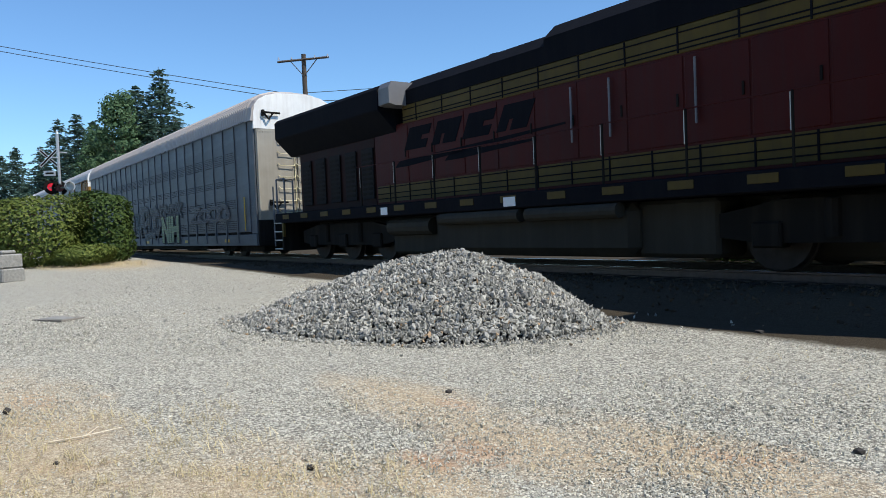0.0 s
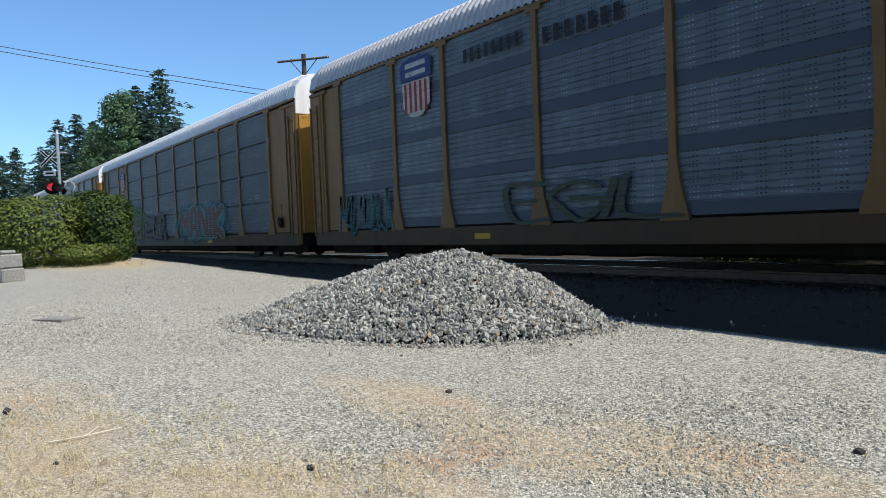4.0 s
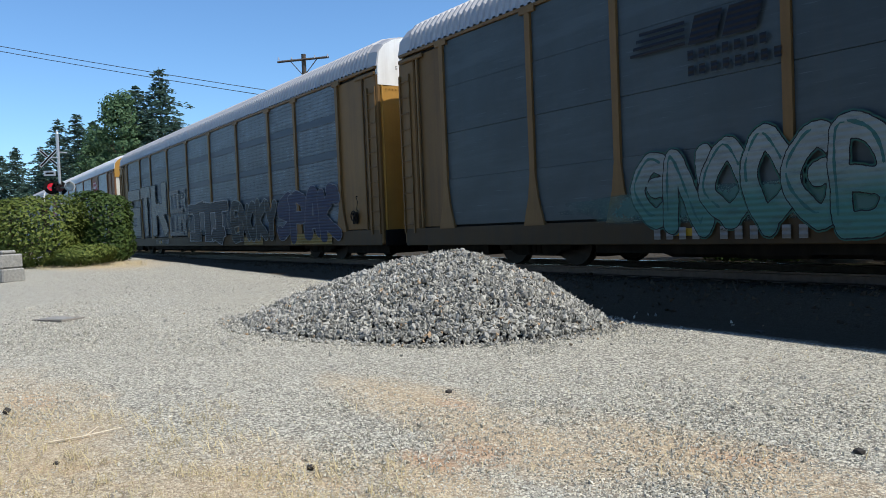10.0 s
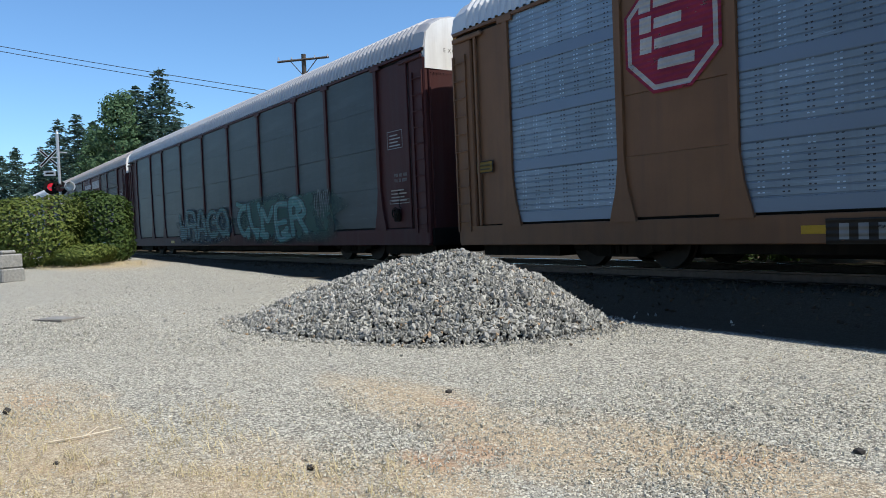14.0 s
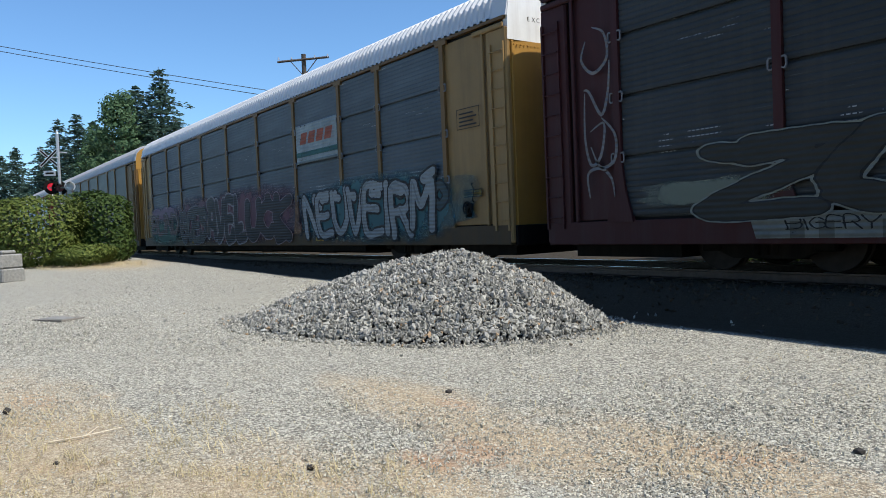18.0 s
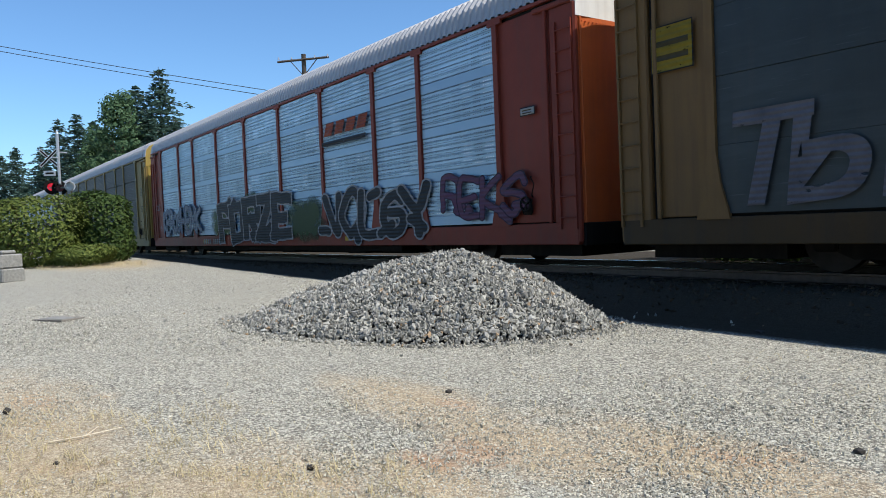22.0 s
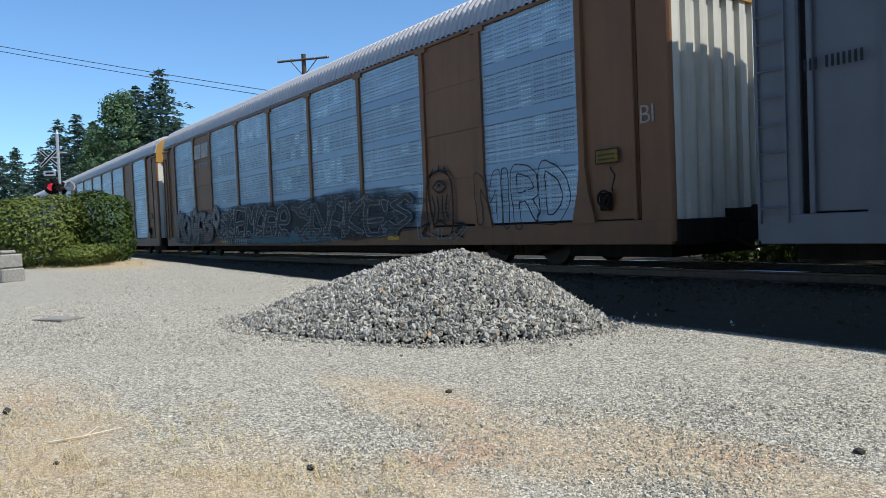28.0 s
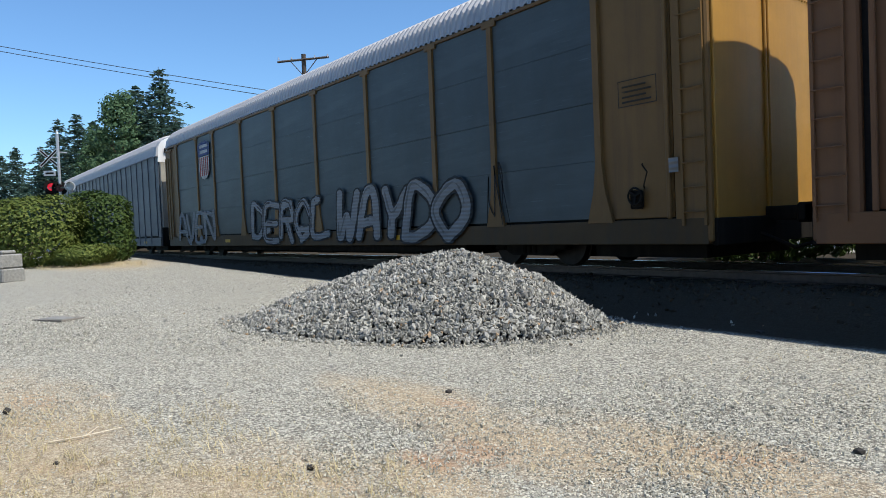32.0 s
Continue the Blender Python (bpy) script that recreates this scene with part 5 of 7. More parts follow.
c = cars[1]
piece(c, "MOO", 20.95, 23.9, 0.95, 1.75, [(0.25, (0.36, 0.38, 0.4)), (0.0, (0.22, 0.24, 0.26))], 0.9, 9)
cloud(c, 20.9, 25.4, 0.46, 1.0, (0.1, 0.19, 0.18), 3)
piece(c, "EGIL", 8.3, 12.4, 0.8, 1.6, [(0.0, (0.07, 0.1, 0.06))], 0.4, 10, 1.0)
scribble(c, 1.6, 4.3, 0.7, 1.85, DTEAL, 11, 8, 0.05)
shield(c, 4.85, 6.1, 3.27, 4.65)
stencil(c, "xxxxxxxx", 7.2, 9.0, 4.1, 4.38, (0.05, 0.055, 0.07))
stencil(c, "xxxxxxx", 9.5, 11.4, 3.98, 4.28, (0.05, 0.055, 0.07))
data_box(c, 26.0, 2.8)

c = cars[2]
cloud(c, 1.9, 9.8, 0.8, 2.5, (0.09, 0.17, 0.02), 4, y=-HALF - 0.05)
cloud(c, 1.2, 2.6, 0.5, 1.2, (0.2, 0.2, 0.03), 24, y=-HALF - 0.049)
piece(c, "RDBORIE", 1.9, 9.3, 0.72, 1.95, [(0.35, (0.02, 0.025, 0.015)), (0.0, ((0.13, 0.06, 0.03), (0.16, 0.045, 0.03)))], 0.85, 12, 0.4, shine=(0.2, 0.2, 0.08))
piece(c, "SHINER", 9.7, 13.6, 0.6, 2.0, [(0.28, BLK), (0.1, (0.1, 0.105, 0.11)), (0.0, (0.045, 0.048, 0.05))], 0.6, 13, 1.2, spikes=2)
piece(c, "SMR", 2.0, 5.2, 2.05, 2.7, [(0.0, (0.03, 0.035, 0.04))], 0.45, 113, 1.2)
cloud(c, 15.3, 21.4, 0.7, 2.1, (0.1, 0.3, 0.33), 17, y=-HALF - 0.05)
piece(c, "MANIK", 15.6, 21.3, 0.65, 2.1, [(0.3, (0.12, 0.36, 0.4)), (0.0, (0.14, 0.05, 0.035))], 1.05, 15, 0.4)
bar(c, 4.53, 6.37, 2.88, 4.66, (0.3, 0.17, 0.065), "emblem_plate", y=-HALF - 0.012)
shield(c, 5.05, 5.95, 3.4, 4.4)
stencil(c, "xxxxxxxx xxxxxxx", 4.7, 6.2, 3.08, 3.2, (0.05, 0.05, 0.05))
stencil(c, "xxxx  xxxxxx", 6.0, 8.7, 0.48, 0.66)
piece(c, "E", 0.8, 1.5, 0.85, 1.85, [(0.0, (0.2, 0.36, 0.6))], 0.6, 16, 0.2, False)

c = cars[3]
piece(c, "WENG", 5.6, 9.9, 0.7, 2.0, [(0.3, (0.02, 0.02, 0.03)), (0.0, ((0.11, 0.1, 0.17), (0.27, 0.255, 0.35)))], 0.75, 17, 1.1, shine=(0.36, 0.35, 0.42), spikes=1, slant=0.1)
piece(c, "OP", 9.7, 12.4, 0.75, 2.0, [(0.12, (0.16, 0.16, 0.2)), (0.0, (0.04, 0.045, 0.055))], 1.0, 18, 0.5)
piece(c, "FLC", 12.7, 15.4, 0.65, 2.25, [(0.3, (0.33, 0.38, 0.4)), (0.0, (0.03, 0.035, 0.04))], 0.5, 19, 1.3, spikes=3)
piece(c, "KAYO", 15.4, 19.2, 0.55, 2.15, [(0.3, BLK), (0.0, ((0.12, 0.27, 0.3), (0.2, 0.35, 0.37)))], 0.7, 20, 1.1, shine=(0.34, 0.42, 0.44), spikes=2)
piece(c, "CEL", 19.0, 21.6, 0.55, 2.0, [(0.3, BLK), (0.0, (0.16, 0.27, 0.31))], 0.65, 120, 1.1, shine=(0.34, 0.42, 0.44), spikes=2)
letters(c, "Goosey", 23.6, 24.9, 1.0, 1.5, [(-0.012, (0.05, 0.05, 0.05))], 21)
logo_bars(c, 6.95, 8.7, 2.9, 3.7, (0.5, 0.3, 0.02), 3, 0.05)
stencil(c, "xxxx xxxxxx", 6.9, 9.1, 0.5, 0.68)
letters(c, "WOE", 0.85, 1.6, 1.3, 1.9, [(-0.012, BLK)], 22)

c = cars[4]
piece(c, "MUSENG", 17.3, 23.0, 0.42, 1.8, [(0.38, (0.02, 0.025, 0.025)), (0.0, (0.34, 0.35, 0.36))], 0.42, 23, 1.2, slant=0.12, spikes=2, shine=(0.05, 0.055, 0.06))
curl(c, [(22.2, 0.6), (23.1, 0.75), (23.35, 1.3), (22.9, 1.78)], 0.11, WHT)
curl(c, [(17.2, 1.55), (17.9, 1.8), (18.7, 1.3)], 0.08, WHT)
curl(c, [(18.6, 1.9), (20.0, 1.72), (21.2, 1.5)], 0.07, WHT)
piece(c, "GNO", 6.7, 8.9, 0.5, 1.95, [(0.22, (0.04, 0.17, 0.13)), (0.1, BLK), (0.0, ((0.1, 0.3, 0.26), (0.4, 0.46, 0.45)))], 1.15, 24, 0.7, shine=(0.05, 0.2, 0.19), tight=0.35)
piece(c, "OGB", 8.6, 10.7, 0.46, 2.05, [(0.22, (0.04, 0.17, 0.13)), (0.1, BLK), (0.0, ((0.1, 0.3, 0.26), (0.4, 0.46, 0.45)))], 1.15, 27, 0.8, shine=(0.05, 0.2, 0.19), tight=0.35)
cloud(c, 5.7, 11.8, 0.75, 1.25, (0.12, 0.26, 0.24), 74, y=-HALF - 0.05)
piece(c, "PSME", 12.2, 16.2, 1.1, 1.85, [(0.0, (0.035, 0.06, 0.03))], 0.8, 25, 0.9)
piece(c, "SEPL", 15.6, 16.8, 1.68, 2.0, [(0.2, BLK), (0.0, (0.05, 0.055, 0.07))], 0.5, 26, 0.8)
for k in range(4):
    bar(c, 6.8 + 0.06 * k, 7.8, 3.32 + 0.1 * k, 3.37 + 0.1 * k, (0.02, 0.025, 0.04))
bar(c, 7.85, 8.3, 3.3, 3.7, (0.02, 0.025, 0.04), lean=0.3)
bar(c, 8.4, 8.9, 3.3, 3.7, (0.02, 0.025, 0.04), lean=0.3)
stencil(c, "xxxxxxx", 7.8, 9.1, 3.08, 3.22, (0.05, 0.06, 0.08))
stencil(c, "xxxxxxxx", 7.8, 9.3, 2.86, 3.0, (0.05, 0.06, 0.08))
stencil(c, "xxxx xxxxxx", 7.1, 9.6, 0.5, 0.68)

c = cars[5]
for k, (a, b, t) in enumerate(((1.9, 4.4, "S"), (4.5, 6.35, "T"), (6.5, 9.2, "K"))):
    piece(c, t, a, b, 0.9, 3.32, [(0.12, BLK), (0.0, (0.33, 0.33, 0.29))], 1.0, 28 + k, 0.12, False)
piece(c, "COLR", 9.6, 11.9, 1.85, 2.85, [(0.0, (0.32, 0.32, 0.3))], 0.75, 31, 0.15, False)
piece(c, "LUDI", 9.5, 11.9, 0.88, 1.72, [(0.0, (0.32, 0.32, 0.3))], 0.9, 32, 0.15, False)
piece(c, "JIT", 12.2, 17.0, 0.5, 2.2, [(0.4, WHT), (0.18, BLK), (0.0, (0.03, 0.035, 0.05))], 0.95, 33, 0.35, False, spikes=1)
cloud(c, 12.0, 17.2, 0.9, 1.9, (0.16, 0.18, 0.19), 133, y=-HALF - 0.05)
piece(c, "ENOKY", 17.2, 21.4, 0.5, 2.05, [(0.22, (0.34, 0.37, 0.36)), (0.0, (0.014, 0.018, 0.018))], 1.15, 34, 0.5, tight=0.35)
piece(c, "SPAK", 21.3, 25.6, 0.46, 2.15, [(0.14, (0.3, 0.31, 0.35)), (0.0, (0.025, 0.03, 0.09))], 1.2, 35, 0.8, tight=0.3, spikes=1)
stencil(c, "xxxx xxxxxx", 7.0, 9.2, 0.52, 0.72)
bar(c, 18.4, 20.1, 0.46, 0.74, (0.36, 0.24, 0.08), "sill_patch")
bar(c, 22.3, 25.0, 0.46, 0.76, (0.38, 0.26, 0.06), "sill_patch")

c = cars[6]
octagon(c, 4.6, 6.3, 2.72, 4.45)
octagon(c, 20.95, 22.75, 2.72, 4.45)
stencil(c, "xxxx xxxxxx", 7.8, 10.3, 0.48, 0.68, plate=(0.05, 0.04, 0.03))
warning_plate(c, 0.75, 1.85)
warning_plate(c, 25.85, 1.75)
mark(c, "BI", 26.72, 26.98, 2.3, 2.58, (0.42, 0.41, 0.38), -HALF - 0.03)

c = cars[7]
cloud(c, 16.0, 23.4, 0.46, 1.95, (0.05, 0.13, 0.11), 6, y=-HALF - 0.05)
cloud(c, 8.8, 15.2, 0.5, 1.6, (0.06, 0.11, 0.13), 66, y=-HALF - 0.05)
piece(c, "WRAGO", 8.8, 15.1, 0.6, 1.95, [(0.28, (0.02, 0.04, 0.045)), (0.0, (0.07, 0.2, 0.2))], 0.6, 37, 1.0, spikes=1)
piece(c, "CUMER", 15.7, 21.6, 0.5, 2.0, [(0.3, (0.02, 0.05, 0.045)), (0.0, (0.1, 0.29, 0.28))], 0.65, 36, 1.0, shine=(0.25, 0.4, 0.4), spikes=2)
scribble(c, 22.0, 22.9, 1.2, 2.0, (0.26, 0.28, 0.3), 137, 8, 0.018)
data_box(c, 26.0, 2.69, 0.66, 0.42, (0.5, 0.5, 0.5))
stencil(c, "xxxx xxx xxxx", 26.3, 26.85, 2.02, 2.1, (0.5, 0.5, 0.5))
stencil(c, "xxx xx xxxxx", 26.3, 26.85, 1.9, 1.98, (0.5, 0.5, 0.5))
data_box(c, 26.0, 1.4, 0.85, 0.1, (0.5, 0.5, 0.5))

c = cars[8]
cloud(c, 14.2, 25.4, 0.46, 1.9, (0.018, 0.02, 0.03), 86, y=-HALF - 0.05)
piece(c, "THER", 16.6, 24.4, 0.5, 2.05, [(0.16, (0.42, 0.42, 0.4)), (0.0, ((0.4, 0.4, 0.24), (0.34, 0.09, 0.25)))], 1.0, 38, 0.1, False, tight=0.45)
for k, (a, b, col) in enumerate(((16.8, 18.7, MAG), (18.9, 20.2, (0.36, 0.37, 0.24)), (20.4, 21.9, MAG), (22.1, 23.0, (0.36, 0.37, 0.24)), (23.3, 24.4, (0.3, 0.31, 0.24)))):
    bar(c, a, b, 0.46, 0.76, col, "graffiti_patch", 0.15, y=-HALF - 0.06)
cloud(c, 2.3, 4.4, 1.0, 1.35, (0.3, 0.34, 0.27), 186, y=-HALF - 0.052)
cloud(c, 11.2, 15.2, 0.75, 1.7, (0.2, 0.25, 0.15), 187, y=-HALF - 0.052)
patch(c, [(4.1, 0.5), (4.0, 0.84), (7.4, 0.84), (7.2, 0.5)], (0.3, 0.32, 0.29))
piece(c, "BIGERY", 4.5, 5.7, 0.6, 0.8, [(0.0, BLK)], 0.3, 241, 1.0)
piece(c, "ZUMN", 3.1, 10.2, 0.72, 2.0, [(0.26, (0.33, 0.36, 0.32)), (0.12, (0.018, 0.02, 0.02)), (0.0, (0.05, 0.05, 0.038))], 0.95, 39, 1.1, slant=0.3, spikes=2, tight=0.4)
piece(c, "WZ", 10.0, 13.6, 0.6, 1.95, [(0.14, (0.33, 0.37, 0.31)), (0.0, (0.035, 0.045, 0.03))], 0.9, 40, 1.0, False, slant=0.25, spikes=1)
piece(c, "AJ", 13.3, 15.3, 0.6, 1.9, [(0.15, BLK), (0.0, (0.22, 0.26, 0.17))], 0.9, 140, 1.0, False, spikes=1)
piece(c, "US", 15.3, 16.2, 1.15, 1.75, [(0.0, (0.36, 0.38, 0.34))], 0.4, 141, 0.8)
stencil(c, "xx xxx xxxx xx xxxxx", 4.5, 12.0, 0.5, 0.72, (0.33, 0.35, 0.3))
bar(c, 15.6, 21.1, 3.72, 4.68, (0.1, 0.03, 0.03), "emblem_plate", y=-HALF - 0.012)
bar(c, 16.2, 18.2, 4.1, 4.36, WHT, lean=0.3)
bar(c, 18.5, 20.8, 4.0, 4.46, WHT, lean=0.3)
bar(c, 16.0, 18.6, 3.88, 3.96, WHT, lean=0.3)
data_box(c, 26.0, 3.0, 0.7, 0.5, (0.5, 0.5, 0.5))
for pts in (((1.15, 3.8), (1.05, 3.5), (1.3, 3.25), (1.6, 3.45), (1.55, 3.85), (1.3, 4.0)), ((1.65, 3.4), (1.6, 2.9), (1.45, 2.55), (1.2, 2.95), (1.08, 3.0)),
            ((1.1, 2.95), (1.08, 2.2), (1.2, 1.75), (1.42, 1.9), (1.5, 2.4), (1.2, 2.3)), ((1.45, 2.5), (1.72, 2.2), (1.7, 1.8), (1.4, 1.7), (1.2, 2.05)),
            ((1.15, 1.2), (1.12, 1.6), (1.4, 1.68), (1.62, 1.5), (1.68, 1.2))):
    curl(c, pts, 0.028, (0.3, 0.29, 0.29))

c = cars[9]
cloud(c, 5.8, 18.2, 0.5, 2.35, (0.2, 0.1, 0.13), 7, y=-HALF - 0.05)
cloud(c, 1.4, 6.2, 0.46, 1.5, (0.02, 0.13, 0.1), 8, y=-HALF - 0.05)
cloud(c, 1.6, 6.0, 1.6, 2.2, (0.26, 0.17, 0.25), 88, y=-HALF - 0.0495)
piece(c, "GOES", 6.2, 9.9, 0.45, 2.05, [(0.34, (0.36, 0.33, 0.36)), (0.2, BLK), (0.0, (0.014, 0.014, 0.018))], 0.95, 42, 0.8, spikes=1)
piece(c, "AVEL", 9.7, 14.0, 0.42, 2.35, [(0.36, WHT), (0.2, (0.2, 0.17, 0.2)), (0.0, (0.014, 0.014, 0.018))], 0.9, 43, 0.7, spikes=1)
piece(c, "UCK", 13.8, 17.8, 0.45, 2.15, [(0.34, (0.4, 0.32, 0.36)), (0.2, BLK), (0.0, (0.016, 0.014, 0.018))], 1.0, 44, 0.7, spikes=1)
piece(c, "BLIND", 1.5, 6.1, 0.85, 1.95, [(0.4, (0.015, 0.015, 0.015)), (0.0, (0.09, 0.04, 0.035))], 0.7, 45, 0.8, shine=(0.28, 0.26, 0.27))
cloud(c, 18.2, 26.2, 0.46, 2.1, (0.07, 0.2, 0.23), 89, y=-HALF - 0.05)
piece(c, "NEUVEIRM", 18.4, 25.3, 0.5, 2.2, [(0.34, BLK), (0.0, (0.38, 0.42, 0.43))], 0.7, 46, 0.7, shine=(0.26, 0.3, 0.31), spikes=1)
piece(c, "O", 24.95, 25.7, 1.15, 1.85, [(0.5, BLK), (0.0, (0.06, 0.1, 0.11))], 1.2, 146, 0.1)
bar(c, 18.2, 20.75, 2.8, 3.9, (0.42, 0.5, 0.52), "banner", y=-HALF - 0.05)
for k in range(4):
    bar(c, 18.45 + 0.52 * k, 18.85 + 0.52 * k, 3.34, 3.66, (0.5, 0.12, 0.06), "banner_mark", 0.4)
bar(c, 18.2, 20.75, 2.98, 3.12, DTEAL, "banner_stripe")
bar(c, 18.2, 20.75, 2.8, 2.86, (0.2, 0.27, 0.3), "banner_stripe")
letters(c, "Coins", 0.85, 1.6, 2.2, 2.7, [(-0.012, BLK)], 47)
letters(c, "SINGS", 0.85, 1.6, 1.75, 1.95, [(-0.012, (0.3, 0.25, 0.2))], 48)
warning_plate(c, 0.9, 1.35, 0.6, 0.26)
data_box(c, 26.0, 2.8, 0.75, 0.42)
warning_plate(c, 26.15, 1.4, 0.6, 0.16)

c = cars[10]
letters(c, "\u0422\u042b", 2.1, 4.4, 0.93, 2.25, [(0.02, (0.2, 0.2, 0.235))], 49, 0.8)
letters(c, "\u041c\u0413\u0411", 5.0, 8.5, 0.95, 2.3, [(0.02, (0.2, 0.195, 0.24))], 50, 0.8)
scribble(c, 4.5, 5.2, 0.95, 1.7, (0.24, 0.24, 0.28), 149, 4, 0.03)
letters(c, "HET!", 9.9, 12.4, 1.02, 2.52, [(0.015, (0.22, 0.22, 0.24))], 51, 0.7)
cloud(c, 13.2, 17.5, 0.85, 2.6, (0.16, 0.12, 0.2), 150, y=-HALF - 0.05, rag=0.05)
piece(c, "GUV", 13.0, 17.3, 0.5, 2.5, [(0.14, (0.36, 0.35, 0.38)), (0.0, (0.012, 0.012, 0.014))], 1.5, 51, 0.5, tight=0.15)
piece(c, "!", 16.5, 17.5, 0.8, 2.45, [(0.2, (0.36, 0.35, 0.38)), (0.0, (0.014, 0.014, 0.02))], 1.1, 151, 0.3)
piece(c, "IRISR", 20.9, 25.9, 0.55, 2.3, [(0.75, (0.36, 0.37, 0.38)), (0.55, BLK), (0.0, (0.36, 0.36, 0.37))], 0.95, 52, 0.5, tight=0.5)
logo_bars(c, 7.1, 8.8, 2.95, 3.7, (0.45, 0.29, 0.02), 3, 0.05)
stencil(c, "xxxx xxxxxx", 5.9, 8.4, 0.5, 0.7)
data_box(c, 26.0, 2.75)
warning_plate(c, 26.0, 2.35, 0.55, 0.24)
warning_plate(c, 0.75, 3.0, 0.75, 0.7, (0.38, 0.27, 0.02))
letters(c, "PONS", 18.4, 19.6, 1.0, 1.5, [(-0.01, (0.3, 0.3, 0.3))], 53)

c = cars[11]
cloud(c, 8.6, 10.6, 0.8, 1.8, (0.1, 0.16, 0.07), 9, y=-HALF - 0.05)
cloud(c, 12.0, 13.4, 1.5, 2.2, (0.08, 0.14, 0.05), 91, y=-HALF - 0.05)
cloud(c, 15.6, 17.9, 0.6, 1.75, (0.06, 0.1, 0.035), 92, y=-HALF - 0.05)
piece(c, "FORZE", 9.2, 16.0, 0.44, 2.15, [(0.26, WHT), (0.0, (0.012, 0.014, 0.02))], 1.05, 54, 0.8, False, tight=0.35, spikes=1)
piece(c, "KEROS", 1.8, 4.6, 0.82, 2.1, [(0.35, (0.03, 0.05, 0.13)), (0.0, (0.33, 0.38, 0.45))], 0.8, 55, 0.7)
piece(c, "HENK", 4.5, 7.4, 0.82, 2.15, [(0.35, (0.03, 0.05, 0.13)), (0.0, (0.33, 0.38, 0.45))], 0.8, 155, 0.7)
piece(c, "VOLGY", 17.6, 23.3, 0.42, 2.0, [(0.3, WHT), (0.0, (0.012, 0.014, 0.02))], 0.85, 56, 1.0, tight=0.45, spikes=1)
piece(c, "REKS", 23.6, 26.4, 0.8, 1.95, [(0.22, (0.05, 0.02, 0.06)), (0.0, (0.17, 0.065, 0.14))], 0.55, 57, 1.0, spikes=1)
for k in range(4):
    bar(c, 18.25 + 0.6 * k, 18.7 + 0.6 * k, 3.38, 3.72, (0.42, 0.08, 0.03), "emblem_block", 0.5)
bar(c, 18.1, 20.5, 3.12, 3.24, (0.03, 0.03, 0.035), "emblem_block", 0.3)
stencil(c, "xxxx xxxxxx", 7.5, 9.9, 0.5, 0.7)
letters(c, "VOLGR", 0.75, 1.5, 2.05, 2.35, [(-0.01, WHT)], 58)
mark(c, "19", 1.4, 1.62, 1.1, 1.35, WHT)
warning_plate(c, 26.2, 2.8, 0.4, 0.16, (0.6, 0.6, 0.58))

c = cars[12]
bar(c, 6.55, 9.2, 2.72, 3.85, (0.4, 0.3, 0.1), "emblem_plate", y=-HALF - 0.012)
logo_bars(c, 7.0, 8.8, 2.9, 3.7, (0.03, 0.03, 0.025), 3, 0.05)
stencil(c, "xxxx xxxxxx", 5.8, 8.4, 0.5, 0.7, plate=(0.03, 0.03, 0.03))
piece(c, "POLE", 12.6, 14.4, 1.0, 1.6, [(0.0, (0.16, 0.16, 0.16))], 0.22, 60, 1.0)
piece(c, "OSVK", 15.6, 18.0, 0.9, 1.6, [(0.0, (0.055, 0.055, 0.06))], 0.3, 160, 1.2)
bar(c, 18.35, 20.4, 0.95, 1.85, (0.14, 0.22, 0.3), "graffiti_patch", -0.1)
for k in range(5):
    bar(c, 18.5 + 0.37 * k, 18.75 + 0.37 * k, 1.82, 2.0 - 0.04 * (k % 2), (0.14, 0.22, 0.3), "graffiti_patch", -0.1)
piece(c, "MOES", 18.7, 20.6, 0.46, 0.8, [(0.3, (0.3, 0.28, 0.2)), (0.0, (0.04, 0.04, 0.04))], 0.6, 61, 0.5)
data_box(c, 26.3, 2.95, 0.6, 0.36)
warning_plate(c, 26.3, 2.15, 0.62, 0.26)
warning_plate(c, 0.8, 3.2, 0.5, 0.45, (0.34, 0.24, 0.02))

c = cars[13]
for k, (zz, hh) in enumerate(((2.22, 0.22), (2.03, 0.12), (1.84, 0.12))):
    bar(c, 1.8, 25.5, zz, zz + hh, (0.085, 0.022, 0.04), "side_stripe", y=-HALF - 0.05)
    bar(c, 1.8, 25.5, zz - 0.035, zz - 0.01, (0.4, 0.4, 0.42), "side_stripe", y=-HALF - 0.05)
piece(c, "DAEOM", 1.75, 6.6, 0.55, 2.25, [(0.3, (0.36, 0.37, 0.39)), (0.16, (0.014, 0.014, 0.017)), (0.0, (0.022, 0.022, 0.027))], 0.95, 62, 0.9, spikes=2, shine=(0.3, 0.31, 0.32))
piece(c, "K", 6.4, 7.9, 0.75, 1.75, [(0.3, (0.36, 0.38, 0.4)), (0.14, BLK), (0.0, (0.2, 0.24, 0.25))], 0.8, 162, 0.9)
cloud(c, 7.2, 8.0, 1.5, 2.05, (0.3, 0.15, 0.03), 163, y=-HALF - 0.0555)
cloud(c, 7.6, 12.6, 0.7, 2.1, (0.08, 0.2, 0.2), 10)
piece(c, "TCSLU", 8.2, 12.2, 0.65, 1.9, [(0.0, (0.016, 0.03, 0.035))], 0.4, 63, 1.3, spikes=2)
for k in range(5):
    x = 12.4 + 2.2 * k
    piece(c, "WR" if k % 2 else "YS", x, x + 2.3, 0.7, 1.95, [(0.3, BLK), (0.0, (0.2, 0.21, 0.23))], 0.45, 163 + k, 1.3, spikes=1)
stencil(c, "xxxx xxxxxx", 7.0, 9.4, 0.48, 0.68)
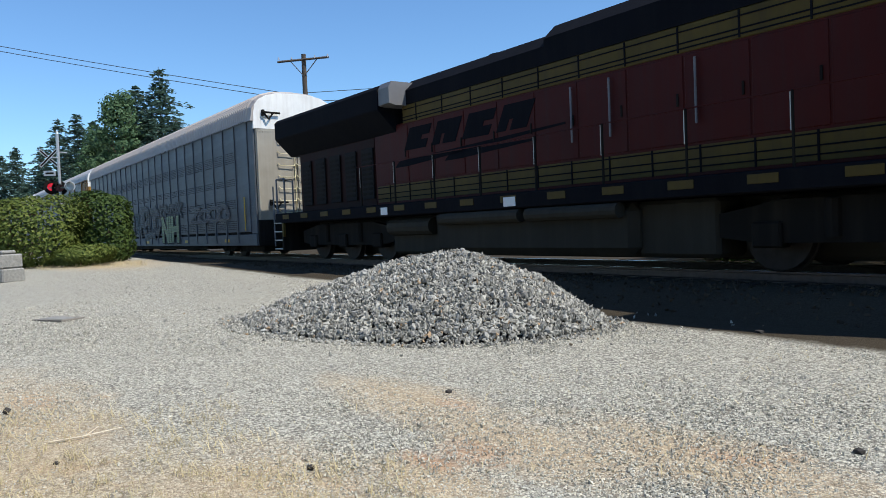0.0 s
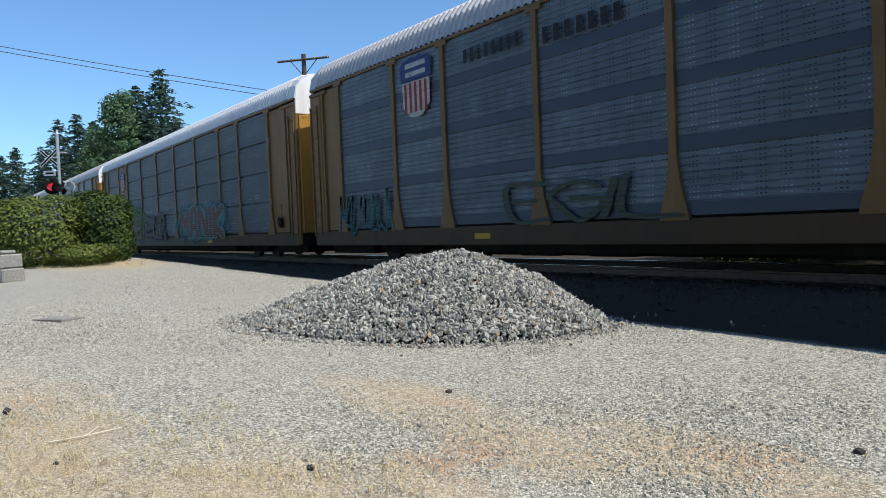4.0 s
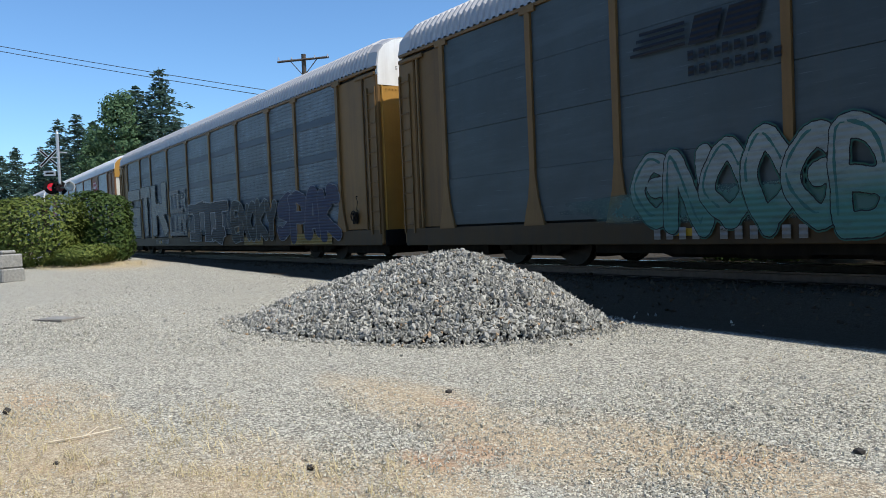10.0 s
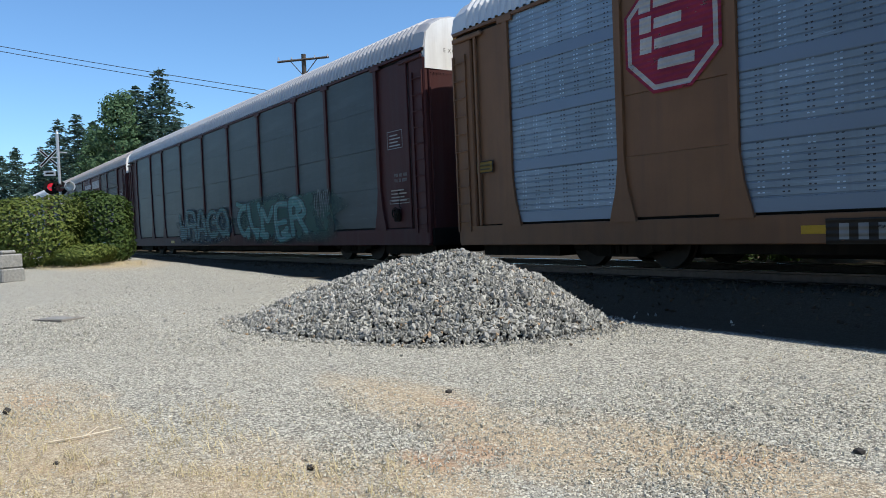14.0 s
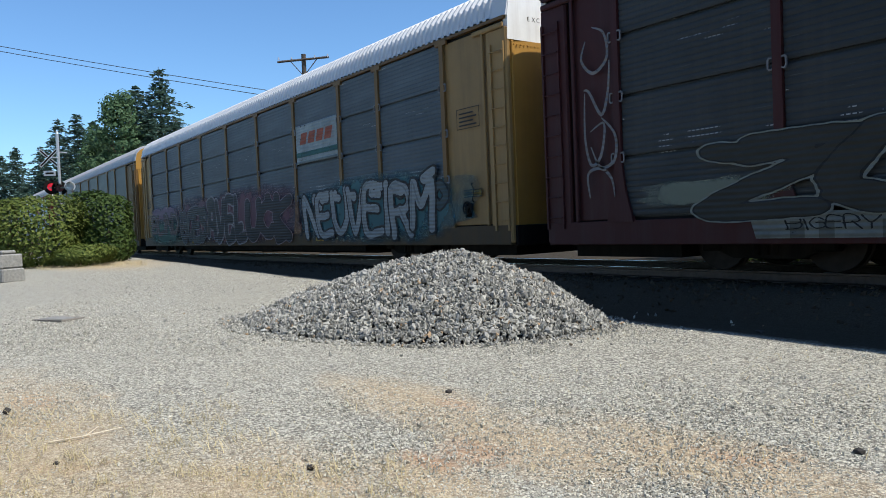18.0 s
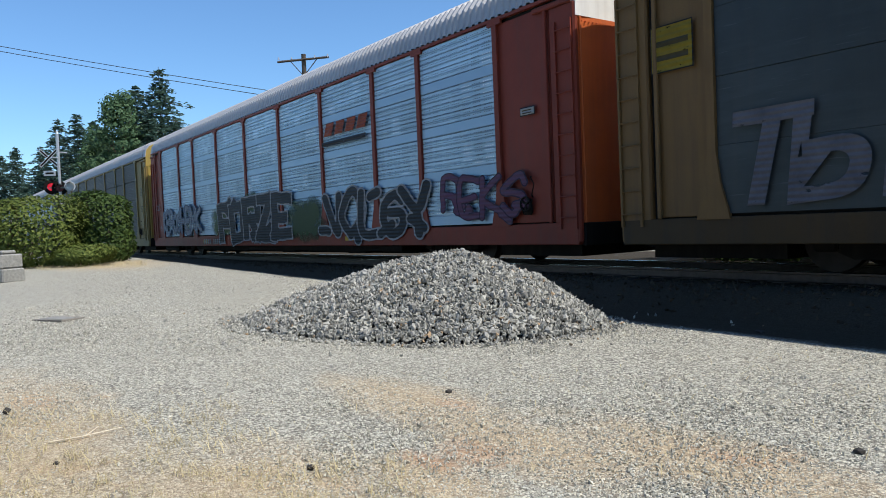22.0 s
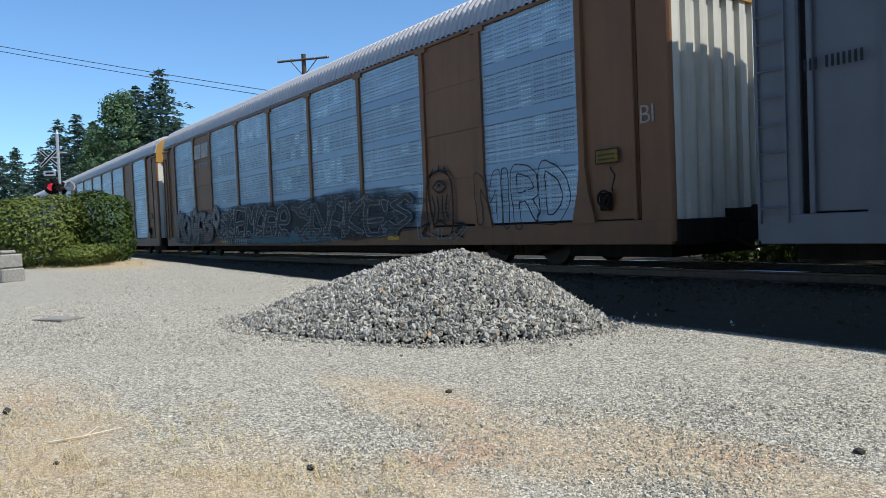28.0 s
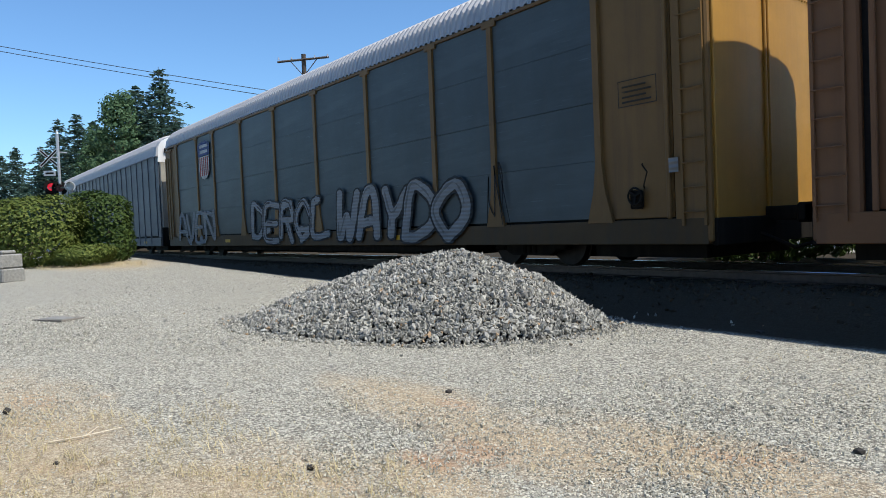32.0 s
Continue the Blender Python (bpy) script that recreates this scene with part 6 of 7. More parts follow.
for k in range(6):
    bar(c, 22.9, 25.5, 0.98 + 0.2 * k, 1.05 + 0.2 * k, (0.05, 0.04, 0.06), "side_stripe", y=-HALF - 0.05)
stencil(c, "xxx xxxxxxx", 0.75, 1.5, 2.6, 2.75, (0.06, 0.06, 0.07))

c = cars[14]
cloud(c, 1.6, 6.8, 0.46, 1.0, (0.08, 0.1, 0.11), 141, y=-HALF - 0.05)
piece(c, "NOVAS", 1.8, 6.7, 0.5, 1.95, [(0.3, (0.04, 0.03, 0.03)), (0.0, ((0.2, 0.13, 0.11), (0.19, 0.2, 0.22)))], 0.75, 64, 0.9, spikes=1)
for a in (3.9, 6.5):
    piece(c, "O", a, a + 0.9, 1.0, 1.98, [(0.35, BLK), (0.0, (0.32, 0.33, 0.34))], 1.3, 65, 0.3, shine=BLK)
cloud(c, 8.5, 16.5, 0.46, 0.85, (0.1, 0.24, 0.28), 11, y=-HALF - 0.053)
cloud(c, 6.8, 20.6, 0.6, 1.8, (0.03, 0.037, 0.045), 12, y=-HALF - 0.05)
piece(c, "SKEM", 7.0, 11.0, 0.6, 1.85, [(0.16, (0.022, 0.026, 0.032)), (0.0, (0.36, 0.39, 0.4))], 0.75, 66, 1.1, slant=0.15, spikes=3, hollow=0.2)
piece(c, "ARP", 10.6, 13.7, 0.6, 1.8, [(0.16, (0.022, 0.026, 0.032)), (0.0, (0.36, 0.39, 0.4))], 0.8, 67, 1.1, slant=0.15, spikes=3, hollow=0.2)
piece(c, "SNAKES", 13.7, 20.4, 0.5, 1.8, [(0.16, (0.028, 0.034, 0.042)), (0.0, (0.3, 0.32, 0.33))], 0.65, 68, 1.2, slant=0.2, spikes=3, hollow=0.16)
for pts in (((20.98, 0.72), (20.9, 1.3), (20.98, 1.85), (21.4, 2.02), (21.8, 1.85), (21.88, 1.3), (21.8, 0.7), (21.4, 0.62), (20.98, 0.72)),
            ((21.15, 1.68), (21.4, 1.8), (21.65, 1.68), (21.4, 1.56), (21.15, 1.68)), ((21.34, 1.68), (21.4, 1.72), (21.46, 1.66)),
            ((21.12, 1.52), (21.22, 1.2), (21.1, 0.98)), ((21.32, 1.5), (21.36, 1.2), (21.3, 0.95)), ((21.52, 1.5), (21.5, 1.2), (21.56, 0.95)), ((21.7, 1.52), (21.62, 1.2), (21.72, 0.98)),
            ((21.15, 0.86), (21.4, 0.95), (21.65, 0.84)), ((21.05, 1.88), (21.2, 2.08)), ((21.4, 2.0), (21.42, 2.14)), ((21.7, 1.92), (21.6, 2.1)),
            ((20.6, 0.82), (20.95, 0.9), (20.7, 0.68), (20.98, 0.62)), ((21.85, 0.9), (22.25, 0.86), (21.95, 0.72), (22.2, 0.58))):
    curl(c, pts, 0.03, BLK)
piece(c, "VW", 20.5, 22.4, 0.5, 0.85, [(0.0, (0.26, 0.29, 0.28))], 0.5, 269, 1.2, hollow=0.2)
piece(c, "MIRD", 22.6, 25.3, 0.7, 1.95, [(0.0, BLK)], 0.85, 70, 0.8, hollow=0.17)
for a, b in ((4.65, 5.45), (5.55, 6.3)):
    bar(c, a, b, 3.85, 4.4, (0.6, 0.6, 0.58), "emblem_block", 0.15)
stencil(c, "xxxxxxxxx", 4.65, 6.3, 3.52, 3.66, (0.7, 0.7, 0.68))
stencil(c, "xxxx xxxxxx", 7.7, 10.0, 0.48, 0.66)
mark(c, "BI", 26.8, 27.06, 2.3, 2.58, (0.42, 0.41, 0.38), -HALF - 0.03)
warning_plate(c, 25.85, 1.75)

c = cars[15]
letters(c, "Lettering", 9.2, 12.9, 0.85, 1.55, [(0.008, (0.012, 0.014, 0.016))], 70, 0.25, tight=1.1)
letters(c, "Malandro", 13.1, 17.0, 0.85, 1.6, [(-0.004, (0.012, 0.014, 0.016))], 71, 0.25, tight=1.1)
for k in range(3):
    curl(c, [(12.8 + 0.16 * k, 1.62), (12.75 + 0.25 * k, 1.95)], 0.05, BLK)
    bar(c, 17.05, 17.25, 0.95 + 0.25 * k, 1.05 + 0.25 * k, BLK, "graffiti_stroke", 0.6)
for a, b in ((4.65, 5.45), (5.55, 6.3)):
    bar(c, a, b, 3.85, 4.4, (0.26, 0.035, 0.02), "emblem_block", 0.15)
stencil(c, "xxxx xxxxxx", 7.9, 10.3, 0.48, 0.68, plate=(0.04, 0.035, 0.03))
mark(c, "BI", 26.8, 27.06, 2.3, 2.58, (0.42, 0.41, 0.38), -HALF - 0.03)
warning_plate(c, 25.85, 1.75)

c = cars[16]
piece(c, "WAYDO", 16.2, 22.2, 0.44, 1.98, [(0.3, BLK), (0.0, (0.34, 0.36, 0.38))], 0.75, 72, 0.5, slant=0.15, shine=(0.2, 0.21, 0.22))
piece(c, "DEROL", 10.0, 15.9, 0.44, 1.95, [(0.3, BLK), (0.0, (0.34, 0.36, 0.38))], 0.6, 73, 0.9, spikes=1, shine=(0.05, 0.05, 0.06))
piece(c, "AVEN", 1.7, 6.5, 0.46, 1.85, [(0.0, (0.28, 0.31, 0.34))], 0.6, 74, 0.9, spikes=1)
shield(c, 4.75, 6.15, 3.0, 4.5)
scribble(c, 22.6, 23.3, 0.7, 2.0, BLK, 75, 3, 0.02)
data_box(c, 26.0, 2.6)
bar(c, 26.95, 27.12, 1.5, 1.72, (0.4, 0.4, 0.4), "notice_plate")

# words on the white end hoods
for k, c in enumerate(cars):
    if CARS[k].get("hood", "white") == "white" and CARS[k].get("style") != "sheet":
        xb = CARS[k].get("front", FRONT) + 0.012
        for n, (ch, yy) in enumerate(zip("EXCESS HEIGHT CAR", np.arange(-0.98, 1.0, 0.12))):
            v, f = glyph(ch, 0.0)
            if v:
                me = bpy.data.meshes.new("lettering")
                me.from_pydata([(xb, yy + u * 0.13, EAVE - 0.06 + w * 0.13) for u, w in v], [], f)
                me.update()
                link_mesh("lettering", me, spray((0.1, 0.09, 0.08)), c)


# ---- locomotive ----
def build_locomotive():
    """Origin at rail level, at the rear end on the centre line."""
    loco = empty("diesel_locomotive", (0, 0, 0), "dark red diesel locomotive with black roof and yellow stripes", "locomotive")
    hy = 0.98
    bm = bmesh.new()
    rbox(bm, 5.5, 18.4, -hy, hy, 1.42, 3.4, 0.04)
    part("hood", bm, "loco_red", loco)
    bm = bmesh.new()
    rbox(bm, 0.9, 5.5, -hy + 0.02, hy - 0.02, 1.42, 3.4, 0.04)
    part("radiator_section", bm, "loco_sooty", loco, "darker red rear section")
    bm = bmesh.new()
    rbox(bm, 6.9, 18.4, -hy - 0.006, hy + 0.006, 3.36, 3.8, 0.02)
    part("upper_stripe", bm, "loco_stripe", loco, "dirty yellow stripe")
    for x0, zs, xs, z0, z1 in ((6.9, (3.42, 3.5, 3.68), np.arange(7.5, 18, 1.05), 3.38, 3.78), (5.6, (1.58, 1.7, 1.86), np.arange(6.2, 18, 0.9), 1.5, 1.92)):
        for z in zs:
            bm = bmesh.new()
            box(bm, x0, 18.4, -hy - 0.016, -hy - 0.006, z, z + 0.022)
            part("pinstripe", bm, "loco_black", loco)
        for x in xs:
            bm = bmesh.new()
            box(bm, x, x + 0.03, -hy - 0.019, -hy - 0.006, z0, z1)
            part("seam_strip", bm, "loco_black", loco)
    bm = bmesh.new()
    rbox(bm, 5.6, 18.4, -hy - 0.006, hy + 0.006, 1.5, 1.92, 0.01)
    part("lower_stripe", bm, "loco_stripe", loco, "dirty yellow stripe")
    # rounded black roof, in three lengths of different height
    for a, b, top in ((6.9, 11.9, 4.42), (11.9, 16.6, 4.56), (16.6, 18.4, 4.5)):
        bm = bmesh.new()
        prism(bm, ((-hy - 0.01, 3.8), (-hy - 0.01, top - 0.28), (-hy + 0.3, top), (hy - 0.3, top), (hy + 0.01, top - 0.28), (hy + 0.01, 3.8)), a, b, "x")
        part("hood_roof", bm, "loco_black", loco)
    # flared radiator housing over the rear of the hood
    bm = bmesh.new()
    prism(bm, ((-hy - 0.01, 3.2), (-1.48, 3.7), (-1.5, 3.74), (-1.5, 4.22), (-1.42, 4.31), (1.42, 4.31), (1.5, 4.22), (1.5, 3.74), (1.48, 3.7), (hy + 0.01, 3.2)), 0.35, 6.6, "x")
    part("radiator_housing", bm, "loco_black", loco)
    bm = bmesh.new()
    prism(bm, ((-1.3, 3.78), (-1.47, 3.82), (-1.47, 4.2), (-1.38, 4.34), (1.38, 4.34), (1.47, 4.2), (1.47, 3.82), (1.3, 3.78)), 6.6, 7.1, "x")
    part("radiator_front", bm, "steel", loco, "light grey sheet at the radiator's front edge")
    for k in range(4):
        bm = bmesh.new()
        rbox(bm, 1.0 + k * 1.45, 2.2 + k * 1.45, -1.0, 1.0, 4.3, 4.34, 0.015)
        part("radiator_grille", bm, "black", loco)
    bm = bmesh.new()
    tube(bm, (9.6, 0, 4.38), (9.6, 0, 4.56), 0.34, 16)
    part("exhaust_stack", bm, "black", loco)
    # tall dark doors under the radiator
    for k in range(5):
        bm = bmesh.new()
        x = 1.15 + k * 0.92
        rbox(bm, x, x + 0.6, -hy - 0.03, -hy + 0.01, 1.62, 2.95, 0.012)
        door = part("louvred_door", bm, "core", loco, "dark louvred door")
        for i in range(9):
            link_mesh("louvre", shared("louvre", lambda bm: box(bm, 0.05, 0.55, -0.012, 0.0, 0.0, 0.07)), "black", door, at=(x, -hy - 0.03, 1.72 + i * 0.13))
    # flush hood doors along the engine
    for k in range(11):
        bm = bmesh.new()
        x = 6.0 + k * 1.12
        rbox(bm, x + 0.015, x + 1.1, -hy - 0.014, -hy + 0.01, 1.96, 3.33, 0.008)
        d = part("hood_door", bm, "loco_red", loco)
        bm = bmesh.new()
        rbox(bm, x + 0.98, x + 1.02, -hy - 0.035, -hy - 0.014, 2.55, 2.75, 0.006)
        part("latch", bm, "black", d)
    # company mark as four plain slanted blocks, with a long wedge under it
    for k in range(4):
        a = 6.95 + k * 1.16
        out = [(0.0, 0.0), (0.92, 0.0), (0.92, 0.2), (0.62, 0.2), (0.62, 0.3), (0.92, 0.3), (0.92, 0.52), (0.0, 0.52)]
        if k % 2:
            out = [(0.0, 0.0), (0.3, 0.0), (0.3, 0.22), (0.42, 0.22), (0.42, 0.0), (0.92, 0.0), (0.92, 0.52), (0.0, 0.52)]
        bm = bmesh.new()
        prism(bm, [(a + u + w * 0.55, 2.7 + w) for u, w in out], -hy - 0.022, -hy - 0.012, "y")
        part("emblem_block", bm, "loco_black", loco)
    for x0, x1, z0, z1 in ((6.5, 12.4, 2.32, 2.62), (8.6, 11.6, 2.3, 2.42)):
        bm = bmesh.new()
        prism(bm, ((x0, z0), (x0 + 0.6, z0), (x1, z1), (x1, z1 + 0.04), (x0 + 0.5, z0 + 0.16), (x0 + 0.2, z0 + 0.14)), -hy - 0.022, -hy - 0.014, "y")
        part("emblem_wedge", bm, "loco_black", loco)
    # deck and its edge
    bm = bmesh.new()
    rbox(bm, 0.1, 22.2, -1.52, 1.52, 1.12, 1.42, 0.02)
    part("deck", bm, "loco_black", loco)
    for k in range(16):
        bm = bmesh.new()
        rbox(bm, 0.7 + k * 1.3, 1.15 + k * 1.3, -1.532, -1.515, 1.24, 1.37, 0.004)
        part("reflector_strip", bm, "loco_stripe", loco)
    for x, w in ((6.6, 0.3), (11.2, 0.34)):
        bm = bmesh.new()
        rbox(bm, x, x + w, -1.54, -1.52, 1.16, 1.34, 0.004)
        part("notice_plate", bm, "sign_white", loco)
    # walkway handrail
    for k in range(9):
        x = 5.6 + k * 1.62
        bm = bmesh.new()
        tube(bm, (x, -1.48, 1.42), (x, -1.48, 2.42), 0.022, 6)
        part("stanchion", bm, "black", loco)
        # lit left edge of the stanchion, painted on as a pale strip
        bm = bmesh.new()
        rbox(bm, x - 0.03, x - 0.012, -1.5, -1.47, 1.9, 2.4, 0.004)
        part("lit_edge", bm, "pale", loco)
    bm = bmesh.new()
    tube(bm, (5.4, -1.48, 2.42), (19.0, -1.48, 2.42), 0.012, 6)
    part("handrail", bm, "loco_red", loco)
    for x in (12.6, 13.5, 15.2):
        bm = bmesh.new()
        tube(bm, (x, -hy - 0.07, 2.25), (x, -hy - 0.07, 3.25), 0.02, 6)
        part("grab_iron", bm, "steel", loco)
    # rear platform rail and steps
    bm = bmesh.new()
    for x, y in ((0.15, -1.45), (0.15, -0.9), (0.15, 0.9), (0.15, 1.45), (0.75, -1.45)):
        tube(bm, (x, y, 1.42), (x, y, 2.5), 0.028, 6)
    tube(bm, (0.15, -1.45, 2.5), (0.15, -0.9, 2.5), 0.024, 6)
    tube(bm, (0.15, 0.9, 2.5), (0.15, 1.45, 2.5), 0.024, 6)
    tube(bm, (0.15, -1.45, 2.5), (0.75, -1.45, 2.5), 0.024, 6)
    tube(bm, (0.12, -0.9, 2.1), (0.12, 0.9, 2.1), 0.012, 6)
    tube(bm, (-0.02, -1.5, 0.4), (-0.02, -1.5, 2.3), 0.022, 6)
    part("rear_railing", bm, "bluegrey", loco, "blue-grey lit end railing")
    for k in range(4):
        bm = bmesh.new()
        rbox(bm, -0.02, 0.55, -1.52, -1.0, 0.3 + k * 0.27, 0.34 + k * 0.27, 0.008)
        part("step", bm, "galv", loco, "step with a worn bright edge")
    bm = bmesh.new()
    rbox(bm, 0.5, 0.62, -1.5, 1.5, 0.25, 1.2, 0.02)
    rbox(bm, 0.2, 0.6, -0.9, 0.9, 0.6, 1.2, 0.05)
    part("end_sheet", bm, "black", loco)
    bm = bmesh.new()
    rbox(bm, 0.62, 0.72, -1.53, -1.45, 0.7, 1.12, 0.01)
    part("hazard_stripe", bm, "loco_stripe", loco)
    cp = link_mesh("coupler", shared("coupler", coupler_mesh), "black", loco, at=(0.2, 0, 0))
    # fuel tank, air tanks
    bm = bmesh.new()
    rbox(bm, 8.6, 14.2, -1.35, 1.35, 0.22, 1.1, 0.14)
    part("fuel_tank", bm, "tank", loco)
    bm = bmesh.new()
    rbox(bm, 1.0, 21.2, -0.45, 0.45, 0.14, 1.14, 0.05)
    rbox(bm, 6.5, 8.7, -1.15, 1.15, 0.2, 1.1, 0.06)
    rbox(bm, 14.1, 15.6, -1.15, 1.15, 0.2, 1.1, 0.06)
    part("equipment_box", bm, "tank", loco)
    bm = bmesh.new()
    tube(bm, (6.6, -1.2, 0.85), (8.4, -1.2, 0.85), 0.2, 12)
    tube(bm, (9.0, -1.45, 0.98), (11.6, -1.45, 0.98), 0.13, 12)
    tube(bm, (11.8, -1.45, 0.98), (14.0, -1.45, 0.98), 0.13, 12)
    part("air_tank", bm, "tank", loco)
    # six-wheel trucks
    for cx in (3.9, 18.2):
        bm = bmesh.new()
        rbox(bm, -2.3, 2.3, -0.5, 0.5, 0.6, 0.9, 0.05)
        truck = part("truck", bm, "black", loco, at=(cx, 0, 0))
        for s in (-1, 1):
            bm = bmesh.new()
            prism(bm, ((-2.6, 0.5), (-2.6, 0.85), (-1.6, 1.02), (1.6, 1.02), (2.6, 0.85), (2.6, 0.5), (2.0, 0.42), (-2.0, 0.42)), s * 1.05 - 0.08, s * 1.05 + 0.08, "y")
            for x in (-1.85, 0, 1.85):
                rbox(bm, x - 0.22, x + 0.22, s * 1.05 - 0.15, s * 1.05 + 0.15, 0.35, 0.72, 0.03)
            for x in (-0.95, 0.95):
                tube(bm, (x, s * 1.12, 0.5), (x, s * 1.12, 1.0), 0.11, 10)
            part("side_frame", bm, "black", truck)
        for x in (-1.85, 0, 1.85):
            w = link_mesh("wheelset", shared("wheelset", wheel_mesh), "wheel", truck, at=(x, 0, 0.52))
            w.scale = (1.2, 1.0, 1.2)
            WHEELSETS.setdefault((x, 0.52), []).append(w)
    # cab and nose
    bm = bmesh.new()
    prism(bm, ((18.4, 1.42), (21.6, 1.42), (21.6, 2.6), (20.6, 2.8), (20.4, 4.2), (20.0, 4.5), (18.4, 4.5)), -1.48, 1.48, "y")
    part("cab", bm, "loco_red", loco)
    for a, b in ((18.7, 19.4), (19.5, 20.1)):
        bm = bmesh.new()
        rbox(bm, a, b, -1.5, -1.46, 3.0, 3.7, 0.02)
        part("cab_window", bm, "core", loco, "dark cab side window")
    bm = bmesh.new()
    for k in range(4):
        rbox(bm, 18.5 + k * 0.5, 18.85 + k * 0.5, -1.495, -1.478, 2.2, 2.7, 0.004)
    part("number_bars", bm, "loco_black", loco)
    return loco


locomotive = build_locomotive()


# ---- gravel pile ----
def pile_h(x, y):
    """Height of the heap over the ground: a rounded cone, drawn out to one side."""
    dx, dy = x + 8.19, y - 6.13
    u, v = dx * 0.83 + dy * 0.558, -dx * 0.558 + dy * 0.83
    r = math.hypot(u / (3.5 if u < 0 else 2.09), v / (1.69 if v < 0 else 1.02))
    h = 1.0 * (1 - r ** 1.38) if r < 1 else 0.0
    if h <= 0:
        return 0.0
    return max(0.0, h + 0.07 * noise.noise((x * 0.9, y * 0.9, 7)) * min(1, h * 3) + 0.03 * noise.noise((x * 2.7, y * 2.7, 2)) * min(1, h * 3))


def build_pile():
    pile = tagged(new("gravel_pile"), "waist-high heap of loose grey crushed rock on the gravel lot", "gravel pile")
    xs, ys = np.arange(-13, -5, 0.1), np.arange(2.8, 9, 0.1)
    verts = [(x, y, ground_z(x, y) - 0.07 + pile_h(x, y)) for x in xs for y in ys]
    n = len(ys)
    faces = []
    for i in range(len(xs) - 1):
        for j in range(n - 1):
            if pile_h(xs[i], ys[j]) > 0.01 or pile_h(xs[i + 1], ys[j + 1]) > 0.01:
                faces.append((i * n + j, (i + 1) * n + j, (i + 1) * n + j + 1, i * n + j + 1))
    me = bpy.data.meshes.new("mound")
    me.from_pydata(verts, [], faces)
    me.update()
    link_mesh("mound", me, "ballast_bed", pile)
    rng = random.Random(8)
    pl, big = [], []
    while len(pl) < 25000:
        x, y = rng.uniform(-13, -5.2), rng.uniform(3.0, 8.8)
        h = pile_h(x, y)
        if h > 0.05 or (h > 0.0 and rng.random() < 0.35):
            q = (x, y, ground_z(x, y) + h - 0.02 + rng.uniform(-0.02, 0.025), rng.uniform(0.018, 0.038) * (1.35 if rng.random() < 0.12 else 1), rng)
            pl.append(q)
    # strays round the foot
    while len(pl) < 26200:
        x, y = rng.uniform(-13.5, -4.8), rng.uniform(2.6, 8.2)
        if pile_h(x, y) <= 0.0 and (pile_h(x * 0.9 - 0.82, y * 0.9 + 0.61) > 0 or rng.random() < 0.012):
            pl.append((x, y, ground_z(x, y) + 0.008, rng.uniform(0.014, 0.03), rng))
    st = stones("loose_rock", pl, "pile", pile)
    st["kind"] = "stuff"
    # larger rocks on the face, each its own piece
    base = [shared(("rock", k), lambda bm, k=k: rock_mesh(bm, k)) for k in range(8)]
    n = 0
    while n < 260:
        x, y = rng.uniform(-12, -6), rng.uniform(3.7, 7.5)
        h = pile_h(x, y)
        if h > 0.03:
            ob = link_mesh("rock", base[n % 8], "rock", pile, at=(x, y, ground_z(x, y) + h + rng.uniform(0, 0.02)))
            ob.rotation_euler = (rng.uniform(0, 6), rng.uniform(0, 6), rng.uniform(0, 6))
            s = rng.uniform(0.6, 1.0)
            ob.scale = (s, s, s)
            n += 1


def rock_mesh(bm, k):
    rng = random.Random(100 + k)
    bmesh.ops.create_icosphere(bm, subdivisions=1, radius=0.05)
    for v in bm.verts:
        v.co = Vector((v.co.x * 1.25, v.co.y, v.co.z * 0.75)) * rng.uniform(0.75, 1.2)


build_pile()


# ---- trees and bushes ----
def quads(name, items, material, parent, label=""):
    """Leaf clumps: (centre, normal, size, spin), each a bent pair of triangles."""
    verts, faces = [], []
    for c, nrm, size, spin in items:
        q = Vector(nrm).to_track_quat("Z", "Y")
        k = len(verts)
        cs, sn = math.cos(spin) * size, math.sin(spin) * size
        for u, v, w in ((cs, sn, 0.0), (-sn * 0.6, cs * 0.6, 0.18 * size), (-cs, -sn, -0.05 * size), (sn * 0.6, -cs * 0.6, 0.18 * size)):
            verts.append(Vector(c) + q @ Vector((u, v, w)))
        faces += [(k, k + 1, k + 2), (k, k + 2, k + 3)]
    me = bpy.data.meshes.new(name)
    me.from_pydata(verts, [], faces)
    me.update()
    return link_mesh(name, me, material, parent, label)


def rand_dir(rng):
    z = rng.uniform(-1, 1)
    a = rng.uniform(0, 6.28319)
    r = math.sqrt(1 - z * z)
    return (r * math.cos(a), r * math.sin(a), z)


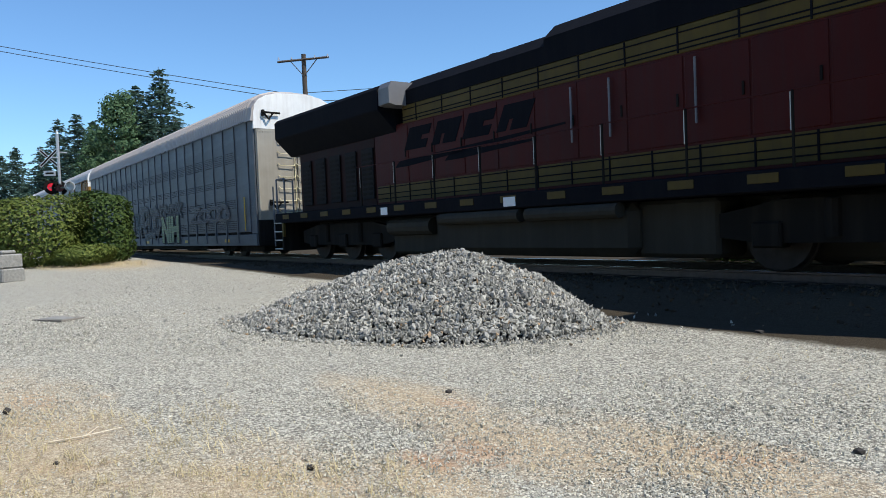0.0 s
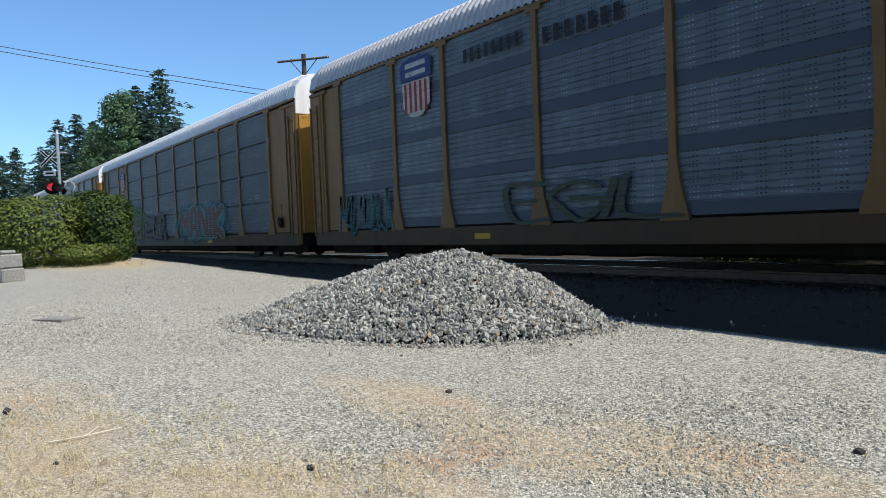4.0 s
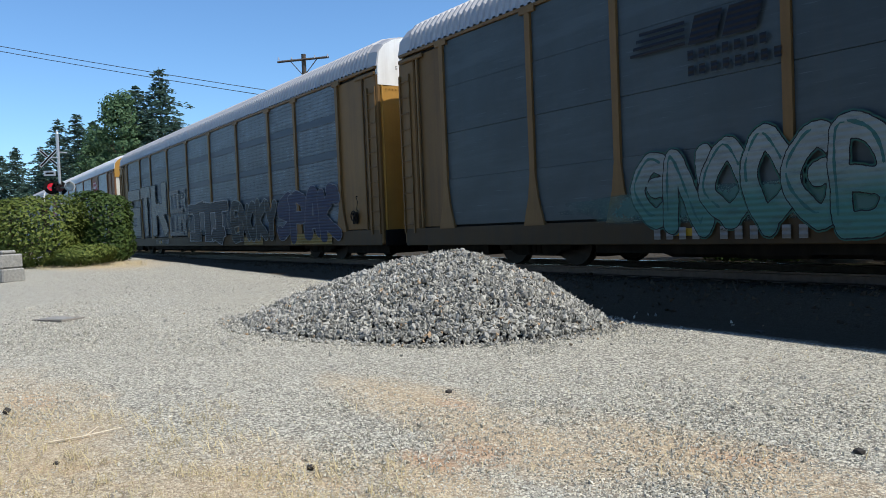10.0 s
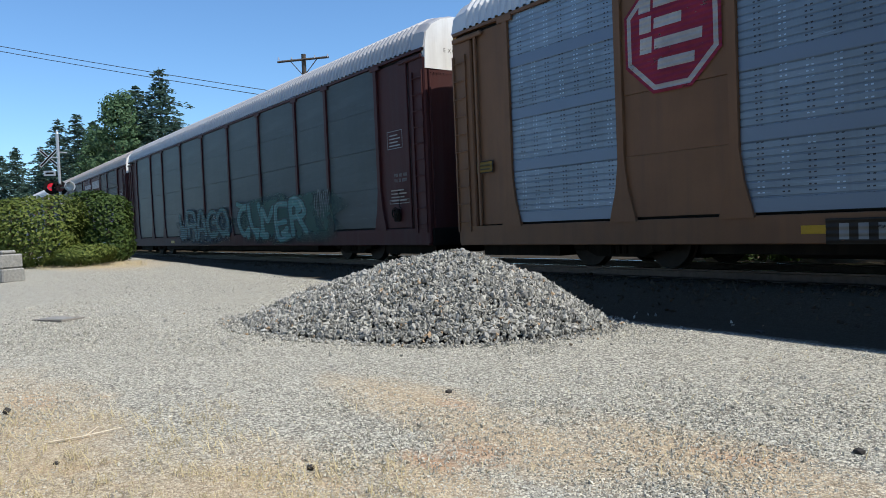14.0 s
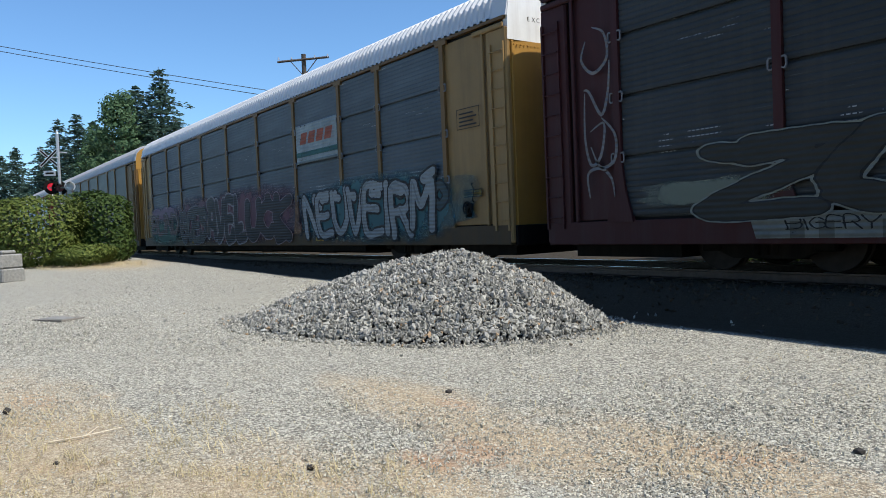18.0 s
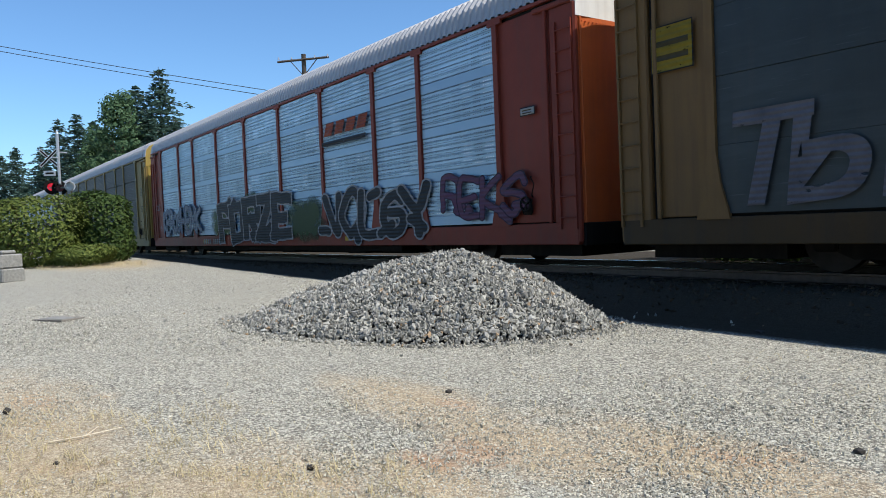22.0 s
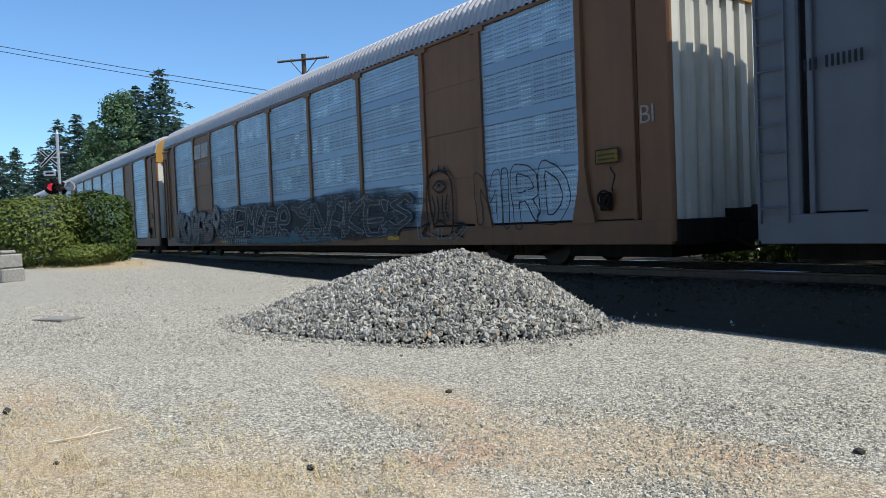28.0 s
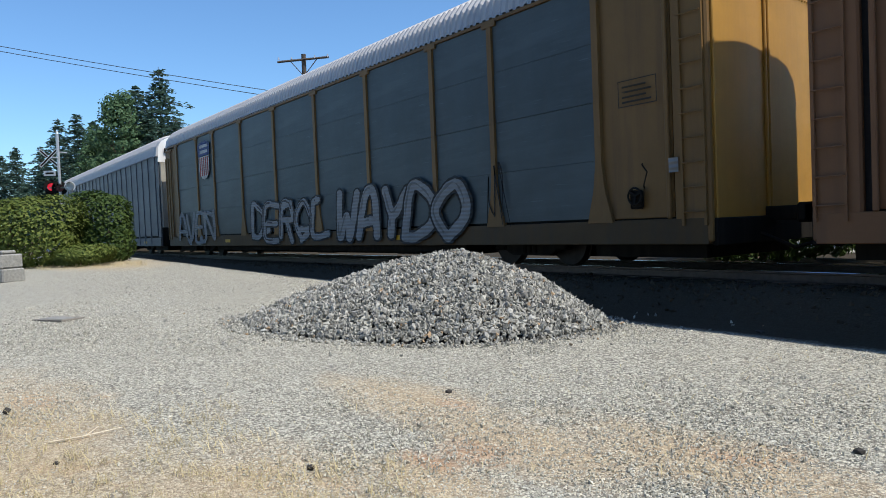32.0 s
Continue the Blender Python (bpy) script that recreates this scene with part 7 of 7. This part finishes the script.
def conifer(x, y, height, radius, seed, sparse=1.0, label="tall dark green conifer with drooping uneven branches"):
    rng = random.Random(seed)
    z0 = ground_z(x, y)
    tree = empty("conifer_tree", (x, y, z0), label, "tree", "trees beyond the track")
    bm = bmesh.new()
    segs = 5
    for i in range(segs):
        tube(bm, (0.05 * math.sin(i), 0, height * i / segs), (0.05 * math.sin(i + 1), 0, height * (i + 1) / segs), 0.28 * (1 - i / segs) + 0.03, 8, 0.28 * (1 - (i + 1) / segs) + 0.03)
    part("trunk", bm, "bark", tree)
    items = []
    limbs = bmesh.new()
    h = height * 0.08
    while h < height:
        k = h / height
        reach = radius * (1 - k) ** 0.58 * rng.uniform(0.6, 1.15) + 0.15
        n = rng.randint(4, 6)
        a0 = rng.uniform(0, 6.28)
        for b in range(n):
            if rng.random() < 0.12:
                continue
            a = a0 + 6.28319 * b / n + rng.uniform(-0.35, 0.35)
            L = reach * rng.uniform(0.6, 1.2)
            droop = rng.uniform(0.1, 0.4)
            tip = (L * math.cos(a), L * math.sin(a), h - droop * L + 0.1)
            if L > 0.8:
                tube(limbs, (0, 0, h), tip, 0.045, 4, 0.01, False)
            m = max(4, int(L * 8 * sparse))
            for i in range(m):
                t = (i + rng.random()) / m
                w = 0.34 * L * (1 - 0.75 * t) + 0.12
                c = (L * t * math.cos(a) + rng.uniform(-w, w), L * t * math.sin(a) + rng.uniform(-w, w), h - droop * L * t * t + rng.uniform(-0.14, 0.14) - 0.05)
                items.append((c, (rng.uniform(-0.5, 0.5), rng.uniform(-0.5, 0.5), 1), rng.uniform(0.22, 0.5), rng.uniform(0, 6.28)))
        h += rng.uniform(0.35, 0.62) * max(0.5, height / 22)
    part("branchwork", limbs, "bark", tree)
    quads("crown", items, "conifer", tree)
    return tree


def broadleaf(x, y, height, radius, seed):
    rng = random.Random(seed)
    tree = empty("broadleaf_tree", (x, y, ground_z(x, y)), "tall dense green broadleaf tree with an uneven crown", "tree", "trees beyond the track")
    bm = bmesh.new()
    tube(bm, (0, 0, 0), (0, 0, height * 0.6), 0.4, 8, 0.16)
    for i in range(9):
        a = i * 2.4
        tube(bm, (0, 0, height * (0.2 + 0.05 * i)), (radius * 0.7 * math.cos(a), radius * 0.7 * math.sin(a), height * (0.38 + 0.06 * i)), 0.12, 5, 0.03, False)
    part("trunk", bm, "bark", tree)
    items = []
    for _ in range(120):
        t = rng.uniform(0.12, 0.97)
        rr = radius * math.sin(math.pi * min(0.93, 0.14 + 0.8 * t) ** 0.85) * rng.uniform(0.55, 1.0)
        a = rng.uniform(0, 6.28)
        cx, cy, cz = rr * math.cos(a), rr * math.sin(a), height * t
        s = rng.uniform(0.5, 1.05) * radius * 0.36
        for _ in range(75):
            d = rand_dir(rng)
            k = s * rng.uniform(0.6, 1.0)
            items.append(((cx + d[0] * k, cy + d[1] * k, cz + d[2] * k * 0.85), d, rng.uniform(0.14, 0.3), rng.uniform(0, 6.28)))
    quads("crown", items, "broadleaf", tree)
    return tree


def bush(name, x, y, w, d, h, seed, mat, label, leaf=(0.035, 0.075), count=9000, boxy=3.0, turn=0.9, category="bush"):
    """A clipped shrub: leaf clumps over lobes inside a rounded block."""
    rng = random.Random(seed)
    ob = empty(name, (x, y, ground_z(x, y)), label, category)
    bm = bmesh.new()
    for i in range(9):
        a = i * 0.7
        tube(bm, (0.1 * math.cos(a), 0.1 * math.sin(a), 0), (w * 0.35 * math.cos(a), d * 0.35 * math.sin(a), h * rng.uniform(0.6, 0.85)), 0.035, 5, 0.01, False)
    part("stem_cluster", bm, "bark", ob)
    ct, st = math.cos(turn), math.sin(turn)
    lobes = [(rand_dir(rng), rng.uniform(0.03, 0.13)) for _ in range(26)]
    items = []
    for _ in range(count):
        dx, dy, dz = rand_dir(rng)
        k = (abs(dx) ** boxy + abs(dy) ** boxy + abs(dz) ** boxy) ** (-1 / boxy)
        bulge = 1.0
        for (lx, ly, lz), am in lobes:
            c = dx * lx + dy * ly + dz * lz
            if c > 0.8:
                bulge += am * (c - 0.8) * 5
        depth = 1 - 0.22 * rng.random() ** 2 + rng.uniform(-0.03, 0.05)
        u, v = dx * k * w * 0.5 * bulge * depth, dy * k * d * 0.5 * bulge * depth
        z = h * 0.5 * (1 + dz * k * depth * (bulge if dz > 0 else 1))
        n = (dx * ct - dy * st + rng.uniform(-.6, .6), dx * st + dy * ct + rng.uniform(-.6, .6), dz + 0.4 + rng.uniform(-.4, .6))
        items.append(((u * ct - v * st, u * st + v * ct, max(0.02, z)), n, rng.uniform(*leaf), rng.uniform(0, 6.28)))
    quads("foliage", items, mat, ob)
    return ob


FWD, RGT = Vector((-0.8123, 0.5833, 0)), Vector((0.5833, 0.8123, 0))


def place(side, depth):
    """A spot so far along the view's axis and so far to its right per metre of depth."""
    p = FWD * depth + RGT * (side * depth)
    return p.x, p.y


for k, (side, depth, h, r, sp) in enumerate((
        (-0.385, 100, 24.0, 8.6, 1.0), (-0.417, 106, 22.8, 7.4, 1.0), (-0.362, 112, 19.0, 6.4, 1.0), (-0.40, 96, 17.0, 6.0, 1.1),
        (-0.497, 118, 21.2, 5.6, 1.0), (-0.523, 126, 22.0, 5.2, 0.9), (-0.475, 122, 20.5, 5.8, 1.0), (-0.547, 138, 18.8, 5.2, 1.0),
        (-0.512, 132, 16.5, 5.8, 1.1), (-0.582, 160, 22.0, 6.6, 1.0), (-0.600, 165, 20.5, 6.4, 1.0), (-0.566, 150, 13.0, 5.4, 1.1), (-0.535, 128, 13.5, 5.6, 1.1), (-0.345, 116, 14.5, 5.0, 1.1), (-0.455, 112, 16.0, 5.8, 1.1))):
    px, py = place(side + 0.04 * h / depth, depth)
    conifer(px, py, h, r * 1.12, 200 + k, sp * 1.15)
px, py = place(-0.432, 94)
broadleaf(px, py, 19.6, 3.9, 31)
px, py = place(-0.412, 99)
broadleaf(px, py, 15.5, 4.0, 32)
px, py = place(-0.462, 104)
broadleaf(px, py, 16.5, 4.2, 33)

px, py = place(-0.575, 27)
bush("hedge_bush", px, py, 3.9, 2.4, 2.45, 41, "hedge", "large rounded yellow-green bush at the lot's edge", count=9000, leaf=(0.045, 0.1))
px, py = place(-0.468, 28.5)
bush("hedge_bush", px, py, 2.2, 1.6, 2.5, 42, "hedge_dark", "dense dark green clipped bush at the lot's edge", count=8000, boxy=4.0, leaf=(0.045, 0.095))
px, py = place(-0.497, 26.3)
bush("low_juniper", px, py, 1.9, 1.2, 0.75, 43, "hedge", "low spreading green juniper under the bushes", count=4500, boxy=2.2)
px, py = place(-0.478, 27.2)
bush("low_juniper", px, py, 1.1, 0.9, 0.62, 44, "hedge", "low spreading green juniper under the bushes", count=3000, boxy=2.2)
px, py = place(-0.66, 28)
bush("hedge_bush", px, py, 3.2, 2.2, 2.3, 45, "hedge", "large rounded yellow-green bush at the lot's edge", count=7000)

# added unseen trees behind the camera that dim the sky light on the train
for k, x in enumerate((-7.0, 1.5, 10.0, 18.5, 27.0)):
    bush("sky_block_tree", x, -10.5 - (k % 2), 9.6, 5.0, 9.5 + 0.8 * (k % 3), 300 + k, "hedge_dark", "unseen tall dark green tree mass added to block sky light", (0.25, 0.5), 3500, 2.6, 0.0, "tree")

# growth beyond the track, seen between the cars
for k, (x, y, w, h) in enumerate(((-8.9, 14.8, 4.4, 2.0), (-5.0, 14.7, 4.6, 2.5), (-0.6, 14.8, 5.0, 2.6), (4.2, 14.8, 5.2, 2.7), (9.4, 14.9, 5.6, 2.8), (14.8, 14.9, 5.6, 2.8))):
    bush("blackberry_thicket", x, y, w, 2.6, h, 60 + k, "hedge_dark", "tangled dark green thicket beyond the track", (0.06, 0.12), 4000, 2.4, 0.0)
for k, (x, y, h, r) in enumerate(((-9.6, 21.5, 3.9, 1.7), (-12.6, 27.5, 3.4, 1.9), (-5.0, 24.0, 4.2, 2.0))):
    broadleaf(x, y, h, r, 80 + k)


# ---- pole and wires ----
def utility_pole():
    x, y = place(-0.178, 35)
    z0 = ground_z(x, y)
    pole = empty("utility_pole", (x, y, z0), "weathered wooden utility pole with a braced crossarm", "utility pole")
    top = 9.42 - z0
    bm = bmesh.new()
    tube(bm, (0, 0, 0), (0, 0, top), 0.16, 12, 0.105)
    part("shaft", bm, "wood_pole", pole)
    a = RGT * 1.22
    bm = bmesh.new()
    d = FWD * -0.14
    zc = top - 0.28
    for s in (-1, 1):
        tube(bm, d + Vector((0, 0, zc)), d + a * s + Vector((0, 0, zc + 0.07 * s)), 0.055, 4)
    part("crossarm", bm, "wood_pole", pole)
    for s in (-1, 1):
        bm = bmesh.new()
        tube(bm, d + a * 0.52 * s + Vector((0, 0, zc - 0.02)), d + Vector((0, 0, zc - 0.78)), 0.022, 6)
        part("brace", bm, "wood_pole", pole)
    for s, up in ((-0.95, 0.12), (-0.45, 0.1), (0.45, 0.14), (0.95, 0.18)):
        bm = bmesh.new()
        tube(bm, d + a * s + Vector((0, 0, zc + 0.03)), d + a * s + Vector((0, 0, zc + 0.03 + up)), 0.045, 8, 0.03)
        part("insulator", bm, "galv", pole, "small grey pin insulator")
    return Vector((x, y, 0))


POLE = utility_pole()


def cable(a, b, sag, r=0.016, label="thin dark overhead cable from the utility pole"):
    bm = bmesh.new()
    a, b = Vector(a), Vector(b)
    q = (b - a).to_track_quat("Z", "Y")
    rings = []
    for i in range(25):
        t = i / 24
        p = a.lerp(b, t)
        p.z -= sag * 4 * t * (1 - t)
        rings.append([bm.verts.new(p + q @ Vector((r * math.cos(1.2566 * k), r * math.sin(1.2566 * k), 0))) for k in range(5)])
    for u, v in zip(rings, rings[1:]):
        for k in range(5):
            bm.faces.new((u[k], u[(k + 1) % 5], v[(k + 1) % 5], v[k]))
    tagged(part("overhead_cable", bm, "wire"), label, "cable", "overhead cables")


lx, ly = place(-0.86, 36)
rx, ry = place(0.66, 36)
for dz in (0.0, -0.26):
    cable((POLE.x, POLE.y, 7.45 + dz), (lx, ly, 12.93 + 0.9 * dz), 0.16)
cable((POLE.x, POLE.y, 7.6), (rx, ry, 9.2), 0.2)
cable((POLE.x, POLE.y, 7.2), (rx, ry, 7.9), 0.2)


# ---- crossing signal ----
ASIDE = ("crossbuck_blade", "lettering_bar", "track_count_sign")

def crossing_signal():
    x, y = place(-0.518, 31)
    sig = empty("crossing_signal", (x, y, ground_z(x, y)), "railway crossing signal mast with crossbuck and round lamps", "crossing signal")
    turn = Matrix.Rotation(radians(62), 4, "Z")

    def add(name, bm, mat, label="", parent=None):
        bmesh.ops.transform(bm, matrix=Matrix.Translation(RGT * -0.36) @ turn if name in ASIDE else turn, verts=bm.verts[:])
        return part(name, bm, mat, parent or sig, label)
    bm = bmesh.new()
    tube(bm, (0, 0, 0), (0, 0, 5.35), 0.06, 12)
    tube(bm, (0, 0, 5.35), (0, 0, 5.5), 0.075, 12, 0.02)
    tube(bm, (0, 0, 0), (0, 0, 0.12), 0.2, 12)
    add("mast", bm, "galv")
    for s in (-1, 1):
        bm = bmesh.new()
        L = 0.5
        c, n = math.cos(radians(45)), math.sin(radians(45)) * s
        w = 0.06
        out = [(-L * c - w * -n * 1, -L * n - w * c), (L * c - w * -n * 1, L * n - w * c), (L * c + w * -n, L * n + w * c), (-L * c + w * -n, -L * n + w * c)]
        prism(bm, [(u, v + 4.35) for u, v in out], -0.1 - 0.012 * (s + 1), -0.11 - 0.012 * (s + 1), "y")
        b = add("crossbuck_blade", bm, "galv", "white reflective blade with plain dark bars")
        bm = bmesh.new()
        k = 0.03
        out = [(-0.45 * c + k * n, -0.45 * n - k * c), (0.45 * c + k * n, 0.45 * n - k * c), (0.45 * c - k * n, 0.45 * n + k * c), (-0.45 * c - k * n, -0.45 * n + k * c)]
        prism(bm, [(u, v + 4.35) for u, v in out], -0.111 - 0.012 * (s + 1), -0.114 - 0.012 * (s + 1), "y")
        add("lettering_bar", bm, "black", parent=b)
    bm = bmesh.new()
    rbox(bm, -0.24, 0.24, -0.115, -0.1, 3.6, 3.82, 0.005)
    add("track_count_sign", bm, "galv", "small white sign plate")
    bm = bmesh.new()
    rbox(bm, -0.16, 0.16, -0.118, -0.115, 3.67, 3.75, 0.001)
    add("lettering_bar", bm, "black")
    bm = bmesh.new()
    tube(bm, (-0.5, -0.05, 3.1), (0.5, -0.05, 3.1), 0.035, 8)
    add("lamp_arm", bm, "galv")
    bm = bmesh.new()
    tube(bm, (0.0, 0.0, 4.6), (0.2, 0.42, 4.6), 0.03, 8)
    tube(bm, (0.0, 0.0, 4.35), (-0.1, -0.33, 4.35), 0.03, 8)
    add("bell_bracket", bm, "galv")
    view = (EYE - Vector((x, y, 3.0)))
    view.z = 0
    view.normalize()
    for k, (off, lens, ring) in enumerate(((-0.36, "lens_red", "black"), (0.42, "sign_white", "galv"), (-0.02, "lens_dark", "black"))):
        p = RGT * off + Vector((0, 0, 3.14 - (0.06 if k == 2 else 0)))
        bm = bmesh.new()
        tube(bm, p - view * 0.02, p + view * 0.02, 0.3 if k != 1 else 0.21, 24)
        disc = part("lamp_background", bm, ring, sig, "round lamp background disc")
        bm = bmesh.new()
        tube(bm, p + view * 0.02, p + view * 0.1, 0.155, 20)
        part("lamp_lens", bm, lens, disc, "glowing red signal lens" if k == 0 else "")
        bm = bmesh.new()
        n = 10
        ring_a = [bm.verts.new(p + view * 0.02 + RGT * (0.2 * math.cos(math.pi * i / n)) + Vector((0, 0, 0.2 * math.sin(math.pi * i / n)))) for i in range(n + 1)]
        ring_b = [bm.verts.new(p + view * 0.3 + RGT * (0.18 * math.cos(math.pi * i / n)) + Vector((0, 0, 0.18 * math.sin(math.pi * i / n)))) for i in range(n + 1)]
        for i in range(n):
            bm.faces.new((ring_a[i], ring_a[i + 1], ring_b[i + 1], ring_b[i]))
        part("lamp_visor", bm, "black" if k != 1 else "galv", disc)


crossing_signal()


# ---- small things on the lot ----
def concrete_block(side, depth, w, label):
    x, y = place(side, depth)
    blk = empty("concrete_block", (x, y, ground_z(x, y) - 0.02), label, "concrete block", "stacked concrete blocks")
    blk.rotation_euler = (0, 0, radians(38))
    for k in range(2):
        bm = bmesh.new()
        rbox(bm, -w / 2 + 0.04 * k, w / 2 - 0.06 * k, -0.38, 0.38, 0.4 * k, 0.4 * k + 0.39, 0.035)
        for v in bm.verts:
            v.co += Vector((noise.noise(v.co * 3), noise.noise(v.co * 3 + Vector((5, 0, 0))), 0)) * 0.015
        part("block", bm, "concrete", blk)
    for i in range(4):
        bm = bmesh.new()
        cx = -w / 2 + 0.25 + i * (w - 0.5) / 3
        rbox(bm, cx - 0.13, cx + 0.13, -0.24, 0.24, 0.79, 0.9, 0.04)
        part("nub", bm, "concrete", blk)


concrete_block(-0.618, 20.6, 1.6, "rough grey concrete block with nubs beside the bushes")

bm = bmesh.new()
rbox(bm, -0.36, 0.36, -0.22, 0.22, -0.03, 0.008, 0.003)
lid = tagged(part("access_cover", bm, "iron", at=(-13.6, 1.85, ground_z(-13.6, 1.85) + 0.01)), "flat rusty metal access cover set in the gravel", "access cover")
lid.rotation_euler = (0, 0, 0.5)
bm = bmesh.new()
rbox(bm, -0.28, 0.28, -0.15, 0.15, 0.008, 0.013, 0.002)
part("panel", bm, "concrete", lid)


def on_ground(side, depth, up=0.0):
    x, y = place(side, depth)
    return Vector((x, y, ground_z(x, y) + up))


for k, (s, d, r) in enumerate(((-0.61, 6.37, 0.04), (-0.194, 4.56, 0.03), (0.562, 4.35, 0.032), (0.43, 8.3, 0.045), (-0.545, 4.9, 0.025), (0.0, 6.3, 0.03))):
    bm = bmesh.new()
    rock_mesh(bm, 40 + k)
    ob = tagged(part("dirt_clod", bm, "clod", at=on_ground(s, d, r * 0.4)), "small dark clod lying on the gravel", "clod")
    ob.scale = (r / 0.05,) * 3
bm = bmesh.new()
a, b = on_ground(-0.555, 5.37, 0.02), on_ground(-0.452, 5.66, 0.024)
mid = a.lerp(b, 0.42) + Vector((0.05, 0.0, 0.004))
tube(bm, a, mid, 0.007, 6, 0.0065)
twig = a.lerp(b, 0.62) + Vector((-0.16, 0.06, 0.01))
tube(bm, a.lerp(b, 0.45) + Vector((0.02, 0.02, 0.0)), twig, 0.004, 5, 0.003)
tube(bm, mid, b, 0.0065, 6, 0.004)
tagged(part("dry_stick", bm, "stick"), "pale dry stick lying on the ground", "stick")


def lot_litter():
    """Loose stones and dry grass over the near lot, one joined sheet each."""
    rng = random.Random(21)
    pl = []
    for _ in range(52000):
        depth = 3.6 + 11 * rng.random() ** 1.6
        p = on_ground(rng.uniform(-0.62, 0.62), depth)
        if p.y > 7.5:
            continue
        r = rng.uniform(0.0035, 0.0085) * (1 + 0.1 * depth) * (1.5 if rng.random() < 0.06 else 1)
        pl.append((p.x, p.y, p.z + r * 0.1, r, rng))
    far = []
    for _ in range(14000):
        depth = 6.0 + 16 * rng.random() ** 1.3
        p = on_ground(rng.uniform(-0.62, 0.62), depth)
        if p.y > 7.45:
            continue
        r = rng.uniform(0.009, 0.022) * min(1.0, depth / 13)
        far.append((p.x, p.y, p.z + r * 0.15, r, rng))
    tagged(stones("coarse_gravel", far, "far_stone"), "coarser loose stones scattered over the far lot", "gravel", kind="stuff")
    tagged(stones("loose_gravel", pl, "lot_stone"), "loose pale and dark gravel stones over the lot", "gravel", kind="stuff")
    verts, faces = [], []

    def blade(p, h, lean):
        a = rng.uniform(0, 6.28)
        d = Vector((math.cos(a), math.sin(a), 0))
        w = Vector((-d.y, d.x, 0)) * rng.uniform(0.0012, 0.0028)
        k = len(verts)
        m = p + d * h * lean * 0.5 + Vector((0, 0, h * 0.6))
        t = p + d * h * lean + Vector((0, 0, h * (1 - 0.35 * lean)))
        verts.extend((p - w, p + w, m + w * 0.8, m - w * 0.8, t))
        faces.extend(((k, k + 1, k + 2, k + 3), (k + 3, k + 2, k + 4)))
    for _ in range(380):
        s, depth = rng.uniform(-0.64, -0.05), 3.7 + 2.6 * rng.random() ** 1.5
        if s > -0.25 and depth > 4.6:
            continue
        c = on_ground(s, depth)
        for _ in range(rng.randint(4, 14)):
            q = c + Vector((rng.gauss(0, 0.06), rng.gauss(0, 0.06), 0.0))
            blade(q, rng.uniform(0.03, 0.13), rng.uniform(0.4, 1.8))
    for _ in range(500):
        c = on_ground(rng.uniform(-0.62, 0.6), 3.7 + 3.5 * rng.random())
        blade(c + Vector((0, 0, 0.015)), rng.uniform(0.03, 0.08), 2.4)
    for _ in range(260):
        c = on_ground(rng.uniform(-0.56, -0.41), rng.uniform(24.5, 27.5))
        for _ in range(8):
            blade(c + Vector((rng.gauss(0, 0.15), rng.gauss(0, 0.15), 0)), rng.uniform(0.06, 0.2), rng.uniform(0.3, 1.0))
    me = bpy.data.meshes.new("dry_grass")
    me.from_pydata(verts, [], faces)
    me.update()
    tagged(link_mesh("dry_grass", me, "straw"), "sparse pale dry grass blades over tan soil", "grass", kind="stuff")


lot_litter()

# the road over the track, behind the bushes
bm = bmesh.new()
box(bm, -46.5, -38.5, -60, TRACK_Y - 1.75, 0.15, 0.262)
box(bm, -46.5, -38.5, TRACK_Y + 1.75, 80, 0.0, 0.262)
tagged(part("road", bm, "asphalt"), "grey asphalt road that crosses the track", "road", kind="structure")


# ---- the train's run ----
def run(t):
    """Where the locomotive's rear end is at t seconds."""
    return -21.985 + 15.2705 * t - 0.01278 * t * t


# small departures from even running, in metres, second by second
UNEVEN = {1: 0.03, 2: -0.37, 3: -0.28, 6: 0.08, 8: -0.14, 9: 0.04, 10: 0.13, 11: -0.15, 13: 0.04, 14: -0.31, 17: -0.13, 18: -0.28, 19: -0.21, 20: 0.3, 21: -0.02, 22: -0.27, 23: 0.32, 24: -0.2, 25: -0.04, 28: -0.35, 29: 0.08, 30: 0.25, 32: -0.34}


def spin(wheels, at, r):
    """All wheelsets at the same place in their trucks turn alike: the first is keyed, the others share its keys."""
    rows = [(k / FPS, pose(at[0], 0, at[1], ry=math.degrees((run(k / FPS) - run(0)) / r) % 360)) for k in range(0, 32 * FPS + 1)]
    walk(wheels[0], rows)
    first = wheels[0].animation_data
    for w in wheels[1:]:
        w.rotation_mode = "QUATERNION"
        w.animation_data_create()
        w.animation_data.action = first.action
        w.animation_data.action_slot = first.action_slot


def motions():
    for at, wheels in WHEELSETS.items():
        spin(wheels, at, at[1])
    rows = [(float(t), run(t) + UNEVEN.get(t, 0.0)) for t in range(33)]
    walk(locomotive, [(t, pose(x, TRACK_Y, RAIL)) for t, x in rows])
    for car, back in zip(cars, BEHIND):
        walk(car, [(t, pose(x - back, TRACK_Y, RAIL)) for t, x in rows])


motions()
